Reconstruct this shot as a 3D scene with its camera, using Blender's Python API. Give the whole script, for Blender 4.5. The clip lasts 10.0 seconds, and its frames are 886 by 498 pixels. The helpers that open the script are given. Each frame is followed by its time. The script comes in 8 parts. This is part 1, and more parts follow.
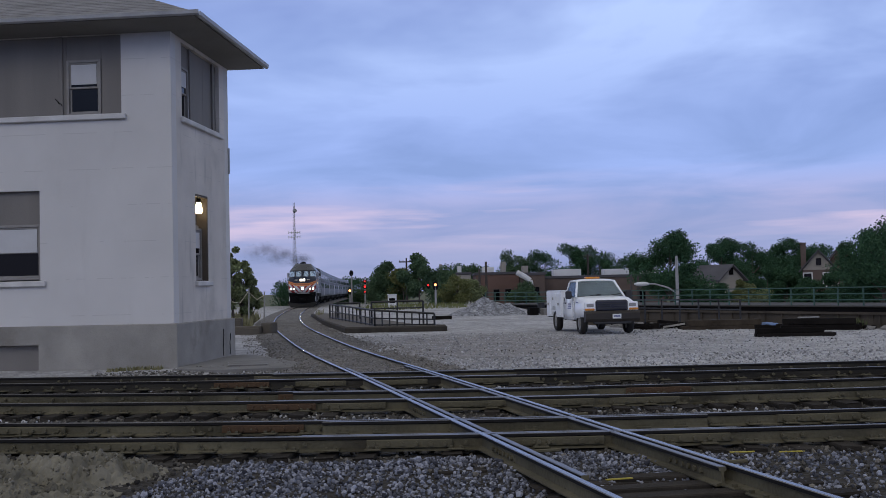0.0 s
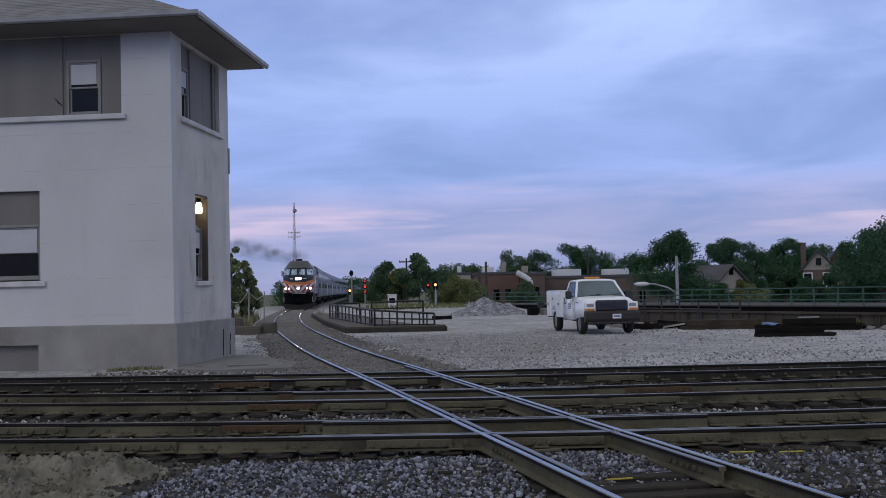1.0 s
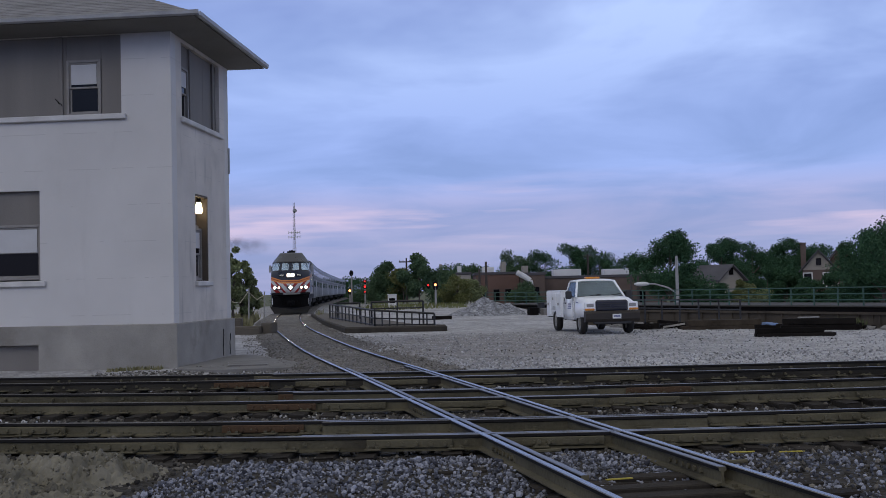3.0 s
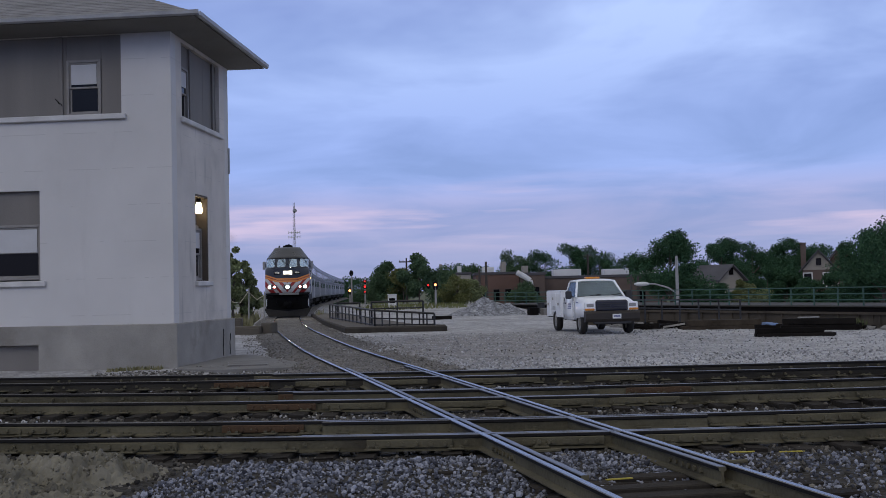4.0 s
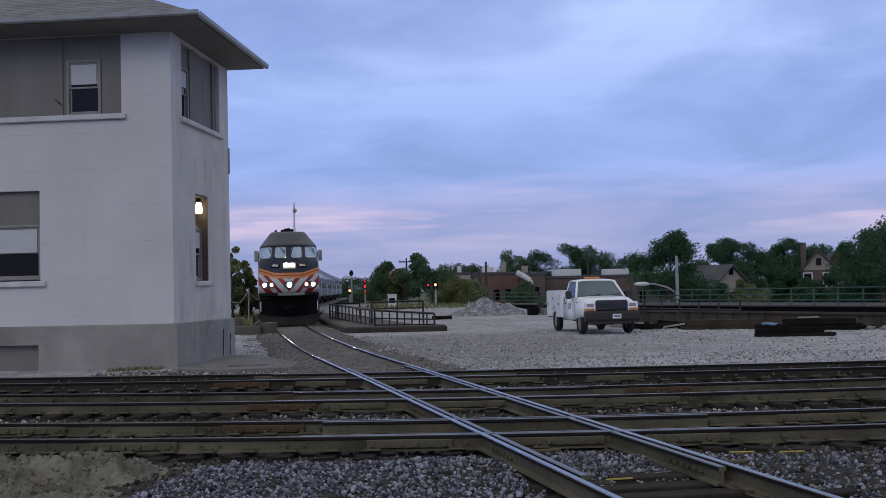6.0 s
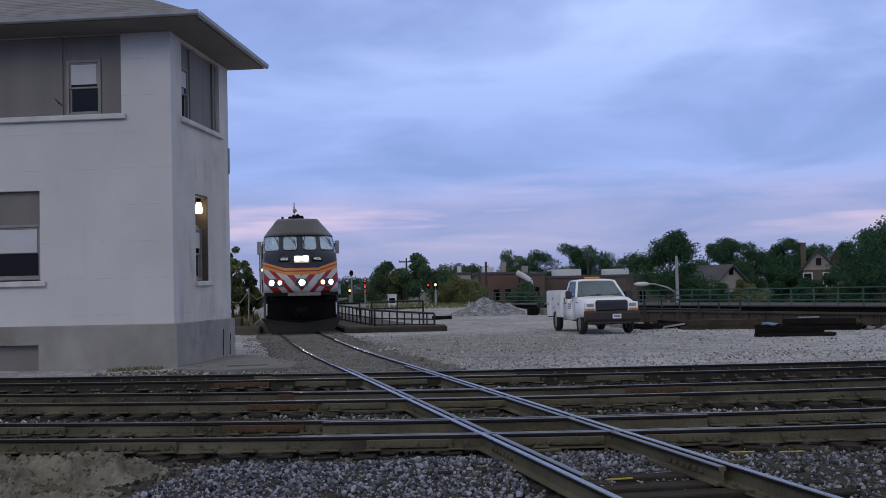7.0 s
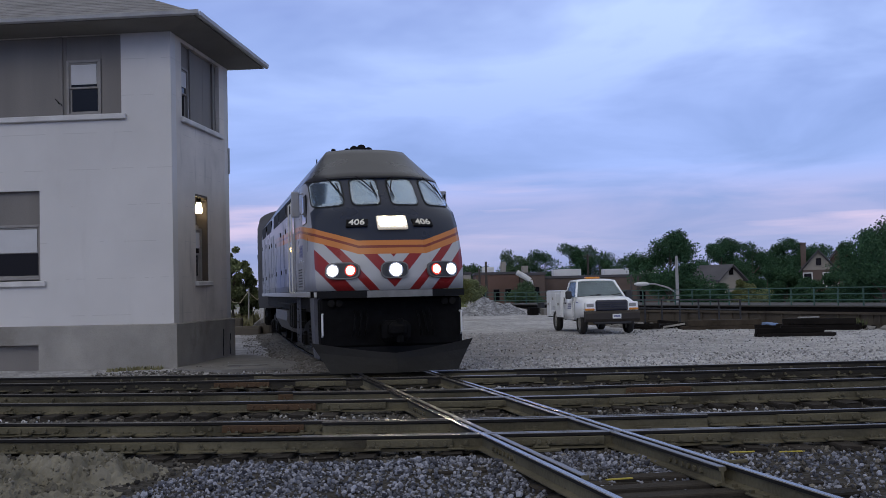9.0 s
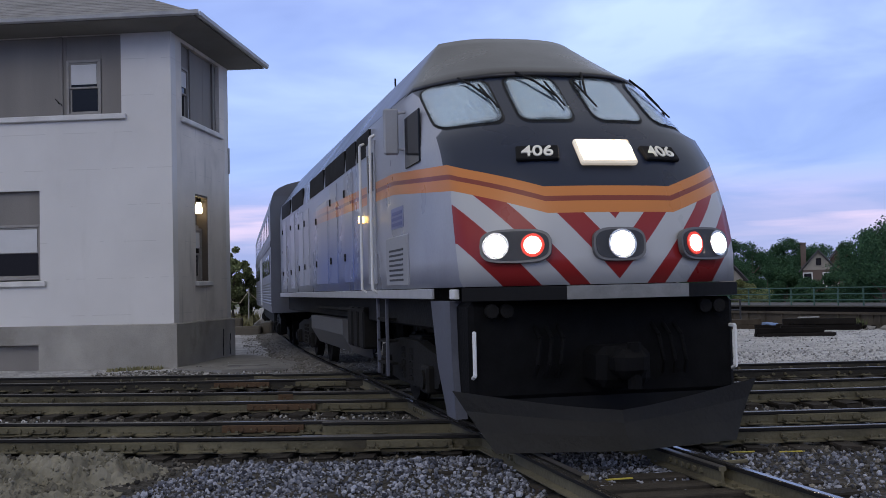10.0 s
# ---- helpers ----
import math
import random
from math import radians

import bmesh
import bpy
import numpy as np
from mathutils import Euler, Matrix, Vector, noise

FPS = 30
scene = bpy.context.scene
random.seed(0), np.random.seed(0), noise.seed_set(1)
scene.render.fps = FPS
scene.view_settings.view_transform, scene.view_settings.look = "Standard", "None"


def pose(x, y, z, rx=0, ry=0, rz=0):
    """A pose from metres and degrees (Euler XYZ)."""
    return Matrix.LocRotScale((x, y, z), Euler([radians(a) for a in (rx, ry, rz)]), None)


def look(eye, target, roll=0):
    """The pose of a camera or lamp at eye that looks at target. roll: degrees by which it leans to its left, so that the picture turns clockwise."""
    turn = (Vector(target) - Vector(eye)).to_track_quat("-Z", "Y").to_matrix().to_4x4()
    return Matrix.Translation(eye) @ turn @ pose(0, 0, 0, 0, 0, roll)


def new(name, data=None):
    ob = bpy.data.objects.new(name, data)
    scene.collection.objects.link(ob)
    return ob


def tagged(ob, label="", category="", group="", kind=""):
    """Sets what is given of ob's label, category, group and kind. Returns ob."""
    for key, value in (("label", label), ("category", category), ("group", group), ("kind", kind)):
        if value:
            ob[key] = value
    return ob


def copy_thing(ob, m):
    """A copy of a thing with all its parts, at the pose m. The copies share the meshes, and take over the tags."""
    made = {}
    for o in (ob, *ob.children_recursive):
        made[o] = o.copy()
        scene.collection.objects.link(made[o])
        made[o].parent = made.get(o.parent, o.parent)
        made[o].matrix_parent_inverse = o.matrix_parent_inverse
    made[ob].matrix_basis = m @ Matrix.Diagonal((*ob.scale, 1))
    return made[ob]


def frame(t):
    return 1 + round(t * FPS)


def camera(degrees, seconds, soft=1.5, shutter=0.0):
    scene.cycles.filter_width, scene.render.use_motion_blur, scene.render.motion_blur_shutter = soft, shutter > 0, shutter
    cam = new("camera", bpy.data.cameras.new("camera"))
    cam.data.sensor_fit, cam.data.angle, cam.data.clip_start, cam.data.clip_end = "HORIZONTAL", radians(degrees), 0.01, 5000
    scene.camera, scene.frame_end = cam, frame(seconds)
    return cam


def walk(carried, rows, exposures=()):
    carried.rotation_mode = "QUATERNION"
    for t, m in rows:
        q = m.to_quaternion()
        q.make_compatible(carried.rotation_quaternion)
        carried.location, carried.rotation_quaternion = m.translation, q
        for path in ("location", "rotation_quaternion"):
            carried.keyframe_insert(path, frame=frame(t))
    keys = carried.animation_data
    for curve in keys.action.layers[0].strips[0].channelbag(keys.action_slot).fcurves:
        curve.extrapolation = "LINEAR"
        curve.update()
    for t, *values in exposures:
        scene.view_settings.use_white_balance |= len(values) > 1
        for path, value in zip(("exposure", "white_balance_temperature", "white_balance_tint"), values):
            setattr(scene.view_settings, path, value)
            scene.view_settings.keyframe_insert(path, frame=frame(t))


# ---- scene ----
# ---------------- camera ----------------
cam = camera(43.6, 10.0, 0.55, 0.0)
EYE = (0.0, 0.0, 1.605)
VIEW = look(EYE, (0.0, 100.0, 1.605 + 100.0 * math.tan(0.0363)), -1.35)
walk(cam, [(0.0, VIEW), (10.0, VIEW)], [(0.0, 0.03), (7.5, 0.05), (8.5, 0.10), (9.0, 0.17), (9.5, 0.30), (10.0, 0.40)])

# ---------------- sky and sun ----------------
SUN_EL, SUN_AZ = radians(34), radians(200)


def build_world():
    w = bpy.data.worlds.new("dusk_sky")
    scene.world = w
    w.use_nodes = True
    nt = w.node_tree
    nt.nodes.clear()
    N, L = nt.nodes.new, nt.links.new
    out = N("ShaderNodeOutputWorld")
    bg = N("ShaderNodeBackground")
    L(bg.outputs[0], out.inputs[0])
    sky = N("ShaderNodeTexSky")
    sky.sky_type = "NISHITA"
    sky.sun_disc = False
    sky.sun_elevation, sky.sun_rotation = SUN_EL, SUN_AZ
    tc = N("ShaderNodeTexCoord")
    sep = N("ShaderNodeSeparateXYZ")
    L(tc.outputs["Generated"], sep.inputs[0])
    # cloud layer: direction projected on a flat ceiling, so that streaks flatten to the horizon
    add = N("ShaderNodeMath"); add.operation = "ADD"; add.inputs[1].default_value = 0.10
    mx = N("ShaderNodeMath"); mx.operation = "MAXIMUM"; mx.inputs[1].default_value = 0.0
    L(sep.outputs[2], mx.inputs[0]); L(mx.outputs[0], add.inputs[0])
    dv = N("ShaderNodeVectorMath"); dv.operation = "DIVIDE"
    cmb = N("ShaderNodeCombineXYZ")
    L(add.outputs[0], cmb.inputs[0]); L(add.outputs[0], cmb.inputs[1]); cmb.inputs[2].default_value = 1.0
    L(tc.outputs["Generated"], dv.inputs[0]); L(cmb.outputs[0], dv.inputs[1])
    mp = N("ShaderNodeMapping"); mp.inputs["Scale"].default_value = (0.95, 0.8, 0.0)
    mp.inputs["Location"].default_value = (3.1, 1.7, 0.0)
    L(dv.outputs[0], mp.inputs[0])
    n1 = N("ShaderNodeTexNoise"); n1.inputs["Scale"].default_value = 1.0
    n1.inputs["Detail"].default_value = 5.0; n1.inputs["Roughness"].default_value = 0.52
    n1.inputs["Distortion"].default_value = 0.5
    L(mp.outputs[0], n1.inputs["Vector"])
    r1 = N("ShaderNodeMapRange"); r1.inputs[1].default_value = 0.37; r1.inputs[2].default_value = 0.62
    L(n1.outputs[0], r1.inputs[0])
    # clear-sky gradient and cloud gradient by height
    def ramp(stops):
        r = N("ShaderNodeValToRGB")
        r.color_ramp.interpolation = "EASE"
        e = r.color_ramp.elements
        while len(e) < len(stops):
            e.new(0.5)
        for el, (p, c) in zip(e, stops):
            el.position, el.color = p, (*c, 1)
        L(sep.outputs[2], r.inputs[0])
        return r
    light = ramp([(0.0, (0.33, 0.355, 0.60)), (0.035, (0.33, 0.37, 0.63)), (0.066, (0.40, 0.41, 0.69)), (0.11, (0.32, 0.44, 0.86)), (0.26, (0.47, 0.61, 1.0)), (0.42, (0.49, 0.52, 0.61)), (1.0, (0.455, 0.45, 0.445))])
    dark = ramp([(0.0, (0.26, 0.31, 0.54)), (0.05, (0.26, 0.32, 0.60)), (0.10, (0.235, 0.34, 0.68)), (0.2, (0.22, 0.315, 0.66)), (0.3, (0.26, 0.34, 0.68)), (0.42, (0.34, 0.37, 0.44)), (1.0, (0.315, 0.312, 0.308))])
    mix = N("ShaderNodeMix"); mix.data_type = "RGBA"
    L(r1.outputs[0], mix.inputs[0]); L(dark.outputs[0], mix.inputs[6]); L(light.outputs[0], mix.inputs[7])
    # low bank of warm cloud edges near the horizon
    mp2 = N("ShaderNodeMapping"); mp2.inputs["Scale"].default_value = (2.2, 2.2, 26.0)
    L(tc.outputs["Generated"], mp2.inputs[0])
    n2 = N("ShaderNodeTexNoise"); n2.inputs["Scale"].default_value = 1.6; n2.inputs["Detail"].default_value = 6.0
    L(mp2.outputs[0], n2.inputs["Vector"])
    r2 = N("ShaderNodeMapRange"); r2.inputs[1].default_value = 0.50; r2.inputs[2].default_value = 0.62
    L(n2.outputs[0], r2.inputs[0])
    band = N("ShaderNodeValToRGB")
    e = band.color_ramp.elements
    e[0].position, e[0].color = 0.03, (0, 0, 0, 1)
    e[1].position, e[1].color = 0.062, (1, 1, 1, 1)
    k = e.new(0.105); k.color = (0, 0, 0, 1)
    L(sep.outputs[2], band.inputs[0])
    mul = N("ShaderNodeMath"); mul.operation = "MULTIPLY"
    L(r2.outputs[0], mul.inputs[0]); L(band.outputs[0], mul.inputs[1])
    mix2 = N("ShaderNodeMix"); mix2.data_type = "RGBA"; mix2.inputs[7].default_value = (0.66, 0.54, 0.74, 1)
    L(mul.outputs[0], mix2.inputs[0]); L(mix.outputs[2], mix2.inputs[6])
    # the blue above the clouds adds a little
    sc = N("ShaderNodeVectorMath"); sc.operation = "SCALE"; sc.inputs["Scale"].default_value = 0.006
    L(sky.outputs[0], sc.inputs[0])
    tot = N("ShaderNodeVectorMath"); tot.operation = "ADD"
    L(mix2.outputs[2], tot.inputs[0]); L(sc.outputs[0], tot.inputs[1])
    L(tot.outputs[0], bg.inputs[0])
    bg.inputs[1].default_value = 1.0


build_world()
sun = new("sun", bpy.data.lights.new("sun", "SUN"))
sun.data.energy, sun.data.angle, sun.data.color = 0.40, radians(30), (1.0, 0.95, 0.88)
sun.matrix_world = look((0, 0, 60), (60 * math.cos(SUN_EL) * -math.sin(SUN_AZ) / math.sin(SUN_EL), 60 * math.cos(SUN_EL) * -math.cos(SUN_AZ) / math.sin(SUN_EL), 0))


# ---------------- materials ----------------
def mat(name, color, rough=0.7, metal=0.0, var=0.25, scale=3.0, fine=40.0, bump=0.2, tint=None, random_piece=0.0, stain=None, spec=0.5, streak=False):
    """Base colour with two scales of variation, fine relief and optional stains with a second colour."""
    m = bpy.data.materials.new(name)
    m.use_nodes = True
    nt = m.node_tree
    N, L = nt.nodes.new, nt.links.new
    b = nt.nodes["Principled BSDF"]
    tc = N("ShaderNodeTexCoord")
    vec = tc.outputs["Object"]
    if streak:
        mp = N("ShaderNodeMapping"); mp.inputs["Scale"].default_value = (1.0, 1.0, 0.12)
        L(vec, mp.inputs[0]); vec = mp.outputs[0]
    big = N("ShaderNodeTexNoise"); big.inputs["Scale"].default_value = scale; big.inputs["Detail"].default_value = 5
    sm = N("ShaderNodeTexNoise"); sm.inputs["Scale"].default_value = fine; sm.inputs["Detail"].default_value = 3
    L(vec, big.inputs["Vector"]); L(tc.outputs["Object"], sm.inputs["Vector"])
    c = N("ShaderNodeMix"); c.data_type = "RGBA"
    lo = tuple(max(0, v * (1 - var)) for v in color)
    hi = tuple(min(1, v * (1 + var)) for v in (tint or color))
    c.inputs[6].default_value, c.inputs[7].default_value = (*lo, 1), (*hi, 1)
    av = N("ShaderNodeMath"); av.operation = "MULTIPLY_ADD"; av.inputs[1].default_value = 0.45
    mr = N("ShaderNodeMapRange"); mr.inputs[1].default_value = 0.3; mr.inputs[2].default_value = 0.7; mr.inputs[4].default_value = 0.75
    L(big.outputs[0], mr.inputs[0]); L(sm.outputs[0], av.inputs[0]); L(mr.outputs[0], av.inputs[2])
    sub = N("ShaderNodeMath"); sub.operation = "SUBTRACT"; sub.inputs[1].default_value = 0.1
    L(av.outputs[0], sub.inputs[0]); L(sub.outputs[0], c.inputs[0])
    col = c.outputs[2]
    if stain:
        s = N("ShaderNodeTexNoise"); s.inputs["Scale"].default_value = scale * 0.6; s.inputs["Detail"].default_value = 8; s.inputs["Roughness"].default_value = 0.65
        L(vec, s.inputs["Vector"])
        r = N("ShaderNodeMapRange"); r.inputs[1].default_value = 0.56; r.inputs[2].default_value = 0.72; r.inputs[4].default_value = 0.7
        L(s.outputs[0], r.inputs[0])
        k = N("ShaderNodeMix"); k.data_type = "RGBA"; k.inputs[7].default_value = (*stain, 1)
        L(r.outputs[0], k.inputs[0]); L(col, k.inputs[6]); col = k.outputs[2]
    if random_piece:
        oi = N("ShaderNodeObjectInfo"); hs = N("ShaderNodeHueSaturation")
        r = N("ShaderNodeMapRange"); r.inputs[3].default_value = 1 - random_piece; r.inputs[4].default_value = 1 + random_piece
        L(oi.outputs["Random"], r.inputs[0]); L(r.outputs[0], hs.inputs["Value"]); L(col, hs.inputs["Color"]); col = hs.outputs[0]
    L(col, b.inputs["Base Color"])
    b.inputs["Metallic"].default_value = metal
    b.inputs["Specular IOR Level"].default_value = spec
    rr = N("ShaderNodeMapRange"); rr.inputs[3].default_value = max(0.03, rough - 0.12); rr.inputs[4].default_value = min(1, rough + 0.12)
    L(big.outputs[0], rr.inputs[0]); L(rr.outputs[0], b.inputs["Roughness"])
    if bump:
        bp = N("ShaderNodeBump"); bp.inputs["Strength"].default_value = bump; bp.inputs["Distance"].default_value = 0.02
        L(sm.outputs[0], bp.inputs["Height"]); L(bp.outputs[0], b.inputs["Normal"])
    return m


def glow(name, color, power):
    m = bpy.data.materials.new(name)
    m.use_nodes = True
    b = m.node_tree.nodes["Principled BSDF"]
    b.inputs["Base Color"].default_value = (*color, 1)
    b.inputs["Emission Color"].default_value = (*color, 1)
    b.inputs["Emission Strength"].default_value = power
    return m


def glass(name, color=(0.05, 0.06, 0.07), rough=0.06):
    m = bpy.data.materials.new(name)
    m.use_nodes = True
    b = m.node_tree.nodes["Principled BSDF"]
    b.inputs["Base Color"].default_value = (*color, 1)
    b.inputs["Roughness"].default_value = rough
    b.inputs["Specular IOR Level"].default_value = 0.2
    return m


M = {}
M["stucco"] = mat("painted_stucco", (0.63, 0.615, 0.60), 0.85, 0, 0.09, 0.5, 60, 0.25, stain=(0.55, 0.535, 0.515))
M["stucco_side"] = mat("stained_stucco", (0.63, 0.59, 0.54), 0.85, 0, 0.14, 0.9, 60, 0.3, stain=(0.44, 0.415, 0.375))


def weather_stucco(m, streaks):
    """Faint block courses that show through the paint, and narrow run-off streaks."""
    nt = m.node_tree
    N, L = nt.nodes.new, nt.links.new
    b = nt.nodes["Principled BSDF"]
    col = b.inputs["Base Color"].links[0].from_socket
    tc = N("ShaderNodeTexCoord"); sp = N("ShaderNodeSeparateXYZ"); L(tc.outputs["Object"], sp.inputs[0])
    def op(kind, a, c=0.0):
        n = N("ShaderNodeMath"); n.operation = kind
        for s, v in zip(n.inputs, (a, c)):
            if isinstance(v, (int, float)):
                s.default_value = v
            else:
                L(v, s)
        return n.outputs[0]
    def noise_at(scale, detail, stretch):
        mp = N("ShaderNodeMapping"); mp.inputs["Scale"].default_value = stretch; L(tc.outputs["Object"], mp.inputs[0])
        n = N("ShaderNodeTexNoise"); n.inputs["Scale"].default_value = scale; n.inputs["Detail"].default_value = detail
        L(mp.outputs[0], n.inputs["Vector"]); return n.outputs[0]
    wob = op("MULTIPLY", op("SUBTRACT", noise_at(0.8, 3, (1, 1, 1)), 0.5), 0.05)
    course = op("ABSOLUTE", op("SUBTRACT", op("FRACT", op("DIVIDE", op("ADD", sp.outputs[2], wob), 0.857)), 0.5))
    line = op("MULTIPLY", op("LESS_THAN", course, 0.009), op("GREATER_THAN", noise_at(1.6, 4, (1, 1, 0.3)), 0.5))
    streak = N("ShaderNodeMapRange"); streak.inputs[1].default_value = 0.60; streak.inputs[2].default_value = 0.74; streak.inputs[4].default_value = streaks
    L(noise_at(2.6, 8, (1, 1, 0.22)), streak.inputs[0])
    k1 = N("ShaderNodeMix"); k1.data_type = "RGBA"; k1.inputs[7].default_value = (0.36, 0.345, 0.325, 1)
    L(streak.outputs[0], k1.inputs[0]); L(col, k1.inputs[6])
    k2 = N("ShaderNodeMix"); k2.data_type = "RGBA"; k2.inputs[7].default_value = (0.40, 0.385, 0.37, 1)
    L(op("MULTIPLY", line, 0.38), k2.inputs[0]); L(k1.outputs[2], k2.inputs[6])
    L(k2.outputs[2], b.inputs["Base Color"])


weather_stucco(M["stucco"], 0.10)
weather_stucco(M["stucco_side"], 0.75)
M["plinth"] = mat("plinth_cement", (0.30, 0.285, 0.26), 0.9, 0, 0.28, 1.1, 50, 0.5, stain=(0.17, 0.15, 0.125))
M["panel"] = mat("weathered_board", (0.20, 0.185, 0.17), 0.75, 0, 0.15, 1.5, 30, 0.2, streak=True)
M["sill"] = mat("sill_stone", (0.60, 0.585, 0.57), 0.8, 0, 0.15, 2.0, 50, 0.3)
M["soffit"] = mat("soffit_paint", (0.23, 0.22, 0.205), 0.8, 0, 0.15, 1.0, 20, 0.1)
M["gutter"] = mat("gutter_metal", (0.36, 0.36, 0.36), 0.45, 0.3, 0.2, 2.0, 20, 0.05)
M["shingle"] = mat("grey_shingle", (0.22, 0.215, 0.22), 0.9, 0, 0.3, 2.0, 60, 0.5)
M["frame"] = mat("window_frame_paint", (0.26, 0.245, 0.23), 0.6, 0, 0.2, 3.0, 40, 0.1)
M["blind"] = mat("roller_blind", (0.55, 0.55, 0.56), 0.8, 0, 0.05, 2, 20, 0.0)
M["glass"] = glass("dark_glass", (0.006, 0.006, 0.007))
M["gravel"] = mat("ballast_ground", (0.20, 0.19, 0.185), 0.95, 0, 0.35, 0.5, 14, 1.0)
M["stone"] = mat("crushed_stone", (0.25, 0.255, 0.27), 0.9, 0, 0.55, 3, 18, 0.9)
M["dirt"] = mat("dried_mud", (0.195, 0.18, 0.14), 0.95, 0, 0.5, 2.2, 14, 1.0, stain=(0.06, 0.053, 0.042), spec=0.1)
M["asphalt"] = mat("worn_asphalt", (0.105, 0.10, 0.09), 0.95, 0, 0.3, 1.0, 60, 0.6)
M["rail"] = mat("rusty_rail_steel", (0.105, 0.093, 0.060), 0.8, 0.0, 0.65, 0.9, 25, 0.4, spec=0.25, stain=(0.032, 0.026, 0.020))
# far crossing track: the shadow on its rail sides is put into this colour
M["rail_shaded"] = mat("shaded_rail_steel", (0.034, 0.030, 0.023), 0.7, 0.0, 0.5, 1.2, 25, 0.4, spec=0.25, stain=(0.075, 0.066, 0.045))
# shade below the running surface, painted on head sides and undersides
M["railside"] = mat("shaded_rail_head_side", (0.016, 0.015, 0.015), 0.7, 0.0, 0.3, 2.0, 30, 0.2, spec=0.15)
M["railtop"] = mat("worn_rail_head", (0.165, 0.155, 0.142), 0.22, 0.9, 0.25, 3.0, 20, 0.05)
M["railold"] = mat("dull_rail_head", (0.105, 0.10, 0.097), 0.34, 0.6, 0.3, 3.0, 20, 0.05)
M["tie"] = mat("creosoted_tie", (0.034, 0.029, 0.024), 0.9, 0, 0.45, 3.0, 30, 0.5, spec=0.15, random_piece=0.3)
M["rust"] = mat("orange_rust", (0.095, 0.056, 0.030), 0.85, 0.2, 0.35, 5, 40, 0.4)
M["black"] = mat("black_steel", (0.009, 0.009, 0.010), 0.7, 0.0, 0.3, 4, 30, 0.1, spec=0.15)
M["darksteel"] = mat("grimy_underframe", (0.008, 0.0075, 0.007), 0.8, 0.0, 0.4, 3, 25, 0.3, spec=0.2)
M["concrete"] = mat("old_concrete", (0.21, 0.20, 0.185), 0.9, 0, 0.22, 1.0, 40, 0.4, stain=(0.2, 0.19, 0.18))
M["timber"] = mat("grey_timber", (0.011, 0.0095, 0.0085), 0.9, 0, 0.5, 3, 30, 0.4, spec=0.08, random_piece=0.3)
M["bark"] = mat("bark", (0.09, 0.075, 0.06), 0.95, 0, 0.3, 4, 30, 0.6)


# ---------------- helpers of this scene ----------------
def part(name, bm, material, parent=None, label="", smooth=False):
    me = bpy.data.meshes.new(name)
    bmesh.ops.recalc_face_normals(bm, faces=bm.faces)
    bm.to_mesh(me)
    bm.free()
    for m in material if isinstance(material, (list, tuple)) else (material,):
        me.materials.append(m)
    if smooth:
        me.polygons.foreach_set("use_smooth", [True] * len(me.polygons))
    ob = new(name, me)
    if parent:
        ob.parent = parent
    return tagged(ob, label)


def thing(name, m=None, label="", category="", group="", kind=""):
    ob = new(name)
    ob.empty_display_size = 0.2
    if m is not None:
        ob.matrix_world = m
    return tagged(ob, label, category, group, kind)


def box(bm, x0, x1, y0, y1, z0, z1, bevel=0.0, m=None, mi=0):
    """An axis-aligned block, bevelled, moved by m."""
    vs = [bm.verts.new((x, y, z)) for x in (x0, x1) for y in (y0, y1) for z in (z0, z1)]
    fs = [bm.faces.new([vs[i] for i in q]) for q in ((0, 1, 3, 2), (4, 6, 7, 5), (0, 4, 5, 1), (2, 3, 7, 6), (0, 2, 6, 4), (1, 5, 7, 3))]
    for f in fs:
        f.material_index = mi
    if bevel:
        es = list({e for f in fs for e in f.edges})
        r = bmesh.ops.bevel(bm, geom=es, offset=bevel, segments=1, affect="EDGES", profile=0.5, material=-1)
        vs = list({v for f in r["faces"] for v in f.verts} | {v for v in vs if v.is_valid})
    if m is not None:
        bmesh.ops.transform(bm, matrix=m, verts=[v for v in vs if v.is_valid])
    return bm


def cyl(bm, p, q, r, r2=None, n=10, mi=0):
    """A tapered round bar from p to q."""
    p, q = Vector(p), Vector(q)
    d = q - p
    g = bmesh.ops.create_cone(bm, cap_ends=True, segments=n, radius1=r, radius2=r if r2 is None else r2, depth=d.length)
    bmesh.ops.transform(bm, matrix=Matrix.Translation((p + q) / 2) @ d.to_track_quat("Z", "Y").to_matrix().to_4x4(), verts=g["verts"])
    for f in {f for v in g["verts"] for f in v.link_faces}:
        f.material_index = mi
    return bm


def tube(bm, pts, r, n=6, mi=0):
    for a, b in zip(pts, pts[1:]):
        cyl(bm, a, b, r, n=n, mi=mi)
    return bm


def prism(bm, outline, axis, a, b, mi=0):
    """An outline (pairs) drawn along an axis from a to b. axis x: pairs are (y, z); y: (x, z); z: (x, y)."""
    def at(u, v, w):
        return {"x": (w, u, v), "y": (u, w, v), "z": (u, v, w)}[axis]
    lo = [bm.verts.new(at(u, v, a)) for u, v in outline]
    hi = [bm.verts.new(at(u, v, b)) for u, v in outline]
    n = len(outline)
    fs = [bm.faces.new(lo), bm.faces.new(hi[::-1])]
    for i in range(n):
        fs.append(bm.faces.new((lo[i], hi[i], hi[(i + 1) % n], lo[(i + 1) % n])))
    for f in fs:
        f.material_index = mi
    return bm


def B():
    return bmesh.new()


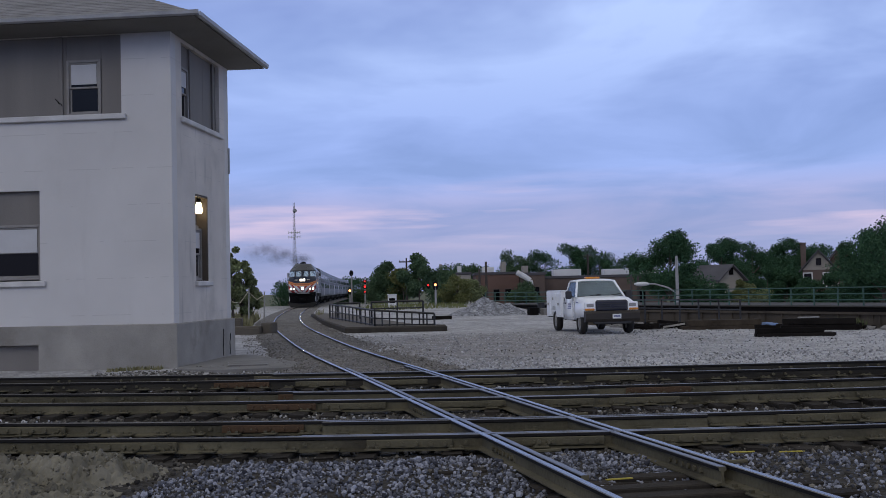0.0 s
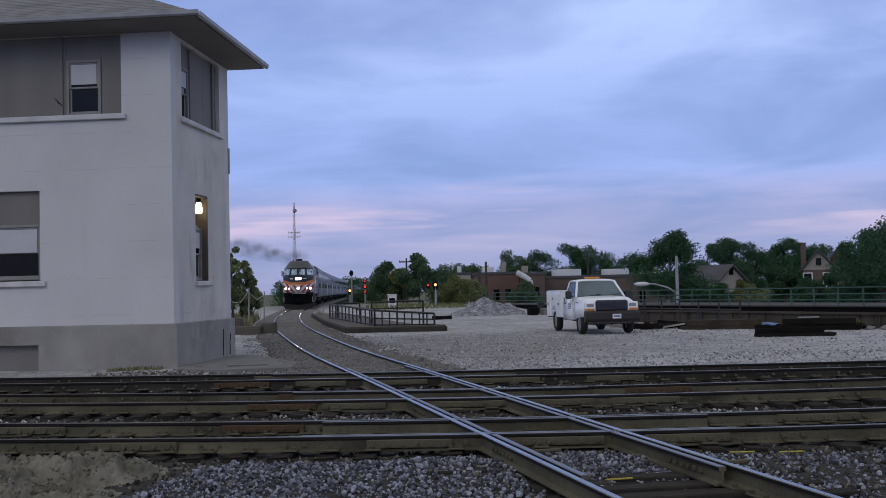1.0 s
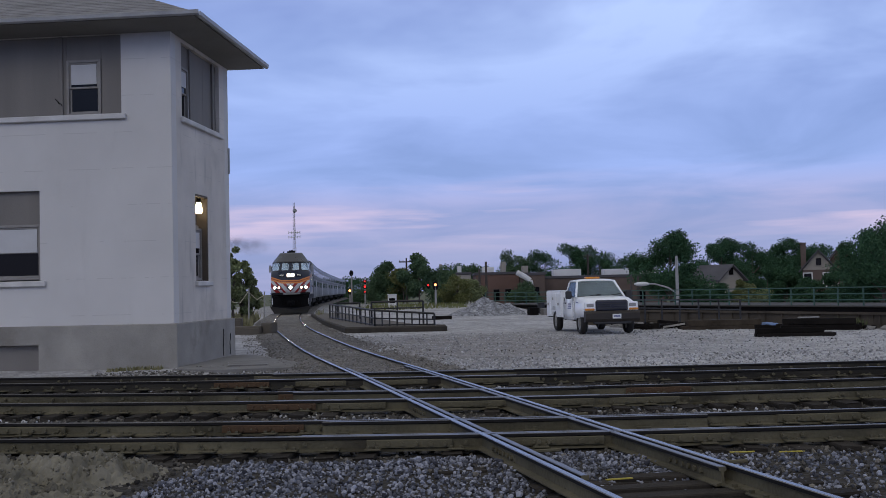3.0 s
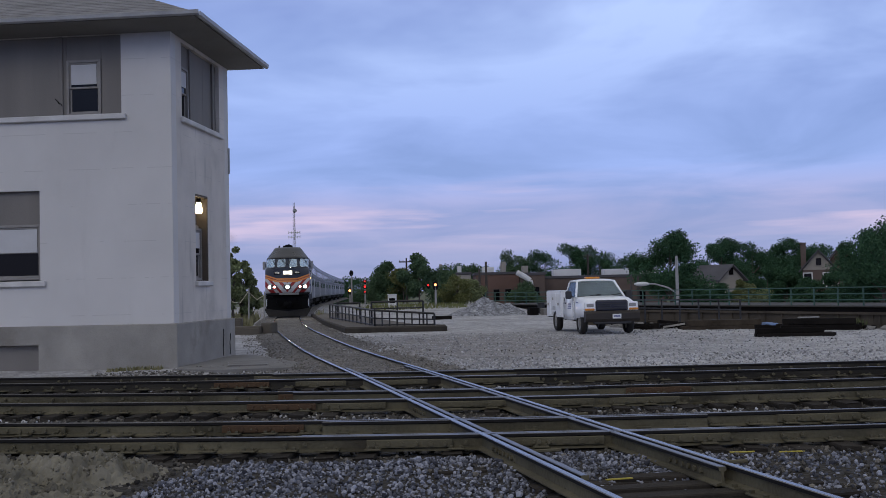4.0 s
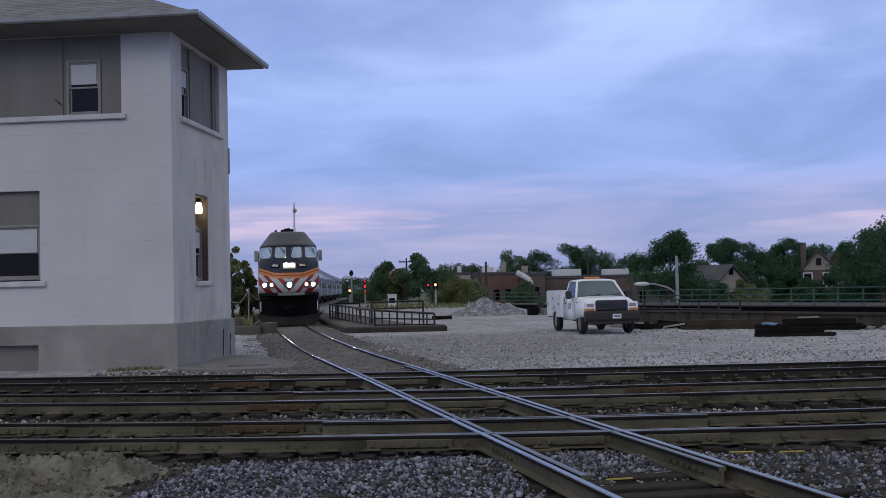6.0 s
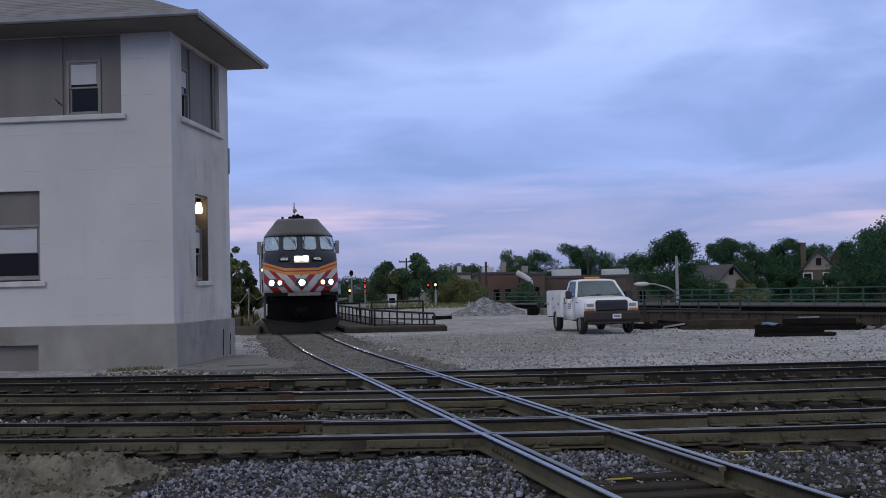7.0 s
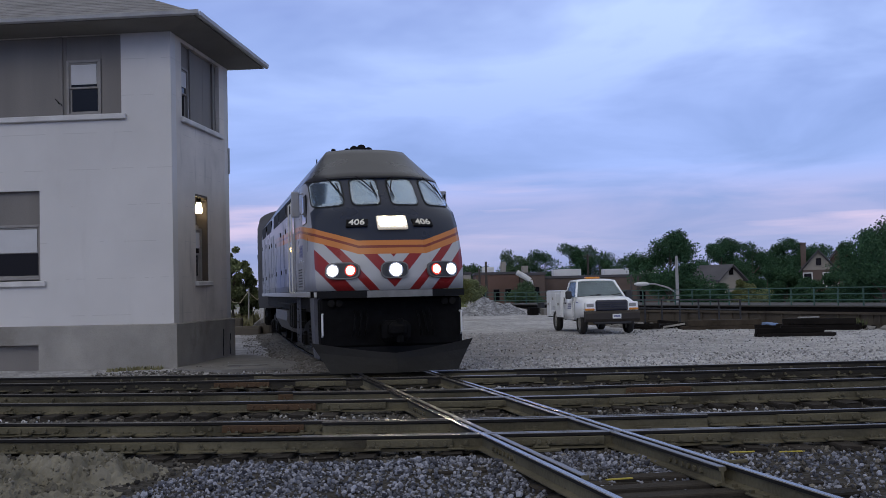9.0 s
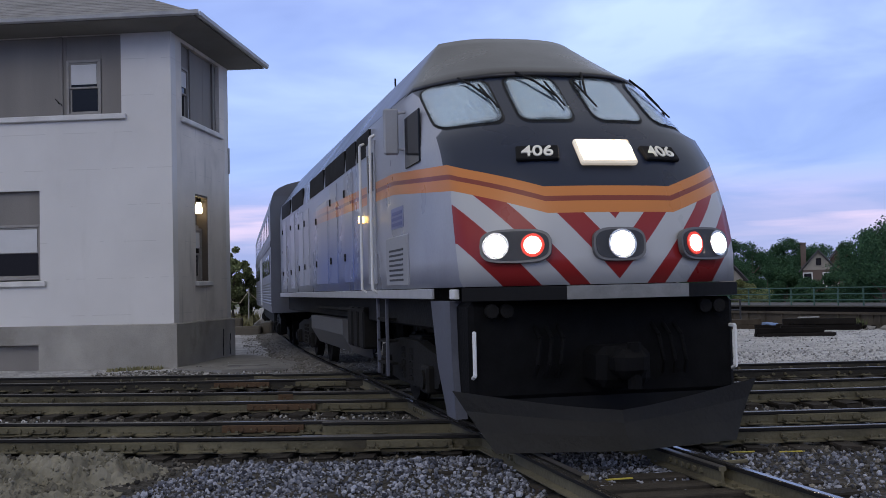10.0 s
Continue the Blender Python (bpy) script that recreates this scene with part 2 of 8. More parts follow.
# ---------------- the plan of the tracks ----------------
def diag(y):
    """Centre line of the main track that curves in from the distance."""
    return (-9.9325 - 0.05974 * y + 14.5578 * math.exp(-y / 57.5) + 0.22 * math.exp(-(((y - 20.5) / 9) ** 2))
            - 0.2 * math.exp(-(((y - 5) / 5) ** 2)) - 0.09 * math.exp(-(((y - 66) / 25) ** 2)) + 0.10 * math.exp(-(((y - 38) / 10) ** 2)))


# arc length along the centre line, growing towards the camera; zero at y = 0
YS = np.arange(-40.0, 420.0, 0.5)
XS = np.array([diag(v) for v in YS])
SEG = np.hypot(np.diff(XS), np.diff(YS))
ARC = np.concatenate([[0], np.cumsum(SEG)])
ARC0 = float(np.interp(0.0, YS, ARC))


def on_track(s):
    """Point at arc length s beyond y = 0."""
    y = float(np.interp(s + ARC0, ARC, YS))
    return Vector((diag(y), y, 0.0))


def arc_of(y):
    return float(np.interp(y, YS, ARC)) - ARC0


CROSS = [(12.95, 0.011), (17.03, 0.011), (21.12, 0.005)]  # centre and bow of the three crossing tracks


def cross_y(i, x):
    c, q = CROSS[i]
    e = min(abs(x), 9.0)
    return c + 0.12 - 0.045 * x + q * e * e + 2 * q * e * (abs(x) - e) * 0.15


def ground_z(x, y):
    z = -0.17
    z += 0.05 * noise.noise(Vector((x * 0.25, y * 0.25, 0))) + 0.02 * noise.noise(Vector((x * 1.1, y * 1.1, 3)))
    if 11.5 < y < 23:
        z -= 0.045
    if y < 11.5:
        z -= 0.10 * min(1, (11.5 - y) / 2)
    # gravel yard behind the crossing tracks
    if y > 23:
        z += 0.08 * min(1, (y - 23) / 3)
    # low ground under the viaduct beyond the yard
    edge = 37.5 + max(0.0, 16 - x) * 0.9
    if x > 6 and y > edge:
        k = min(1, (y - edge) / 5) * min(1, (x - 6) / 4)
        z -= 1.7 * k * k * (3 - 2 * k)
    if y > 150:
        z -= min(3.0, (y - 150) * 0.02)
    return z


def build_ground():
    bm = B()
    def axis(fine0, fine1, step, far):
        a = list(np.arange(fine0, fine1 + 1e-6, step))
        lo, hi, s = [], [], step
        v = fine1
        while v < far:
            s *= 1.25; v += s; hi.append(v)
        v, s = fine0, step
        while v > -far:
            s *= 1.25; v -= s; lo.append(v)
        return lo[::-1] + a + hi
    xs, ys = axis(-9, 15, 0.22, 3000), axis(6.5, 50, 0.22, 3000)
    grid = [[bm.verts.new((x, y, ground_z(x, y))) for x in xs] for y in ys]
    for j in range(len(ys) - 1):
        for i in range(len(xs) - 1):
            bm.faces.new((grid[j][i], grid[j][i + 1], grid[j + 1][i + 1], grid[j + 1][i]))
    ob = part("ground", bm, M["ground"], None, smooth=True)
    tagged(ob, "grey crushed limestone yard ground with dark ballast", "ground", kind="structure")
    return ob


def ground_material():
    m = mat("yard_gravel", (0.40, 0.393, 0.395), 0.95, 0, 0.28, 0.22, 22, 1.0, stain=(0.19, 0.17, 0.15))
    nt = m.node_tree
    N, L = nt.nodes.new, nt.links.new
    b = nt.nodes["Principled BSDF"]
    old = b.inputs["Base Color"].links[0].from_socket
    tc = N("ShaderNodeTexCoord")
    sep = N("ShaderNodeSeparateXYZ"); L(tc.outputs["Object"], sep.inputs[0])
    wob = N("ShaderNodeTexNoise"); wob.inputs["Scale"].default_value = 0.7; wob.inputs["Detail"].default_value = 4
    L(tc.outputs["Object"], wob.inputs["Vector"])
    # dark oily ballast between the crossing tracks, deepened for the shade among the rails
    s = N("ShaderNodeMath"); s.operation = "MULTIPLY_ADD"; s.inputs[1].default_value = 2.0
    L(wob.outputs[0], s.inputs[0]); L(sep.outputs[1], s.inputs[2])
    r = N("ShaderNodeMapRange"); r.inputs[1].default_value = 23.2; r.inputs[2].default_value = 24.6
    L(s.outputs[0], r.inputs[0])
    k = N("ShaderNodeMix"); k.data_type = "RGBA"; k.inputs[6].default_value = (0.036, 0.031, 0.025, 1)
    L(r.outputs[0], k.inputs[0]); L(old, k.inputs[7])
    # worn brown patch where vehicles turn
    mp = N("ShaderNodeMapping"); mp.vector_type = "POINT"; mp.inputs["Location"].default_value = (-0.25, -3.5, 0); mp.inputs["Scale"].default_value = (0.22, 0.105, 0)
    L(tc.outputs["Object"], mp.inputs[0])
    ln = N("ShaderNodeVectorMath"); ln.operation = "LENGTH"; L(mp.outputs[0], ln.inputs[0])
    wv = N("ShaderNodeMath"); wv.operation = "MULTIPLY_ADD"; wv.inputs[1].default_value = 0.9; L(wob.outputs[0], wv.inputs[0]); L(ln.outputs["Value"], wv.inputs[2])
    pr = N("ShaderNodeMapRange"); pr.inputs[1].default_value = 1.0; pr.inputs[2].default_value = 1.6; pr.inputs[3].default_value = 0.62; pr.inputs[4].default_value = 0.0
    L(wv.outputs[0], pr.inputs[0])
    kp = N("ShaderNodeMix"); kp.data_type = "RGBA"; kp.inputs[7].default_value = (0.17, 0.15, 0.135, 1)
    L(pr.outputs[0], kp.inputs[0]); L(k.outputs[2], kp.inputs[6]); k = kp
    # grass and earth far off
    g = N("ShaderNodeMapRange"); g.inputs[1].default_value = 110; g.inputs[2].default_value = 200
    L(s.outputs[0], g.inputs[0])
    k2 = N("ShaderNodeMix"); k2.data_type = "RGBA"; k2.inputs[7].default_value = (0.10, 0.11, 0.05, 1)
    L(g.outputs[0], k2.inputs[0]); L(k.outputs[2], k2.inputs[6])
    # individual stones: cells of two sizes
    cells = N("ShaderNodeTexVoronoi"); cells.inputs["Scale"].default_value = 16
    L(tc.outputs["Object"], cells.inputs["Vector"])
    hs = N("ShaderNodeHueSaturation")
    r3 = N("ShaderNodeMapRange"); r3.inputs[3].default_value = 0.72; r3.inputs[4].default_value = 1.22
    sp = N("ShaderNodeSeparateColor"); L(cells.outputs["Color"], sp.inputs[0])
    lump = N("ShaderNodeTexNoise"); lump.inputs["Scale"].default_value = 1.7; lump.inputs["Detail"].default_value = 7; lump.inputs["Roughness"].default_value = 0.7
    L(tc.outputs["Object"], lump.inputs["Vector"])
    lr = N("ShaderNodeMapRange"); lr.inputs[1].default_value = 0.3; lr.inputs[2].default_value = 0.7; lr.inputs[3].default_value = 0.62; lr.inputs[4].default_value = 1.38
    L(lump.outputs[0], lr.inputs[0])
    both = N("ShaderNodeMath"); both.operation = "MULTIPLY"
    L(sp.outputs[0], r3.inputs[0]); L(r3.outputs[0], both.inputs[0]); L(lr.outputs[0], both.inputs[1])
    L(both.outputs[0], hs.inputs["Value"]); L(k2.outputs[2], hs.inputs["Color"])
    L(hs.outputs[0], b.inputs["Base Color"])
    bp = N("ShaderNodeBump"); bp.inputs["Strength"].default_value = 0.8; bp.inputs["Distance"].default_value = 0.04
    L(cells.outputs["Distance"], bp.inputs["Height"]); bp.invert = True
    L(bp.outputs[0], b.inputs["Normal"])
    return m


M["ground"] = ground_material()
build_ground()

# rail section, 0.17 high, head top at z = 0
RAIL = [(-0.07, -0.17), (0.07, -0.17), (0.07, -0.155), (0.012, -0.135), (0.012, -0.045), (0.036, -0.035), (0.036, -0.006), (0.028, 0.0), (-0.028, 0.0), (-0.036, -0.006), (-0.036, -0.035), (-0.012, -0.045), (-0.012, -0.135), (-0.07, -0.155)]


def sweep_rail(name, line, parent, top, label="", dz=0.0, shape=RAIL, web="rail"):
    """Rail section drawn along plan points."""
    bm = B()
    rings = []
    for i, p in enumerate(line):
        a, b = Vector(line[max(0, i - 1)]), Vector(line[min(len(line) - 1, i + 1)])
        d = (b - a).normalized()
        nrm = Vector((d.y, -d.x))
        rings.append([bm.verts.new((p[0] + nrm.x * u, p[1] + nrm.y * u, v + dz)) for u, v in shape])
    n = len(shape)
    for r0, r1 in zip(rings, rings[1:]):
        for i in range(n):
            f = bm.faces.new((r0[i], r1[i], r1[(i + 1) % n], r0[(i + 1) % n]))
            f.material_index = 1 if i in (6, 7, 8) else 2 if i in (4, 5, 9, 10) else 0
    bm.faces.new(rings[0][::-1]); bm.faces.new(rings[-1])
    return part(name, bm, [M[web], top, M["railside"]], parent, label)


def offset_line(pts, d):
    out = []
    for i, p in enumerate(pts):
        a, b = Vector(pts[max(0, i - 1)]), Vector(pts[min(len(pts) - 1, i + 1)])
        t = (b - a).normalized()
        out.append((p[0] + t.y * d, p[1] - t.x * d))
    return out


# ---------------- signal tower ----------------
TW, TD, TZ = 8.4, 4.6, 7.91  # front length, side length, wall height


def quad_ring(bm, u0, u1, v0, v1, hole, plane, a, b):
    """A wall slab from a to b in thickness with rectangular holes; plane 'f': u is x, v is z, thickness along y; 's': u is y, thickness along x."""
    us = sorted({u0, u1, *[h[0] for h in hole], *[h[1] for h in hole]})
    vs = sorted({v0, v1, *[h[2] for h in hole], *[h[3] for h in hole]})
    def inside(u, v):
        return any(h[0] < u < h[1] and h[2] < v < h[3] for h in hole)
    def P(u, v, w):
        return (u, w, v) if plane == "f" else (w, u, v)
    cache = {}
    def V(u, v, w):
        k = (round(u, 4), round(v, 4), round(w, 4))
        if k not in cache:
            cache[k] = bm.verts.new(P(u, v, w))
        return cache[k]
    cells = {}
    for i in range(len(us) - 1):
        for j in range(len(vs) - 1):
            cells[i, j] = not inside((us[i] + us[i + 1]) / 2, (vs[j] + vs[j + 1]) / 2)
    for (i, j), solid in cells.items():
        if not solid:
            continue
        q = [(us[i], vs[j]), (us[i + 1], vs[j]), (us[i + 1], vs[j + 1]), (us[i], vs[j + 1])]
        for w in (a, b):
            bm.faces.new([V(*c, w) for c in q])
        for d, (p, r) in {(-1, 0): (q[0], q[3]), (1, 0): (q[1], q[2]), (0, -1): (q[0], q[1]), (0, 1): (q[3], q[2])}.items():
            if not cells.get((i + d[0], j + d[1]), False):
                bm.faces.new([V(*p, a), V(*r, a), V(*r, b), V(*p, b)])
    return bm


def sash_window(parent, plane, u0, u1, z0, z1, w, inn, blind=0.45, lit=False):
    """Double-hung window in an opening: frame, two sashes, glass, roller blind. w: outer face, inn: sign of the way in."""
    def bx(bm, a, b, c, d, k0, k1, bev=0.006):
        k0, k1 = w + inn * k0, w + inn * k1
        lo, hi = min(k0, k1), max(k0, k1)
        return box(bm, a, b, lo, hi, c, d, bev) if plane == "f" else box(bm, lo, hi, a, b, c, d, bev)
    bm = B()
    t = 0.06
    bx(bm, u0, u0 + t, z0, z1, 0.02, 0.16); bx(bm, u1 - t, u1, z0, z1, 0.02, 0.16)
    bx(bm, u0 + t, u1 - t, z1 - t, z1, 0.02, 0.16); bx(bm, u0 + t, u1 - t, z0, z0 + t, 0.02, 0.16)
    win = part("window", bm, M["frame"], parent, "brown painted double-hung window")
    zm = (z0 + z1) / 2 - 0.02
    for name, a, b, k in (("upper_sash", zm, z1 - t, 0.05), ("lower_sash", z0 + t, zm + 0.04, 0.09)):
        bm = B()
        s = 0.045
        bx(bm, u0 + t, u0 + t + s, a, b, k, k + 0.035); bx(bm, u1 - t - s, u1 - t, a, b, k, k + 0.035)
        bx(bm, u0 + t + s, u1 - t - s, b - s, b, k, k + 0.035); bx(bm, u0 + t + s, u1 - t - s, a, a + s, k, k + 0.035)
        part(name, bm, M["frame"], win)
        bm = B()
        bx(bm, u0 + t + s, u1 - t - s, a + s, b - s, k + 0.014, k + 0.022, 0)
        part("pane", bm, M["pane_lit"] if lit else M["glass"], win)
    if blind:
        bm = B()
        bx(bm, u0 + t + 0.05, u1 - t - 0.05, z1 - t - blind, z1 - t - 0.05, 0.045, 0.06, 0.0)
        part("roller_blind", bm, M["blind"], win, "pale roller blind drawn half down")
    return win


M["lampglow"] = glow("lamp_globe", (1.0, 0.82, 0.52), 9.0)
M["warmboard"] = mat("varnished_board", (0.10, 0.078, 0.058), 0.6, 0, 0.2, 3, 30, 0.2)
M["pane_lit"] = M["glass"]


def build_tower():
    t = thing("signal_tower", pose(-6.27, 25.72, -0.1, 0, 0, -5.5), "two-storey pale stucco signal tower with hipped grey roof", "building")
    z = 0.1  # base lies 0.1 below rail level
    up = (5.90 + z, 7.785 + z)
    # front wall openings: upper panel band, lower windows, basement
    fh = [(-7.4, -1.2, up[0], up[1]), (-4.75, -3.22, 2.02 + z, 4.15 + z), (-7.9, -6.4, 2.02 + z, 4.15 + z), (-4.6, -3.24, 0.0, 0.52 + z)]
    sh = [(0.76, 3.80, up[0] - 0.02, up[1] - 0.08), (1.66, 2.68, 1.96 + z, 4.12 + z)]
    bm = B(); quad_ring(bm, -TW, 0, 0, TZ, fh, "f", 0, 0.35)
    part("wall_front", bm, M["stucco"], t, "pale stucco front wall")
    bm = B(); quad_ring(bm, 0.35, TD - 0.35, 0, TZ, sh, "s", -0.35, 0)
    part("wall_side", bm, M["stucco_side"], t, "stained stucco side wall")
    bm = B(); box(bm, -TW, 0, TD - 0.35, TD, 0, TZ); part("wall_back", bm, M["stucco"], t)
    bm = B(); box(bm, -TW, -TW + 0.35, 0.35, TD - 0.35, 0, TZ); part("wall_end", bm, M["stucco"], t)
    bm = B(); box(bm, -TW + 0.35, -0.35, 0.35, TD - 0.35, 5.0, 5.2); box(bm, -TW + 0.35, -0.35, 0.35, TD - 0.35, 1.2, 1.4)
    part("storey_floor", bm, M["panel"], t)
    # plinth, proud of the wall with a sloping top
    pr = 0.09
    for ax in ("f", "s"):
        bm = B()
        prof = [(0.0, -0.4), (-pr, -0.4), (-pr, 1.0 + z - 0.06), (0.0, 1.06)]
        if ax == "f":
            for a, b in ((-TW, -4.6), (-3.24, pr)):
                prism(bm, prof, "x", a, b)
            prism(bm, [(0.0, 0.52 + z), (-pr, 0.52 + z), (-pr, 1.0 + z - 0.06), (0.0, 1.06)], "x", -4.6, -3.24)
            part("plinth", bm, M["plinth"], t, "grey cement plinth of the front")
        else:
            prism(bm, [(0.0, -0.4), (pr, -0.4), (pr, 1.0 + z - 0.06), (0.0, 1.06)], "y", 0.0, TD + 0.05)
            part("plinth", bm, M["plinth"], t, "grey cement plinth of the side")
    bm = B(); box(bm, -4.58, -3.26, 0.10, 0.14, 0.0, 0.60, 0.004); part("basement_board", bm, M["panel"], t, "grey board closing the basement opening")
    # upper panel band: boards with battens round the windows
    wf = [(-2.56, -1.72), (-6.9, -6.06)]
    xs = [-7.4, -6.9, -6.06, -2.56, -1.72, -1.2]
    for a, b in zip(xs[::2], xs[1::2]):
        n = max(1, round((b - a) / 2.4))
        for i in range(n):
            bm = B()
            box(bm, a + (b - a) * i / n + 0.004, a + (b - a) * (i + 1) / n - 0.004, 0.10, 0.14, up[0], up[1], 0.006)
            part("panel", bm, M["panel"], t, "weathered grey-brown board panel")
    for a, b in wf:
        bm = B()
        box(bm, a, b, 0.10, 0.14, 7.22 + z, up[1], 0.006)
        part("panel", bm, M["panel"], t)
        sash_window(t, "f", a, b, up[0], 7.22 + z, 0.04, 1, 0.52)
    for x in (-2.70, -5.9):
        bm = B(); box(bm, x - 0.05, x + 0.05, 0.06, 0.10, up[0], up[1], 0.008); part("batten", bm, M["panel"], t)
    bm = B()
    tube(bm, [(-2.74, 0.05, 6.3), (-2.74, -0.02, 6.34), (-2.80, -0.03, 6.40)], 0.012)
    tube(bm, [(-2.74, 0.05, 6.3), (-2.66, -0.02, 6.28), (-2.63, -0.03, 6.22)], 0.012)
    part("hook", bm, M["black"], t, "small dark iron hook")
    # side upper band
    w0, w1 = 0.80, 1.46
    sash_window(t, "s", w0, w1, up[0] - 0.02, 7.16 + z, -0.04, -1, 0.42)
    bm = B(); box(bm, -0.14, -0.10, w0, w1, 7.16 + z, up[1] - 0.08, 0.006); part("panel", bm, M["panel"], t)
    for a, b in ((1.46, 1.75), (1.75, 2.7), (2.7, 3.45), (3.45, 3.80)):
        bm = B(); box(bm, -0.14, -0.10, a + 0.004, b - 0.004, up[0] - 0.02, up[1] - 0.08, 0.006); part("panel", bm, M["panel"], t)
    for y in (1.60, 3.45):
        bm = B(); box(bm, -0.10, -0.05, y - 0.05, y + 0.05, up[0] - 0.02, up[1] - 0.08, 0.008); part("batten", bm, M["panel"], t)
    # lower windows: boarded top light over a sash window
    for a, b in ((-4.75, -3.22), (-7.9, -6.4)):
        bm = B(); box(bm, a, b, 0.12, 0.16, 3.34 + z, 4.15 + z, 0.006); part("panel", bm, M["panel"], t, "grey board over the window")
        sash_window(t, "f", a + 0.02, b - 0.02, 2.05 + z, 3.36 + z, 0.08, 1, 0.60)
    sash_window(t, "s", 1.70, 2.64, 1.98 + z, 3.30 + z, -0.14, -1, 0.45)
    bm = B()
    box(bm, -0.30, -0.24, 1.70, 2.64, 3.30 + z, 3.38 + z, 0.006)
    part("transom", bm, M["frame"], t)
    for a, b, c, d in ((1.662, 1.70, 2.0, 4.2), (2.64, 2.678, 2.0, 4.2), (1.70, 2.64, 4.165, 4.215)):
        bm = B(); box(bm, -0.33, -0.012, a, b, c, d, 0.004); part("jamb_lining", bm, M["warmboard"], t, "brown wooden jamb lining")
    # sills
    for nm, a, b, zz in (("sill", -7.5, -1.08, 5.90), ("sill", -4.9, -3.08, 2.02), ("sill", -8.0, -6.3, 2.02)):
        bm = B(); box(bm, a, b, -0.09, 0.2, zz + z - 0.13, zz + z, 0.015); part(nm, bm, M["sill"], t, "pale projecting window sill")
    for a, b, zz in ((0.66, 3.92, 5.88), (1.58, 2.78, 1.95)):
        bm = B(); box(bm, -0.2, 0.09, a, b, zz + z - 0.12, zz + z, 0.015); part("sill", bm, M["sill"], t, "pale projecting window sill")
    # eaves, roof, gutter
    o = 0.86
    ob = 0.66  # overhang at the back
    e = 0.09   # the soffit rises a little to the gutter
    inner = [(-TW, 0, TZ - 0.02), (0, 0, TZ - 0.02), (0, TD, TZ - 0.02), (-TW, TD, TZ - 0.02)]
    outer = [(-TW - o, -o, TZ + e), (o, -o, TZ + e), (o, TD + ob, TZ + e), (-TW - o, TD + ob, TZ + e)]
    bm = B()
    vi, vo, vt = [bm.verts.new(p) for p in inner], [bm.verts.new(p) for p in outer], [bm.verts.new((x, y, TZ + e + 0.08)) for x, y, _ in outer]
    bm.faces.new(vi); bm.faces.new(vt)
    for i in range(4):
        j = (i + 1) % 4
        bm.faces.new((vi[i], vi[j], vo[j], vo[i])); bm.faces.new((vo[i], vo[j], vt[j], vt[i]))
    part("soffit", bm, M["soffit"], t, "dark painted soffit boards")
    ridge = 9.6
    bm = B()
    c = [(-TW - o, -o), (o, -o), (o, TD + ob), (-TW - o, TD + ob)]
    lo = [bm.verts.new((x, y, TZ + 0.185)) for x, y in c]
    a, b = bm.verts.new((-TW + 2.2, TD / 2, ridge)), bm.verts.new((-2.2, TD / 2, ridge))
    bm.faces.new((lo[0], lo[1], b, a)); bm.faces.new((lo[1], lo[2], b)); bm.faces.new((lo[2], lo[3], a, b)); bm.faces.new((lo[3], lo[0], a)); bm.faces.new(lo[::-1])
    roof = part("roof", bm, M["shingle"], t, "grey asphalt shingle hipped roof")
    # courses of shingles on the two seen slopes
    for side in range(2):
        p0, p1 = Vector((*c[side], TZ + 0.185)), Vector((*c[side + 1], TZ + 0.185))
        q0, q1 = (Vector((-TW + 2.2, TD / 2, ridge)), Vector((-2.2, TD / 2, ridge))) if side == 0 else (Vector((-2.2, TD / 2, ridge)),) * 2
        nrm = (p1 - p0).cross(q0 - p0).normalized()
        if nrm.z < 0:
            nrm = -nrm
        for k in range(17):
            f0, f1 = k / 17, (k + 1.05) / 17
            if f1 > 0.99:
                continue
            bm = B()
            pts = [p0.lerp(q0, f0), p1.lerp(q1, f0), p1.lerp(q1, f1), p0.lerp(q0, f1)]
            bot = [bm.verts.new(p + nrm * 0.004) for p in pts]
            top = [bm.verts.new(p + nrm * (0.014 if i < 2 else 0.007)) for i, p in enumerate(pts)]
            bm.faces.new(top); bm.faces.new(bot[::-1])
            for i in range(4):
                bm.faces.new((bot[i], bot[(i + 1) % 4], top[(i + 1) % 4], top[i]))
            part("shingle_course", bm, M["shingle"], roof)
    prof = [(0, 0), (0.03, -0.08), (0.10, -0.10), (0.14, -0.06), (0.15, 0.02), (0.13, 0.02), (0.11, -0.05), (0.05, -0.06), (0.02, 0.0)]
    bm = B(); prism(bm, [(-o - u, TZ + 0.18 + v) for u, v in prof], "x", -TW - o, o + 0.15); part("gutter", bm, M["gutter"], t, "pale metal gutter along the eaves")
    bm = B(); prism(bm, [(o + u, TZ + 0.18 + v) for u, v in prof], "y", -o, TD + ob); part("gutter", bm, M["gutter"], t, "pale metal gutter along the eaves")
    # cracks in the plinth
    rc = random.Random(4)
    for y, lo, hi in ((3.55, 0.10, 0.80), (4.15, 0.10, 0.66)):
        bm = B()
        tube(bm, [(0.092, y + rc.uniform(-0.03, 0.03), lo + (hi - lo) * k / 8) for k in range(9)], 0.016, 5)
        part("crack", bm, M["black"], t, "dark crack in the plinth")
    for x, lo, hi in ((-2.95, 0.25, 0.80), (-0.03, 0.06, 0.70)):
        bm = B()
        tube(bm, [(x + 0.10 * math.sin(k * 0.9) * (x < -2) + rc.uniform(-0.04, 0.04), -0.090, lo + (hi - lo) * k / 9) for k in range(10)], 0.004, 5)
        part("crack", bm, M["frame"], t, "fine dark crack in the plinth")
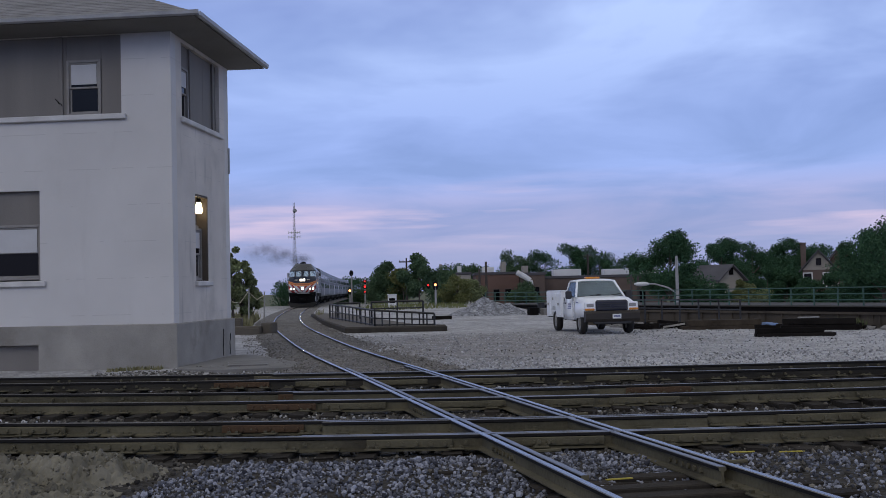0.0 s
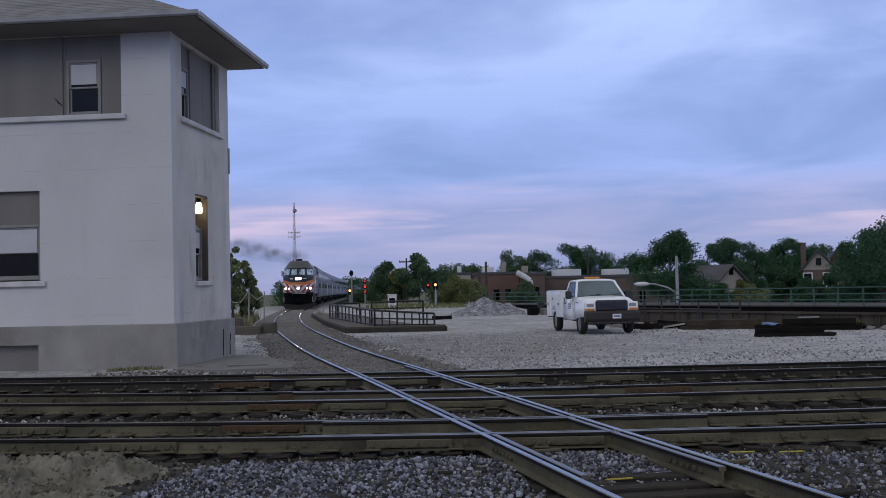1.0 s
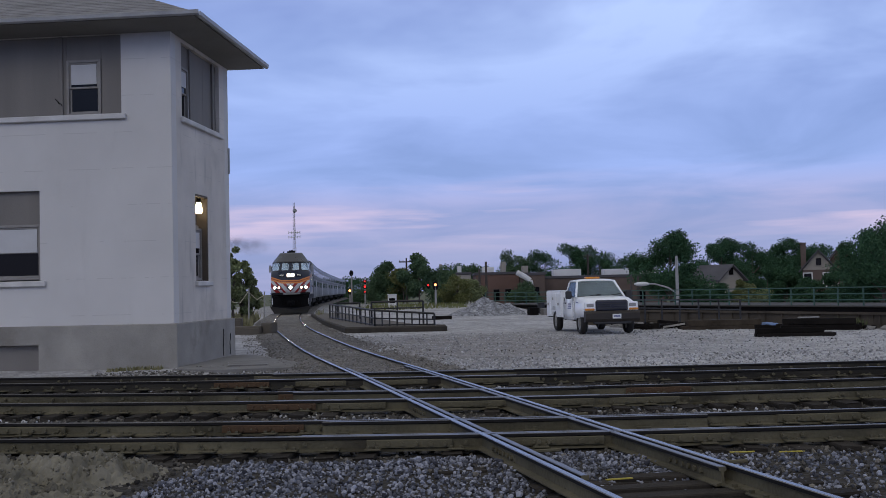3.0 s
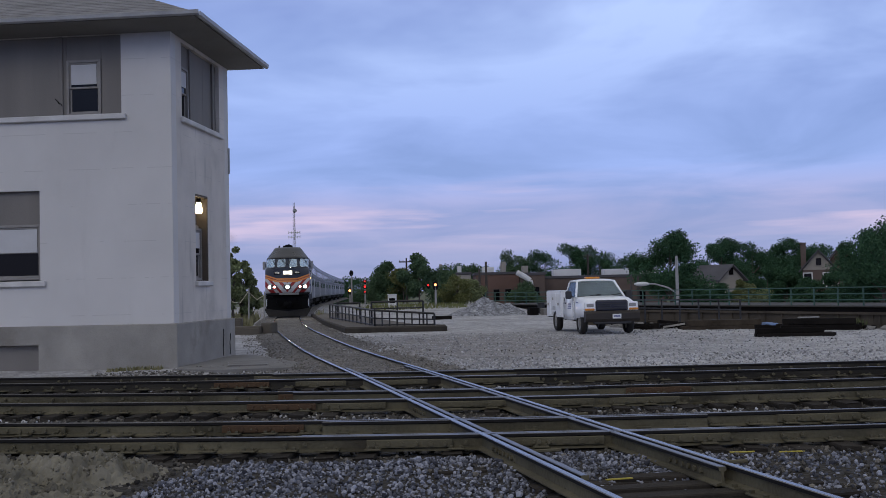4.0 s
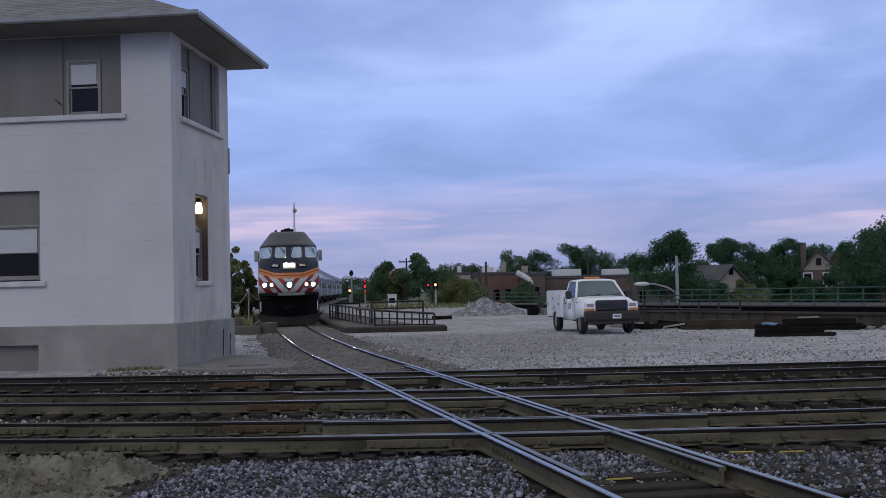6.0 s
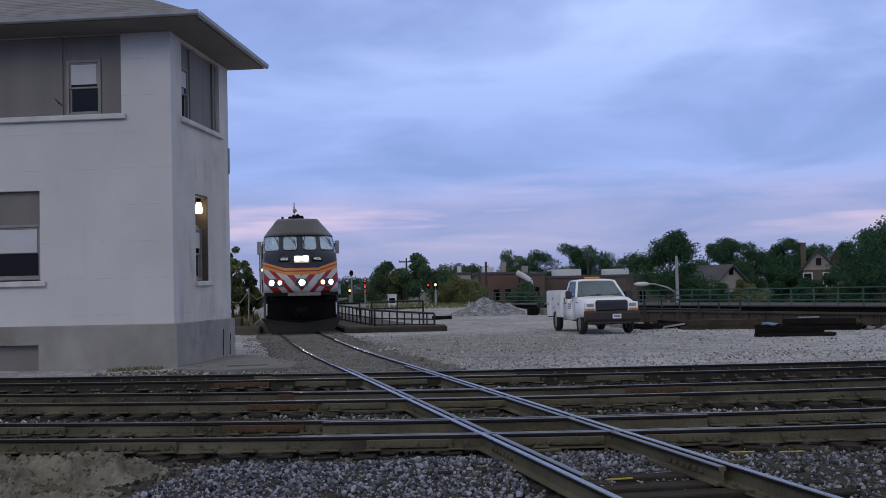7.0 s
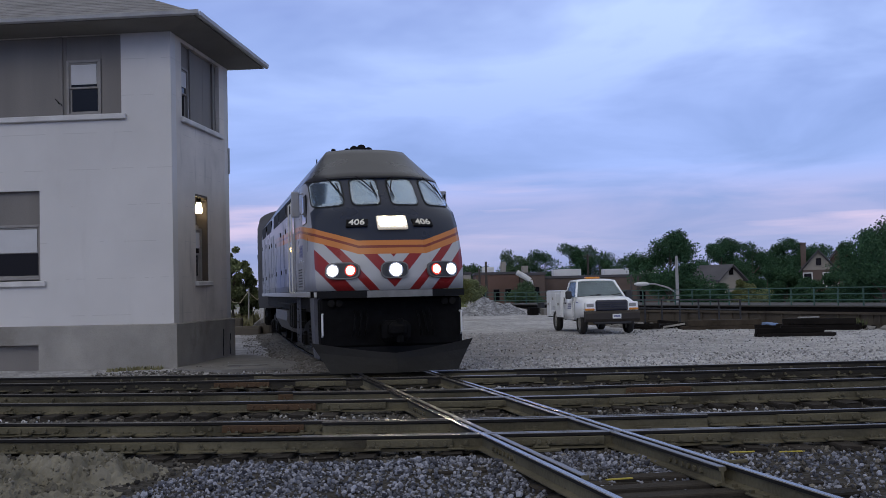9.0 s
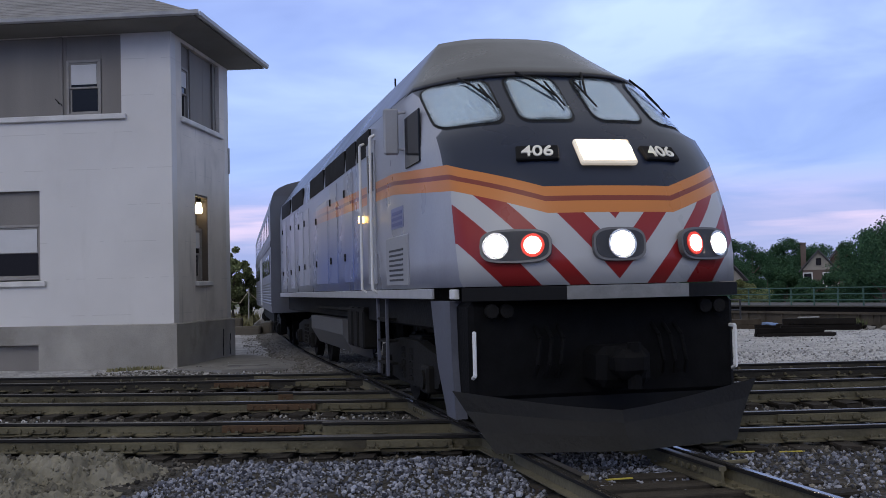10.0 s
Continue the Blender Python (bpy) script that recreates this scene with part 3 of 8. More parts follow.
    bm = B(); cyl(bm, (0.02, TD - 0.05, 5.0), (0.02, TD - 0.05, 5.7), 0.03); part("downpipe", bm, M["gutter"], t, "thin downpipe at the back corner")
    # lamp with a bright bulb in the opening above the side window
    lamp = thing("wall_lamp", pose(-6.27, 25.72, -0.1, 0, 0, -5.5) @ pose(-0.12, 2.30, 3.95), "lit jar-shaped wall lamp glowing warm above the window", "lamp")
    bm = B(); prof = [(0.0, -0.18), (0.075, -0.18), (0.092, -0.11), (0.085, 0.0), (0.05, 0.10), (0.0, 0.12)]
    vs = [bm.verts.new((u, 0, v)) for u, v in prof]
    es = [bm.edges.new(e) for e in zip(vs, vs[1:])]
    bmesh.ops.spin(bm, geom=vs + es, cent=(0, 0, 0), axis=(0, 0, 1), angle=2 * math.pi, steps=14)
    part("globe", bm, M["lampglow"], lamp, "glowing milk-glass globe", True)
    bm = B(); cyl(bm, (0, 0, 0.10), (0, 0, 0.2), 0.05); cyl(bm, (0, 0, 0.15), (-0.1, 0, 0.15), 0.02); part("bracket", bm, M["black"], lamp)
    bm = B(); box(bm, -0.34, -0.28, 1.66, 2.68, 3.38 + z, 4.12 + z, 0.004); part("back_board", bm, M["warmboard"], t, "brown boarding behind the lamp")


build_tower()
# ---------------- locomotive ----------------
def nose_row(z):
    """Centre reach, half width, corner setback and roundness of the nose at height z."""
    zs = [1.62, 2.0, 2.36, 2.64, 2.92, 3.20, 3.31, 3.97, 3.98, 4.77]
    xc = [0.57, 0.56, 0.48, 0.36, 0.19, -0.08, -0.20, -1.08, -1.04, -2.76]
    hw = [1.47, 1.48, 1.48, 1.48, 1.48, 1.48, 1.47, 1.43, 1.44, 0.86]
    sb = [0.50, 0.50, 0.56, 0.60, 0.62, 0.66, 0.84, 1.12, 1.16, 0.4]
    pw = [2.2, 2.2, 2.3, 2.5, 2.7, 2.9, 3.0, 3.0, 3.0, 3.0]
    return [float(np.interp(z, zs, a)) for a in (xc, hw, sb, pw)]


def nose_point(s, z, out=0.0):
    xc, hw, sb, p = nose_row(z)
    d = abs(s)
    e = 0.004
    x = xc - sb * d**p
    if not out:
        return Vector((x, s * hw, z))
    def raw(s, z):
        a, b, c, q = nose_row(z)
        return Vector((a - c * abs(s)**q, s * b, z))
    ds, dz = raw(s + e, z) - raw(s - e, z), raw(s, z + e) - raw(s, z - e)
    n = ds.cross(dz).normalized()
    if n.x < 0:
        n = -n
    return raw(s, z) + n * out


REAR = -20.0


def livery():
    m = mat("locomotive_paint", (0.31, 0.32, 0.37), 0.30, 0.0, 0.16, 0.8, 30, 0.03, spec=0.3)
    nt = m.node_tree
    N, L = nt.nodes.new, nt.links.new
    b = nt.nodes["Principled BSDF"]
    grime = b.inputs["Base Color"].links[0].from_socket
    tc = N("ShaderNodeTexCoord"); sp = N("ShaderNodeSeparateXYZ"); L(tc.outputs["Object"], sp.inputs[0])
    X, Y, Z = sp.outputs
    def op(kind, a, c=0.0, d=0.0, clamp=False):
        n = N("ShaderNodeMath"); n.operation = kind; n.use_clamp = clamp
        for s, v in zip(n.inputs, (a, c, d)):
            if isinstance(v, (int, float)):
                s.default_value = v
            else:
                L(v, s)
        return n.outputs[0]
    def pick(f, a, c):
        n = N("ShaderNodeMix"); n.data_type = "RGBA"
        L(f, n.inputs[0])
        for s, v in ((n.inputs[6], a), (n.inputs[7], c)):
            if isinstance(v, tuple):
                s.default_value = (*v, 1)
            else:
                L(v, s)
        return n.outputs[2]
    ay = op("ABSOLUTE", Y)
    rise = op("MULTIPLY", op("DIVIDE", op("SUBTRACT", ay, 0.66), 0.80, clamp=True), 0.27)
    behind = op("MAXIMUM", op("SUBTRACT", -0.2, X), 0.0)
    back = op("ADD", op("MULTIPLY", op("MINIMUM", behind, 3.0), 0.060), op("MULTIPLY", behind, 0.016))
    zl = op("ADD", op("ADD", rise, back), 2.32)
    h = op("SUBTRACT", Z, zl)  # height over the lower edge of the orange band
    in_band = op("MULTIPLY", op("GREATER_THAN", h, 0.0), op("LESS_THAN", h, 0.27))
    line = op("LESS_THAN", op("ABSOLUTE", op("SUBTRACT", h, 0.145)), 0.026)
    orange = pick(line, (0.56, 0.20, 0.055), (0.22, 0.045, 0.03))
    # red and white chevrons that point down to the middle
    u = op("SUBTRACT", ay, op("MULTIPLY", op("SUBTRACT", Z, 2.30), 0.88))
    red = op("LESS_THAN", u, 0.035)
    for a, c in ((0.296, 0.555), (0.89, 1.09), (1.35, 1.70)):
        red = op("MAXIMUM", red, op("MULTIPLY", op("GREATER_THAN", u, a), op("LESS_THAN", u, c)))
    chev = pick(red, (0.45, 0.45, 0.455), (0.27, 0.022, 0.022))
    front = op("GREATER_THAN", X, op("ADD", op("MULTIPLY", op("SUBTRACT", 1.62, Z), 0.30), 0.09))
    # blue tint midway along the lower side, fading out upwards and to both ends
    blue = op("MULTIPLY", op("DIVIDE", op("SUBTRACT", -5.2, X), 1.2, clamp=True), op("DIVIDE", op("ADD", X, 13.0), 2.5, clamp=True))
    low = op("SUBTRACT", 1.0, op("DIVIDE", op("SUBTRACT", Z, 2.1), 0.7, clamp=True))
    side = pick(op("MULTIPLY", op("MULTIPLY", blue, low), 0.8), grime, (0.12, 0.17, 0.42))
    below = pick(front, side, chev)
    # the dark nose ends in a curve that sweeps back to the roof
    up = op("MAXIMUM", op("SUBTRACT", Z, 2.85), 0.0)
    sweep = op("ADD", op("MULTIPLY", up, 0.45), op("MULTIPLY", op("MULTIPLY", up, up), 1.0))
    dark_front = op("DIVIDE", op("ADD", op("ADD", X, 0.50), sweep), 0.03, clamp=True)
    roofline = op("GREATER_THAN", Z, 4.0)
    above = pick(op("MAXIMUM", dark_front, roofline), grime, (0.018, 0.025, 0.046))
    body = pick(op("GREATER_THAN", h, 0.1), below, above)
    # the band fades towards the rear
    fade = op("SUBTRACT", 1.0, op("DIVIDE", op("SUBTRACT", -7.5, X), 5.0, clamp=True))
    final = pick(op("MULTIPLY", in_band, fade), body, orange)
    L(final, b.inputs["Base Color"])
    return m


M["livery"] = livery()
M["loco_roof"] = mat("loco_roof_paint", (0.036, 0.036, 0.04), 0.30, 0.35, 0.2, 1.0, 30, 0.05, spec=0.28)
# mirror finish whose base colour carries the pale blue of the reflected sky
M["windshield"] = mat("sky_tinted_windshield", (0.70, 0.83, 1.0), 0.10, 0.92, 0.06, 1.5, 8, 0.0)
M["seal"] = mat("rubber_seal", (0.03, 0.032, 0.038), 0.6, 0, 0.2, 4, 30, 0.0)
M["lamp_hot"] = glow("lit_headlight", (1.0, 0.86, 0.66), 55.0)
M["lamp_red"] = glow("lit_marker", (1.0, 0.70, 0.58), 5.0)
# marker rim emits faintly, in place of red light falling on it
M["red_rim"] = glow("glowing_marker_rim", (0.75, 0.05, 0.03), 0.35)
# reflector, not a lamp: weak emission stands for light thrown by the headlights
M["glowing_bowl"] = glow("self_glowing_reflector", (0.95, 0.84, 0.66), 0.22)
M["reflector"] = mat("lamp_reflector", (0.62, 0.58, 0.52), 0.25, 0.9, 0.1, 5, 30, 0.0)
M["silver"] = mat("silver_trim", (0.50, 0.50, 0.51), 0.4, 0.5, 0.15, 4, 30, 0.05)
M["strip_grey"] = mat("scuffed_grey_strip", (0.19, 0.19, 0.185), 0.6, 0.1, 0.3, 4, 30, 0.1)
M["pod_trim"] = mat("dull_lamp_trim", (0.16, 0.155, 0.15), 0.5, 0.4, 0.25, 5, 30, 0.1)
M["whitepaint"] = mat("white_paint", (0.72, 0.72, 0.71), 0.45, 0, 0.06, 3, 30, 0.03)
M["numeral"] = mat("numeral_white", (0.80, 0.77, 0.68), 0.5, 0, 0.03, 3, 30, 0.0)
M["plow"] = mat("scuffed_plow", (0.023, 0.0215, 0.020), 0.6, 0.1, 0.4, 3, 25, 0.2)
M["pilot"] = mat("sooty_pilot_steel", (0.0055, 0.0055, 0.006), 0.85, 0.0, 0.5, 6, 30, 0.3, spec=0.1)
M["post_grey"] = mat("grimy_post_paint", (0.085, 0.09, 0.115), 0.55, 0, 0.3, 2, 30, 0.05)
M["amber"] = glow("amber_lamp", (1.0, 0.62, 0.16), 5.0)


def disc(bm, c, r, n=16, depth=0.03, axis=(1, 0, 0), mi=0):
    a = Vector(axis).normalized()
    return cyl(bm, Vector(c) - a * depth, Vector(c) + a * depth, r, n=n, mi=mi)


def text_mesh(name, word, size, m, parent, material, label=""):
    cu = bpy.data.curves.new(name, "FONT")
    cu.body, cu.size, cu.extrude, cu.offset = word, size, 0.006, 0.003
    cu.align_x, cu.align_y = "CENTER", "CENTER"
    tmp = bpy.data.objects.new(name, cu)
    scene.collection.objects.link(tmp)
    me = bpy.data.meshes.new_from_object(tmp.evaluated_get(bpy.context.evaluated_depsgraph_get()))
    bpy.data.objects.remove(tmp)
    me.materials.clear(); me.materials.append(material)
    ob = new(name, me)
    ob.parent, ob.matrix_basis = parent, m
    return tagged(ob, label)


def face_pose(s, z, out):
    """Pose on the nose: local x to the viewer's right, local y up the surface, local z outwards."""
    p = nose_point(s, z, out)
    n = (nose_point(s, z, 0.1) - nose_point(s, z, 0.0)).normalized()
    up = Vector((0, 0, 1)); up = (up - n * up.dot(n)).normalized()
    r = up.cross(n)
    return Matrix(((r.x, up.x, n.x, p.x), (r.y, up.y, n.y, p.y), (r.z, up.z, n.z, p.z), (0, 0, 0, 1)))


def pane_patch(s0, s1, z0, z1, lean, out, cut=0.18, n=8):
    """A rounded pane lying on the nose surface. lean shifts the lower edge outwards in s."""
    bm = B()
    rows = []
    for j in range(n + 1):
        v = j / n
        row = []
        for i in range(n + 1):
            u = i / n
            # round the corners
            du, dvv = max(0, abs(u - 0.5) - (0.5 - cut)), max(0, abs(v - 0.5) - (0.5 - cut))
            if du and dvv:
                k = math.hypot(du, dvv)
                if k > cut:
                    f = cut / k
                    uu = 0.5 + math.copysign(0.5 - cut + du * f, u - 0.5)
                    vv = 0.5 + math.copysign(0.5 - cut + dvv * f, v - 0.5)
                else:
                    uu, vv = u, v
            else:
                uu, vv = u, v
            s = s0 + (s1 - s0) * uu + lean * (1 - vv)
            row.append(bm.verts.new(nose_point(s, z0 + (z1 - z0) * vv, out)))
        rows.append(row)
    for a, b in zip(rows, rows[1:]):
        for i in range(n):
            bm.faces.new((a[i], a[i + 1], b[i + 1], b[i]))
    r = bmesh.ops.solidify(bm, geom=bm.faces[:], thickness=0.015)
    return bm


def bogie(parent, x, wheelbase, radius, width, name="bogie"):
    b = thing(name)
    b.parent = parent
    b.matrix_basis = pose(x, 0, 0)
    tagged(b, "grimy black bogie")
    wheels = []
    for s in (-1, 1):
        y = s * 1.12
        bm = B()
        prism(bm, [(-wheelbase / 2 - 0.55, 0.55), (-wheelbase / 2 - 0.4, 0.42), (-0.5, 0.36), (0.5, 0.36), (wheelbase / 2 + 0.4, 0.42), (wheelbase / 2 + 0.55, 0.55), (wheelbase / 2 + 0.55, 0.8), (0.6, 0.95), (-0.6, 0.95), (-wheelbase / 2 - 0.55, 0.8)], "y", y - 0.07, y + 0.07)
        part("side_frame", bm, M["darksteel"], b)
        for dx in (-0.25, 0.25):
            bm = B()
            for k in range(5):
                cyl(bm, (dx, y, 0.42 + k * 0.09), (dx, y, 0.48 + k * 0.09), 0.11, n=10)
            part("spring", bm, M["darksteel"], b)
        for dx in (-wheelbase / 2, wheelbase / 2):
            bm = B(); box(bm, dx - 0.2, dx + 0.2, y + s * 0.02 - 0.14, y + s * 0.02 + 0.14, 0.34, 0.68, 0.03)
            disc(bm, (dx, y + s * 0.16, 0.51), 0.12, axis=(0, 1, 0))
            part("axle_box", bm, M["darksteel"], b)
    for dx in (-wheelbase / 2, wheelbase / 2):
        bm = B()
        for s in (-1, 1):
            cyl(bm, (0, s * 0.69, 0), (0, s * 0.82, 0), radius, n=24)
            cyl(bm, (0, s * 0.66, 0), (0, s * 0.69, 0), radius + 0.028, n=24)
            for k in range(6):
                a = k * math.pi / 3
                cyl(bm, (0.28 * math.cos(a), s * 0.80, 0.28 * math.sin(a)), (0.28 * math.cos(a), s * 0.83, 0.28 * math.sin(a)), 0.05, n=6)
        cyl(bm, (0, -0.8, 0), (0, 0.8, 0), 0.09, n=10)
        w = part("wheelset", bm, M["darksteel"], b, "steel wheelset with worn treads")
        w.matrix_basis = pose(dx, 0, radius)
        wheels.append((w, dx, radius))
    bm = B(); box(bm, -0.4, 0.4, -1.1, 1.1, 0.55, 1.0, 0.03); part("bolster", bm, M["darksteel"], b)
    return b, wheels


def build_locomotive():
    l = thing("locomotive", None, "grey diesel locomotive with orange band and red-white chevron nose", "locomotive")
    # shell: nose grid carried straight back as the sides
    zs = [1.62, 1.9, 2.15, 2.36, 2.5, 2.64, 2.8, 2.92, 3.05, 3.2, 3.31, 3.45, 3.6, 3.75, 3.88, 3.97]
    n = 28
    ss = [-1 + 2 * i / n for i in range(n + 1)]
    bm = B()
    rows = []
    for z in zs:
        r = [bm.verts.new(nose_point(s, z)) for s in ss]
        _, hw, _, _ = nose_row(z)
        hb = 1.49 if z < 3.6 else 1.49 - (z - 3.6) * 0.12
        mid0, mid1 = bm.verts.new((-3.2, -hb, z)), bm.verts.new((-3.2, hb, z))
        a, b = bm.verts.new((REAR, -hb, z)), bm.verts.new((REAR, hb, z))
        rows.append([a, mid0] + r + [mid1, b])
    for p, q in zip(rows, rows[1:]):
        for i in range(len(p) - 1):
            bm.faces.new((p[i], p[i + 1], q[i + 1], q[i]))
        bm.faces.new((p[-1], p[0], q[0], q[-1]))
    bm.faces.new(rows[0])
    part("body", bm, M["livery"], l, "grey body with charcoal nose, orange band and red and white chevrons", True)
    # cab roof and hood roof with sloping shoulders
    bm = B()
    rz = [3.95, 4.01, 4.12, 4.30, 4.48, 4.64, 4.75, 4.78]
    rows = []
    for k, z in enumerate(rz):
        zz = min(z, 4.77)
        r = []
        over = 0.035 if k < 2 else 0.0
        for s in ss:
            p = nose_point(s, max(zz, 3.981))
            if k == len(rz) - 1:
                p.x -= 0.12; p.y *= 0.93
            r.append(bm.verts.new((p.x + over, p.y, z)))
        hb = r[0].co.y
        far = [bm.verts.new((REAR, hb, z)), bm.verts.new((-3.2, hb, z))]
        far2 = [bm.verts.new((-3.2, -hb, z)), bm.verts.new((REAR, -hb, z))]
        rows.append(far + r + far2)
    for p, q in zip(rows, rows[1:]):
        for i in range(len(p) - 1):
            bm.faces.new((p[i], p[i + 1], q[i + 1], q[i]))
        bm.faces.new((p[-1], p[0], q[0], q[-1]))
    top = rows[-1]
    half = len(top) // 2
    for i in range(half):
        j = len(top) - 1 - i
        if i + 1 < j - 1:
            bm.faces.new((top[i], top[i + 1], top[j - 1], top[j]))
        elif i + 1 == j - 1:
            bm.faces.new((top[i], top[i + 1], top[j]))
    bm.faces.new(rows[0])
    part("roof", bm, M["loco_roof"], l, "dark charcoal roof with sloping shoulders", True)
    # exhaust hump, horn and antenna
    bm = B()
    for k in range(4):
        y = -0.30 + k * 0.2
        g = bmesh.ops.create_icosphere(bm, subdivisions=2, radius=0.17)
        bmesh.ops.transform(bm, matrix=pose(-9.2, y, 4.70 - 0.25 * y * y), verts=g["verts"])
        cyl(bm, (-9.2, y, 4.66 - 0.25 * y * y), (-9.9, y, 4.66 - 0.25 * y * y), 0.16)
    box(bm, -10.0, -9.0, -0.5, 0.5, 4.5, 4.65, 0.04)
    part("exhaust_stack", bm, M["black"], l, "black clustered exhaust hump")
    bm = B()
    for k, (y, z, r) in enumerate(((-0.50, 4.69, 0.08), (-0.34, 4.74, 0.09), (-0.17, 4.76, 0.10), (0.0, 4.71, 0.09), (-0.26, 4.62, 0.07))):
        cyl(bm, (-4.35, y + 0.22, z + 0.18), (-4.05, y + 0.22, z + 0.18), r * 0.45, r * 1.1, 12); cyl(bm, (-4.05, y + 0.22, z + 0.18), (-4.01, y + 0.22, z + 0.18), r * 1.1, r * 1.1, 12)
    box(bm, -4.45, -4.25, -0.36, 0.3, 4.7, 4.86, 0.03)
    part("horn", bm, M["black"], l, "black five-bell horn on the roof")
    bm = B(); tube(bm, [(-4.1, -0.66, 4.7), (-4.0, -0.60, 4.93)], 0.05); part("bell", bm, M["black"], l)
    bm = B(); tube(bm, [(-7.0, -0.7, 4.6), (-7.0, -0.7, 5.05)], 0.015); part("antenna", bm, M["black"], l)
    # windshield panes with seals
    spans = [(-0.965, -0.565, 0.0), (-0.45, -0.068, -0.01), (0.068, 0.45, 0.01), (0.565, 0.965, 0.0)]
    for k, (a, b, lean) in enumerate(spans):
        part("window_seal", pane_patch(a - 0.015, b + 0.015, 3.30, 3.945, lean, 0.004), M["seal"], l, "", True)
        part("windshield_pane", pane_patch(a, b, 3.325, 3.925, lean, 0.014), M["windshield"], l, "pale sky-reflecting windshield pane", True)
    for s0, s1 in ((-0.72, -0.60), (-0.34, -0.14), (0.18, 0.10), (0.66, 0.86)):
        bm = B()
        tube(bm, [nose_point(s0, 3.95, 0.05), nose_point((s0 + s1) / 2, 3.80, 0.06), nose_point(s1, 3.62, 0.045)], 0.013)
        tube(bm, [nose_point(s1 - 0.02, 3.82, 0.04), nose_point(s1 + 0.03, 3.48, 0.04)], 0.011)
        part("wiper", bm, M["black"], l, "black windshield wiper")
    # number boards and headlight box
    for s in (-0.44, 0.44):
        bm = B(); box(bm, -0.215, 0.215, -0.10, 0.10, -0.03, 0.02, 0.012)
        nb = part("number_board", bm, M["black"], l, "black number board")
        nb.matrix_basis = face_pose(s, 2.935, 0.01)
        text_mesh("numeral", "406", 0.215, pose(0, -0.005, 0.027), nb, M["numeral"], "cream numerals 406")
    bm = B(); box(bm, -0.30, 0.30, -0.185, 0.185, -0.02, 0.05, 0.02)
    hb = part("headlight_box", bm, M["glowing_bowl"], l, "twin headlight box with a weak added glow for lamp light")
    hb.matrix_basis = face_pose(0.02, 2.925, 0.01)
    for x in (-0.15, 0.15):
        bm = B(); disc(bm, (0, 0, 0), 0.115, 20, 0.012, (0, 0, 1))
        q = part("headlight", bm, M["lamp_hot"], hb, "lit white headlight"); q.matrix_basis = pose(x, 0, 0.062)
    # ditch lights in rounded recesses
    def pod(s, halfw, lamps):
        bm = B()
        out = []
        for k in range(28):
            a = 2 * math.pi * k / 28
            c, sn = math.cos(a), math.sin(a)
            out.append((math.copysign(abs(c)**0.6, c) * halfw, math.copysign(abs(sn)**0.6, sn) * 0.165))
        prism(bm, out, "z", -0.01, 0.045)
        inner = [(math.copysign(abs(u) - 0.024, u) if abs(u) > 0.024 else 0.0, v * 0.86) for u, v in out]
        prism(bm, inner, "z", 0.02, 0.052, 1)
        p = part("lamp_pod", bm, [M["pod_trim"], M["seal"]], l, "oval recessed lamp pod with a dull rim")
        p.matrix_basis = face_pose(s, 2.0, 0.0)
        for x, r, mt, lb in lamps:
            bm = B(); disc(bm, (0, 0, 0), r + 0.03, 20, 0.006, (0, 0, 1)); q = part("lamp_rim", bm, M["red_rim"] if r < 0.09 else M["reflector"], p); q.matrix_basis = pose(x, 0, 0.058)
            bm = B(); disc(bm, (0, 0, 0), r, 20, 0.008, (0, 0, 1)); q = part("lamp", bm, mt, p, lb); q.matrix_basis = pose(x, 0, 0.066)
    pod(0.0, 0.27, [(0.02, 0.115, M["lamp_hot"], "lit white lamp")])
    pod(-0.66, 0.35, [(-0.19, 0.10, M["lamp_hot"], "lit white lamp"), (0.17, 0.085, M["lamp_red"], "lit pinkish marker lamp")])
    pod(0.66, 0.35, [(0.19, 0.10, M["lamp_hot"], "lit white lamp"), (-0.17, 0.085, M["lamp_red"], "lit pinkish marker lamp")])
    # anticlimber strip under the nose
    for a, b, mt in ((-0.98, -0.36, "black"), (-0.36, 0.50, "strip_grey"), (0.50, 0.98, "black")):
        bm = B()
        lo, hi, lo2, hi2 = [], [], [], []
        for i in range(7):
            k = a + (b - a) * i / 6
            o, n = nose_point(k, 1.62, 0.05), nose_point(k, 1.62, -0.05)
            lo.append(bm.verts.new((o.x, o.y, 1.48))); hi.append(bm.verts.new((o.x, o.y, 1.612)))
            lo2.append(bm.verts.new((n.x, n.y, 1.48))); hi2.append(bm.verts.new((n.x, n.y, 1.612)))
        for p, q in ((lo, hi), (hi, hi2), (hi2, lo2), (lo2, lo)):
            for i in range(6):
                bm.faces.new((p[i], p[i + 1], q[i + 1], q[i]))
        for i in (0, 6):
            bm.faces.new((lo[i], hi[i], hi2[i], lo2[i]))
        part("anticlimber", bm, M[mt], l, "grey strip under the nose" if mt == "strip_grey" else "black strip under the nose")
    # pilot block, side posts, plow
    bm = B(); box(bm, -0.9, 0.16, -1.41, 1.41, 0.50, 1.47, 0.05); part("pilot", bm, M["pilot"], l, "black pilot plate")
    bm = B(); box(bm, 0.1, 0.62, -0.26, 0.30, 0.62, 1.02, 0.08); box(bm, 0.55, 0.86, -0.16, 0.18, 0.72, 1.0, 0.08); cyl(bm, (0.75, 0.05, 0.62), (0.75, 0.05, 1.06), 0.07)
    part("coupler", bm, M["pilot"], l, "worn black coupler head")
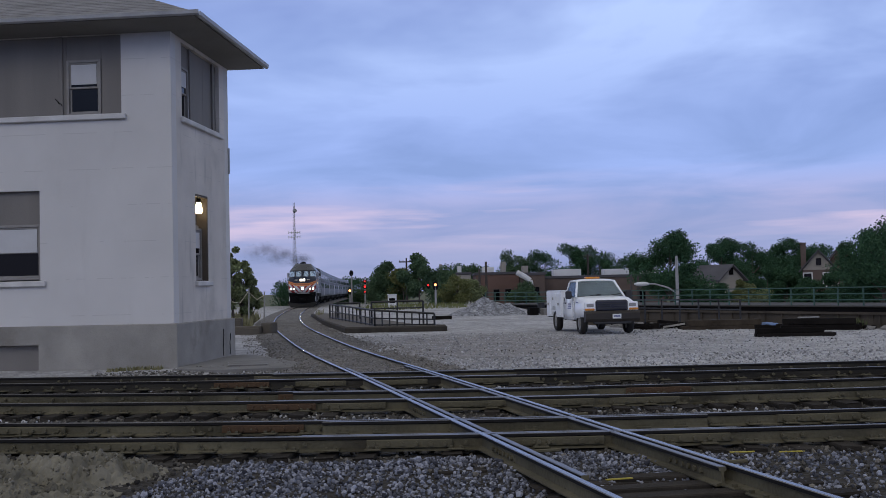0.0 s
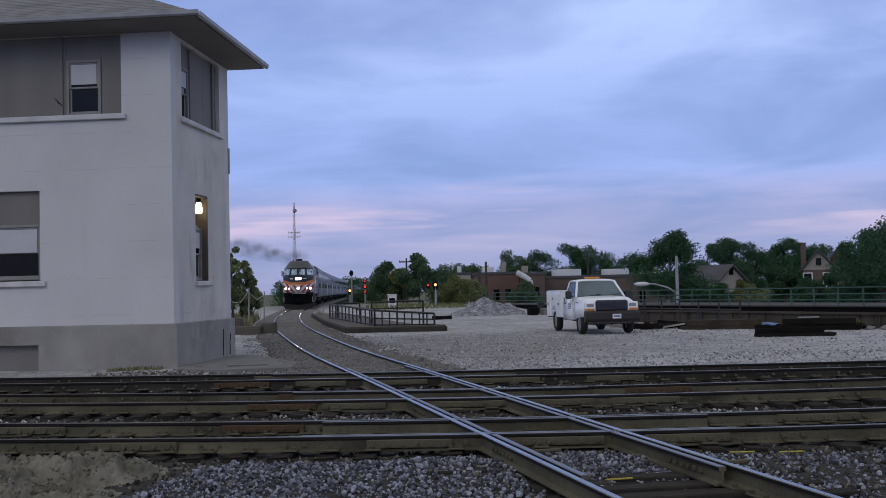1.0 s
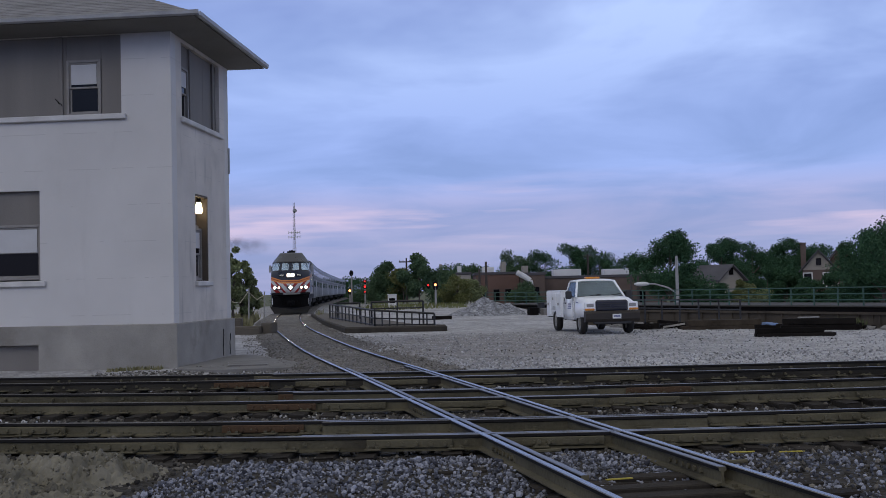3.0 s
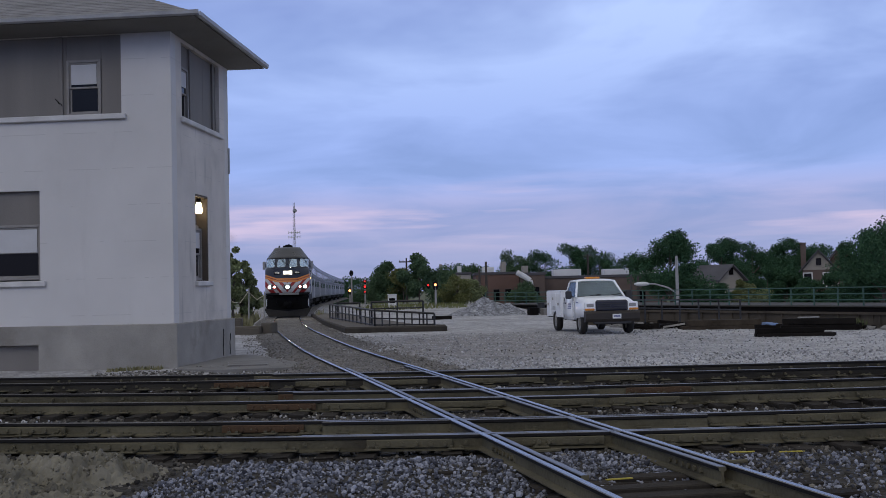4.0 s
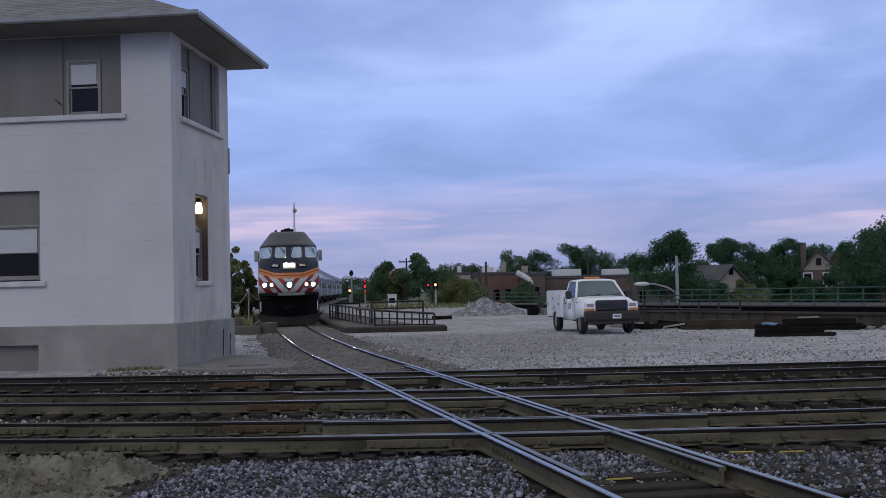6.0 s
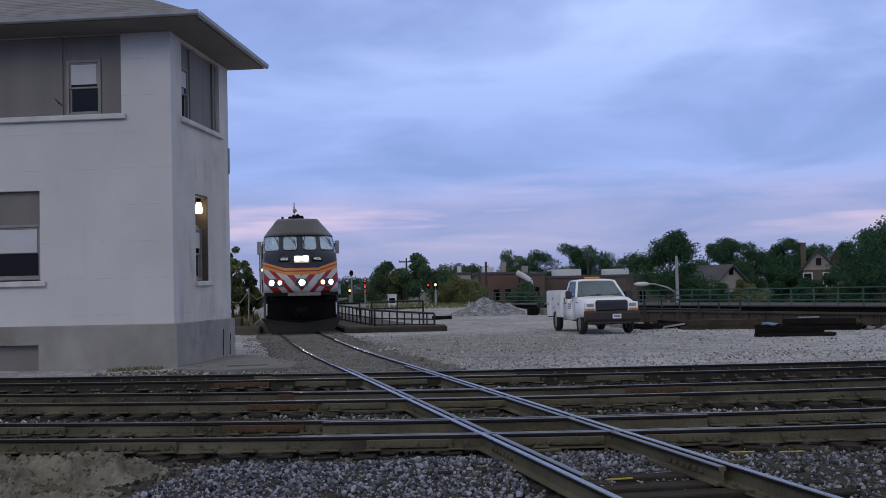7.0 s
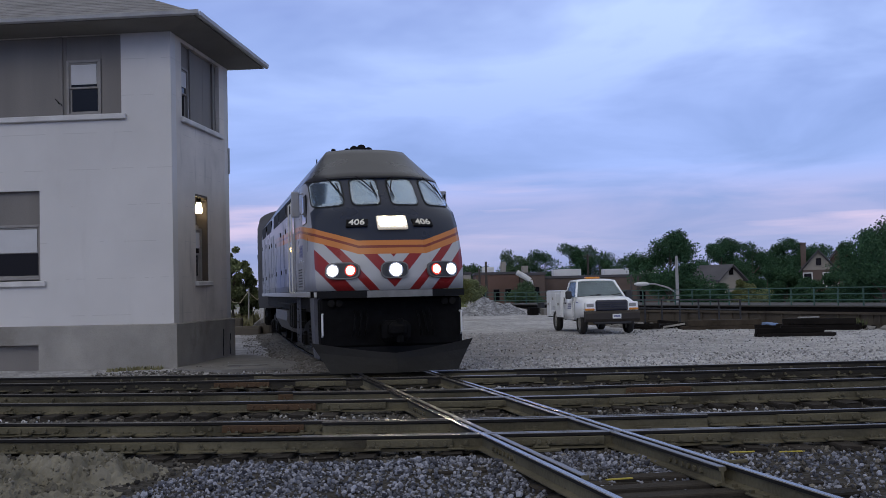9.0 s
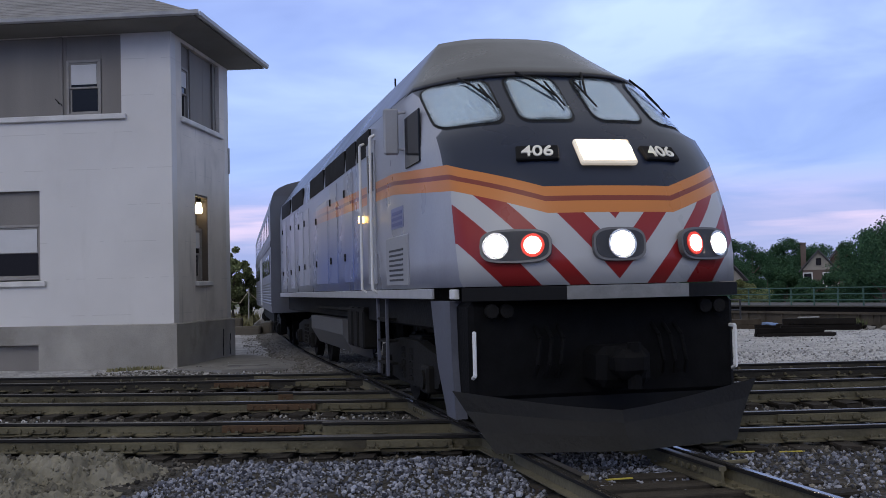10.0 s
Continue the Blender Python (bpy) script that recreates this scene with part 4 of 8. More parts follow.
    for s in (-1, 1):
        for k in range(3):
            y = s * (0.5 + 0.12 * k)
            bm = B(); tube(bm, [(0.1, y, 1.25), (0.32, y, 1.1), (0.34, y + s * 0.04, 0.85), (0.26, y + s * 0.06, 0.72)], 0.022)
            part("brake_hose", bm, M["pilot"], l)
        bm = B(); tube(bm, [(0.15, s * 1.36, 1.17), (0.23, s * 1.38, 1.17), (0.23, s * 1.38, 0.76), (0.15, s * 1.38, 0.73)], 0.02); part("grab_iron", bm, M["whitepaint"], l, "white grab iron")
        bm = B(); cyl(bm, (0.2, s * 1.05, 1.38), (0.26, s * 1.05, 1.38), 0.07); cyl(bm, (0.2, s * 1.20, 1.38), (0.26, s * 1.20, 1.38), 0.07)
        part("jumper_socket", bm, M["darksteel"], l)
        bm = B(); prism(bm, [(-1.22, 1.48), (-0.34, 1.48), (-0.30, 0.9), (-0.18, 0.3), (-0.55, 0.3), (-0.95, 0.8)], "y", *sorted((s * 1.36, s * 1.48)))
        part("pilot_post", bm, M["post_grey"], l, "blue-grey pilot side post")
        bm = B(); box(bm, -0.35, -0.12, s * 1.46 - 0.02, s * 1.46 + 0.03, 1.50, 1.60, 0.008); part("marker_plate", bm, M["whitepaint"], l)
    bm = B()
    # plow: two scooped wings meeting in the middle
    n2 = 12
    rows = []
    for j, (f, dz) in enumerate(((0.0, 0.0), (0.33, 0.0), (0.66, 0.0), (1.0, 0.0))):
        row = []
        for i in range(n2 + 1):
            s = -1 + 2 * i / n2
            zt = 0.40 + 0.226 * abs(s)**1.3
            zb = 0.035
            wdt = 1.61 - f * 0.36
            z = zt + (zb - zt) * f
            x = 0.54 - 0.32 * abs(s) + 0.22 * f**1.7
            row.append(bm.verts.new((x, s * wdt, z)))
        rows.append(row)
    for p, q in zip(rows, rows[1:]):
        for i in range(n2):
            bm.faces.new((p[i], p[i + 1], q[i + 1], q[i]))
    bmesh.ops.solidify(bm, geom=bm.faces[:], thickness=0.03)
    part("snow_plow", bm, M["plow"], l, "scuffed dark steel snow plow")
    bm = B(); box(bm, -0.5, 0.12, -1.2, 1.2, 0.25, 0.6, 0.02); part("plow_mount", bm, M["black"], l)
    # side sill, cab doors, steps, handrails, vents, hatches, roof louvres
    for s in (-1, 1):
        y = s * 1.49
        xs = [-1.0, -4.2, -10.2, REAR]
        for a, b in zip(xs, xs[1:]):
            bm = B(); box(bm, b + 0.01, a - 0.01, y - 0.03, y + s * 0.012 + 0.02, 1.50, 1.61, 0.006); part("side_sill", bm, M["silver"], l, "pale sill strip")
        def plate(nm, a, b, z0, z1, mt, pr=0.014, bev=0.005, lb=""):
            bm = B(); lo, hi = sorted((y - s * 0.01, y + s * pr)); box(bm, a, b, lo, hi, z0, z1, bev)
            return part(nm, bm, mt, l, lb)
        d = plate("cab_door", -5.22, -4.52, 1.70, 3.70, M["loco_side"], 0.012, 0.004, "grey cab door")
        plate("cab_side_window", -2.35, -1.55, 3.05, 3.66, M["glass"], 0.016, 0.01)
        plate("door_window", -5.1, -4.64, 3.0, 3.55, M["glass"], 0.018, 0.01)
        v = plate("vent_door", -3.75, -2.3, 1.66, 2.28, M["loco_side"], 0.016, 0.01, "louvred equipment door")
        for k in range(7):
            plate("louvre", -3.5, -2.6, 1.72 + k * 0.062, 1.745 + k * 0.062, M["seal"], 0.022, 0)
        plate("logo_panel", -3.4, -2.6, 2.38, 2.64, M["logo"], 0.004, 0, "faded blue lettering panel")
        for k in range(3):
            plate("logo_bar", -3.35 + k * 0.02, -2.68, 2.41 + k * 0.07, 2.45 + k * 0.07, M["logo_dark"], 0.008, 0)
        for x in (-5.32, -4.42):
            bm = B()
            tube(bm, [(x, y + s * 0.02, 3.75), (x, y + s * 0.09, 3.72), (x, y + s * 0.09, 1.62), (x, y + s * 0.02, 1.58)], 0.02)
            part("handrail", bm, M["whitepaint"], l, "pale handrail")
        # ladder under the door
        for k, z in enumerate((1.2, 0.9, 0.6)):
            bm = B(); box(bm, -4.85, -4.2, y - s * 0.12 - 0.08, y - s * 0.12 + 0.08, z, z + 0.03, 0.006); part("step", bm, M["darksteel"], l)
        for x in (-4.88, -4.19):
            bm = B(); box(bm, x - 0.03, x + 0.03, y - s * 0.06 - 0.02, y - s * 0.06 + 0.02, 0.45, 1.5, 0.005); part("step_rail", bm, M["post_grey"], l, "grey ladder rail")
        # mirror
        bm = B(); box(bm, -2.55, -2.47, s * 1.64 - 0.09, s * 1.64 + 0.09, 3.24, 3.80, 0.02); tube(bm, [(-2.5, s * 1.46, 3.3), (-2.5, s * 1.58, 3.32)], 0.015); tube(bm, [(-2.5, s * 1.46, 3.76), (-2.5, s * 1.58, 3.74)], 0.015); part("mirror", bm, M["loco_side"], l, "grey rear-view mirror")
        bm = B(); cyl(bm, (-5.6, y, 2.66), (-5.6, y + s * 0.08, 2.66), 0.05); part("step_lamp", bm, M["amber"], l, "lit amber step lamp")
        for x0, x1 in ((-6.15, -5.0), (-7.3, -6.3), (-10.0, -7.5), (-12.6, -10.3), (-16.5, -14.0), (-19.4, -17.0)):
            bm = B()
            lo = [(s * 1.45, 3.56), (s * 1.478, 3.56), (s * 1.472, 3.925), (s * 1.44, 3.925)]
            prism(bm, [(u + s * 0.02, v) for u, v in lo], "x", x0, x1)
            g = part("roof_louvre", bm, M["black"], l, "dark radiator intake")
        for x0, x1, z0, z1 in ((-7.6, -6.7, 1.75, 3.5), (-9.4, -8.5, 1.75, 3.5), (-11.6, -9.8, 1.75, 3.3), (-13.8, -12.9, 1.75, 3.4), (-15.0, -14.1, 1.75, 3.4), (-17.0, -16.0, 1.7, 3.5), (-19.2, -18.2, 1.7, 3.5)):
            plate("access_door", x0, x1, z0, z1, M["loco_clear"], 0.01, 0.008, "flat body-side access door")
            for z in (z0 + 0.35, z1 - 0.35):
                plate("latch", x0 + 0.05, x0 + 0.13, z, z + 0.12, M["black"], 0.03, 0.0)
        # fuel tank flank and underframe boxes
        bm = B(); prism(bm, [(s * 0.9, 0.42), (s * 1.25, 0.55), (s * 1.42, 0.85), (s * 1.42, 1.12), (s * 0.9, 1.12)], "x", -13.4, -8.6); part("fuel_tank", bm, M["tank"], l, "grimy grey fuel tank")
        bm = B()
        for x in (-6.7, -7.3, -7.9):
            box(bm, x - 0.2, x + 0.2, s * 1.25 - 0.15, s * 1.25 + 0.15, 0.7, 1.35, 0.03)
        tube(bm, [(-12.4, s * 1.38, 1.3), (-6.4, s * 1.38, 1.3)], 0.03)
        cyl(bm, (-14.8, s * 1.1, 1.3), (-13.6, s * 1.1, 1.3), 0.14)
        part("air_reservoir", bm, M["darksteel"], l)
    bm = B(); box(bm, REAR + 0.1, -0.9, -1.3, 1.3, 1.15, 1.62, 0.02); part("underframe", bm, M["darksteel"], l, "black underframe")
    bm = B(); box(bm, REAR - 0.35, REAR, -0.7, 0.7, 1.3, 3.6, 0.05); part("gangway", bm, M["black"], l)
    wheels = []
    for x in (-4.0, -16.4):
        _, w = bogie(l, x, 2.74, 0.5, 1.1)
        wheels += w
    return l, wheels


M["loco_side"] = mat("loco_side_paint", (0.30, 0.305, 0.33), 0.42, 0.0, 0.12, 1.5, 30, 0.03)
M["loco_clear"] = M["livery"]
M["logo"] = mat("faded_blue", (0.20, 0.22, 0.36), 0.5, 0, 0.2, 4, 30, 0)
M["logo_dark"] = mat("logo_blue", (0.10, 0.11, 0.26), 0.5, 0, 0.2, 4, 30, 0)
M["tank"] = mat("grimy_tank", (0.10, 0.10, 0.105), 0.5, 0.2, 0.3, 2, 25, 0.1)
LOCO, LOCO_WHEELS = build_locomotive()

# ---------------- gallery coaches ----------------
M["stainless"] = mat("stainless_fluting", (0.16, 0.165, 0.18), 0.42, 0.6, 0.15, 1.0, 20, 0.05)
M["coach_roof"] = mat("coach_roof", (0.15, 0.15, 0.16), 0.5, 0.5, 0.2, 1.0, 20, 0.05)
M["coach_glass"] = glass("tinted_coach_glass", (0.03, 0.035, 0.04), 0.08)


def build_coach():
    c = thing("gallery_coach", None, "silver fluted double-deck gallery coach with dark windows", "railway coach", "coaches behind the locomotive")
    Lc = 25.7
    bm = B()
    prof = [(-1.50, 1.05), (-1.52, 1.25)]
    z = 1.25
    while z < 1.95:  # fluting
        prof += [(-1.535, z + 0.02), (-1.535, z + 0.05), (-1.515, z + 0.07)]
        z += 0.09
    prof += [(-1.52, 2.0), (-1.52, 4.05), (-1.44, 4.35)]
    full = prof + [(-u, v) for u, v in prof[::-1]]
    prism(bm, full, "x", -Lc, 0)
    part("body", bm, M["stainless"], c, "fluted stainless steel body")
    bm = B()
    arc = [(-1.45, 4.34)] + [(-1.45 * math.cos(a), 4.34 + 0.48 * math.sin(a)) for a in [math.pi * k / 12 for k in range(1, 12)]] + [(1.45, 4.34)]
    prism(bm, arc, "x", -Lc, 0)
    part("roof", bm, M["coach_roof"], c, "grey curved roof", False)
    glassw = None
    for s in (-1, 1):
        for row, (z0, z1) in enumerate(((2.15, 2.75), (3.35, 3.85))):
            for k in range(10):
                if row == 0 and k in (4, 5):
                    continue
                x = -2.2 - k * 2.4
                if glassw is None:
                    bm = B(); box(bm, -0.85, 0.85, -0.01, 0.01, -0.29, 0.29, 0.008)
                    w = part("window", bm, M["coach_glass"], c, "dark tinted window")
                    glassw = w.data
                else:
                    w = new("window", glassw); w.parent = c
                w.matrix_basis = pose(x, s * 1.522, (z0 + z1) / 2)
        for x in (-12.0, -13.4):
            bm = B(); box(bm, x - 0.62, x + 0.62, s * 1.525 - 0.012, s * 1.525 + 0.012, 1.15, 3.1, 0.01); part("side_door", bm, M["silver"], c, "sliding side door")
        bm = B(); box(bm, -Lc + 0.05, -0.05, s * 1.53 - 0.01, s * 1.53 + 0.01, 2.92, 3.08, 0.004); part("belt_rail", bm, M["coach_roof"], c)
    for x in (0.02, -Lc - 0.02):
        bm = B(); box(bm, x - 0.12, x + 0.12, -0.75, 0.75, 1.2, 3.6, 0.03); part("gangway", bm, M["black"], c)
    bm = B(); box(bm, -Lc + 6, -6.5, -1.25, 1.25, 0.55, 1.05, 0.06); part("equipment_box", bm, M["darksteel"], c)
    for x in (-3.9, -21.8):
        bogie(c, x, 2.5, 0.46, 1.1)
    return c


COACHES = [build_coach()]
for i in range(6):
    COACHES.append(copy_thing(COACHES[0], pose(0, 0, 0)))
# ---------------- service truck ----------------
M["truck_white"] = mat("white_truck_paint", (0.90, 0.92, 0.95), 0.22, 0, 0.04, 1.5, 20, 0.0)
M["truck_glass"] = mat("truck_glass", (0.11, 0.15, 0.17), 0.08, 0.5, 0.15, 1.0, 6, 0.0)
# reflected sky is partly painted in as a lighter, bluish base
M["truck_shield"] = mat("sky_tinted_truck_windshield", (0.36, 0.44, 0.50), 0.08, 0.8, 0.15, 1.0, 6, 0.0)
M["dark_plastic"] = mat("dark_plastic", (0.03, 0.03, 0.033), 0.55, 0, 0.2, 4, 30, 0.1)
M["grille"] = mat("dark_blue_grille", (0.03, 0.032, 0.05), 0.4, 0.2, 0.2, 4, 30, 0.05)
M["bumper"] = mat("dusty_bumper", (0.034, 0.028, 0.024), 0.6, 0.1, 0.3, 3, 30, 0.1)
M["lens"] = glass("headlamp_lens", (0.30, 0.30, 0.31), 0.1)
M["amberlens"] = mat("amber_lens", (0.60, 0.24, 0.04), 0.25, 0, 0.1, 5, 30, 0.0)
M["tyre"] = mat("tyre_rubber", (0.022, 0.021, 0.02), 0.85, 0, 0.3, 5, 40, 0.2)
M["rim"] = mat("dusty_steel_rim", (0.30, 0.29, 0.27), 0.5, 0.5, 0.2, 5, 30, 0.1)


def loft(bm, sections, mi=0, caps=True):
    """Skin over closed outlines of equal length."""
    rings = [[bm.verts.new(p) for p in s] for s in sections]
    n = len(rings[0])
    for a, b in zip(rings, rings[1:]):
        for i in range(n):
            bm.faces.new((a[i], a[(i + 1) % n], b[(i + 1) % n], b[i])).material_index = mi
    if caps:
        bm.faces.new(rings[0][::-1]); bm.faces.new(rings[-1])
    return bm


def body_section(x, w, z0, z1, top_w=None, r=0.07):
    tw = w if top_w is None else top_w
    half = [(w, z0), (w + 0.015, z0 + (z1 - z0) * 0.35), (w, z0 + (z1 - z0) * 0.7), (tw, z1 - r), (tw - r, z1 - 0.01), (tw * 0.5, z1 + 0.012)]
    return [(x, u, v) for u, v in half] + [(x, -u, v) for u, v in half[::-1]]


def build_truck():
    t = thing("service_truck", pose(5.66, 39.15, ground_z(5.8, 40.5) + 0.005, 0, 0, -82.5) @ Matrix.Diagonal((1, 0.96, 1, 1)), "white pickup service truck with utility body parked on gravel", "truck")
    # origin under the front axle, x forward
    bm = B()
    loft(bm, [body_section(0.86, 0.90, 0.72, 1.12, 0.78, 0.08), body_section(0.80, 0.96, 0.62, 1.20, 0.84, 0.08), body_section(0.3, 0.99, 0.60, 1.27, 0.88), body_section(-0.35, 1.0, 0.55, 1.31, 0.92), body_section(-0.62, 1.0, 0.50, 1.32, 0.95)])
    part("hood", bm, M["truck_white"], t, "white hood and front wings", True)
    bm = B()
    loft(bm, [body_section(-0.622, 1.0, 0.50, 1.31, 0.97), body_section(-1.6, 1.01, 0.48, 1.31, 0.98), body_section(-2.22, 1.0, 0.50, 1.31, 0.97)])
    part("cab_body", bm, M["truck_white"], t, "white cab with side doors", True)
    # greenhouse: roof and pillars
    bm = B()
    loft(bm, [body_section(-1.12, 0.70, 1.83, 1.88, 0.66, 0.02), body_section(-1.35, 0.76, 1.84, 1.93, 0.70, 0.04), body_section(-1.9, 0.76, 1.84, 1.93, 0.70, 0.04), body_section(-2.16, 0.74, 1.82, 1.88, 0.68, 0.03)])
    part("cab_roof", bm, M["truck_white"], t, "white cab roof", True)
    for s in (-1, 1):
        for (xa, ya, za), (xb, yb, zb) in (((-0.56, 0.92, 1.29), (-1.14, 0.71, 1.86)), ((-2.14, 0.93, 1.29), (-2.08, 0.73, 1.86))):
            bm = B(); cyl(bm, (xa, s * ya, za), (xb, s * yb, zb), 0.045, n=8); part("pillar", bm, M["truck_white"], t)
        bm = B()
        vs = [bm.verts.new(p) for p in ((-0.72, s * 0.935, 1.30), (-2.1, s * 0.945, 1.30), (-2.06, s * 0.735, 1.85), (-1.22, s * 0.735, 1.85))]
        bm.faces.new(vs); bmesh.ops.solidify(bm, geom=bm.faces[:], thickness=0.012)
        part("side_window", bm, M["truck_glass"], t)
        bm = B(); box(bm, -0.82, -0.68, s * 1.16 - 0.11, s * 1.16 + 0.11, 1.24, 1.52, 0.03); tube(bm, [(-0.8, s * 0.96, 1.3), (-0.76, s * 1.1, 1.34)], 0.02)
        part("mirror", bm, M["dark_plastic"], t, "black door mirror")
        bm = B(); box(bm, -1.88, -1.70, s * 1.012 - 0.012, s * 1.012 + 0.012, 1.05, 1.10, 0.008); part("door_handle", bm, M["dark_plastic"], t)
        for x in (-0.72, -2.05):
            bm = B(); box(bm, x - 0.006, x + 0.006, s * 1.0 - 0.018, s * 1.0 + 0.018, 0.55, 1.28); part("door_gap", bm, M["dark_plastic"], t)
        bm = B()
        for k in range(3):
            box(bm, -1.5 + 0.05 * k, -1.0, s * 1.016 - 0.003, s * 1.016 + 0.003, 0.88 + k * 0.075, 0.92 + k * 0.075)
        part("door_lettering", bm, M["logo_dark"], t, "blue lettering bars on the door")
        bm = B(); box(bm, -0.25, -0.05, s * 1.005 - 0.006, s * 1.005 + 0.006, 1.10, 1.14); part("wing_badge", bm, M["logo_dark"], t)
    bm = B()
    vs = [bm.verts.new(p) for p in ((-0.56, -0.90, 1.31), (-0.48, 0.0, 1.32), (-0.56, 0.90, 1.31), (-1.13, 0.69, 1.86), (-1.08, 0.0, 1.88), (-1.13, -0.69, 1.86))]
    bm.faces.new((vs[0], vs[1], vs[4], vs[5])); bm.faces.new((vs[1], vs[2], vs[3], vs[4])); bmesh.ops.solidify(bm, geom=bm.faces[:], thickness=0.015)
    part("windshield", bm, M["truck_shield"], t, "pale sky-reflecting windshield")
    bm = B()
    vs = [bm.verts.new(p) for p in ((-2.17, -0.9, 1.31), (-2.17, 0.9, 1.31), (-2.13, 0.69, 1.86), (-2.13, -0.69, 1.86))]
    bm.faces.new(vs); bmesh.ops.solidify(bm, geom=bm.faces[:], thickness=0.015); part("rear_window", bm, M["truck_glass"], t)
    for s in (-0.4, 0.35):
        bm = B(); tube(bm, [(-0.49, s, 1.345), (-0.53, s + 0.42, 1.39)], 0.012); part("wiper", bm, M["black"], t)
    bm = B(); box(bm, -0.55, -0.42, -0.85, 0.85, 1.30, 1.325, 0.01); part("cowl", bm, M["dark_plastic"], t)
    # nose
    bm = B(); box(bm, 0.80, 0.93, -0.60, 0.60, 0.80, 1.19, 0.06); g = part("grille", bm, M["grille"], t, "dark blue-black grille")
    for z in (0.90, 0.98, 1.06):
        bm = B(); box(bm, 0.925, 0.945, -0.52, 0.52, z - 0.016, z + 0.016, 0.006); part("grille_bar", bm, M["dark_plastic"], g)
    bm = B(); cyl(bm, (0.93, 0, 0.98), (0.95, 0, 0.98), 0.07, n=16); part("badge", bm, M["grille"], g, "plain oval badge")
    for s in (-1, 1):
        bm = B(); box(bm, 0.70, 0.885, s * 0.78 - 0.2, s * 0.78 + 0.2, 0.80, 1.125, 0.03); part("lamp_bezel", bm, M["truck_white"], t, "white lamp surround")
        bm = B(); box(bm, 0.74, 0.90, s * 0.78 - 0.16, s * 0.78 + 0.13, 0.945, 1.085, 0.03); h = part("headlight", bm, M["lens"], t, "clear headlight")
        bm = B(); box(bm, 0.66, 0.90, s * 0.81 - 0.17, s * 0.81 + 0.18, 0.83, 0.915, 0.02); part("turn_signal", bm, M["amberlens"], t, "amber turn signal")
    bm = B(); prism(bm, [(0.75, 0.44), (0.93, 0.44), (1.01, 0.54), (1.02, 0.74), (0.95, 0.82), (0.75, 0.82)], "y", -1.0, 1.0); part("bumper", bm, M["bumper"], t, "dusty dark front bumper")
    bm = B(); box(bm, 0.85, 0.93, -0.7, 0.7, 0.36, 0.52, 0.03); part("air_dam", bm, M["dark_plastic"], t)
    bm = B(); box(bm, 1.022, 1.034, -0.02, 0.30, 0.55, 0.71, 0.004); p = part("license_plate", bm, M["whitepaint"], t, "pale licence plate with plain bars")
    bm = B(); box(bm, 1.035, 1.038, 0.02, 0.26, 0.61, 0.66); part("plate_bar", bm, M["logo_dark"], p)
    # beacon bar
    bm = B(); box(bm, -1.75, -1.5, -0.28, 0.28, 1.945, 2.02, 0.03); part("beacon_bar", bm, M["amberlens"], t, "amber beacon bar on the roof")
    # utility body
    bm = B(); box(bm, -4.75, -2.34, -0.98, 0.98, 0.66, 0.78, 0.015); part("bed_floor", bm, M["truck_white"], t)
    for s in (-1, 1):
        y0, y1 = sorted((s * 0.62, s * 1.05))
        bm = B()
        arch = [(-4.75, 0.55), (-4.06, 0.55), (-3.98, 0.80), (-3.80, 0.95), (-3.40, 0.95), (-3.22, 0.80), (-3.14, 0.55), (-2.34, 0.55), (-2.34, 1.50), (-4.75, 1.50)]
        prism(bm, arch, "y", y0, y1)
        sb = part("side_cabinet", bm, M["truck_white"], t, "white side cabinet of the utility body")
        for a, b, z0, z1 in ((-3.10, -2.40, 0.62, 1.44), (-4.02, -3.16, 1.02, 1.44), (-4.70, -4.10, 0.62, 1.44)):
            bm = B(); lo, hi = sorted((s * 1.05, s * 1.066)); box(bm, a, b, lo, hi, z0, z1, 0.008); d = part("cabinet_door", bm, M["truck_white"], sb)
            bm = B(); lo, hi = sorted((s * 1.066, s * 1.09)); box(bm, (a + b) / 2 - 0.07, (a + b) / 2 + 0.07, lo, hi, (z0 + z1) / 2 - 0.05, (z0 + z1) / 2 + 0.05, 0.01); part("latch", bm, M["rim"], d)
        bm = B(); box(bm, -4.74, -2.36, y0 + 0.01, y1 - 0.01, 1.502, 1.54, 0.01); part("cabinet_lid", bm, M["truck_white"], sb)
    bm = B(); box(bm, -4.80, -4.72, -0.6, 0.6, 0.66, 1.2, 0.01); part("tailgate", bm, M["truck_white"], t)
    bm = B(); box(bm, -5.05, -4.76, -0.95, 0.95, 0.50, 0.62, 0.02); part("rear_bumper", bm, M["dark_plastic"], t)
    bm = B(); cyl(bm, (-2.75, -0.5, 1.5), (-2.75, -0.5, 1.85), 0.05); cyl(bm, (-2.6, -0.1, 1.3), (-2.85, -0.1, 1.75), 0.06); part("tool_rack", bm, M["dark_plastic"], t)
    bm = B(); box(bm, -4.7, 0.7, -0.45, 0.45, 0.40, 0.62, 0.03); part("chassis", bm, M["darksteel"], t)
    # wheels
    wheel = None
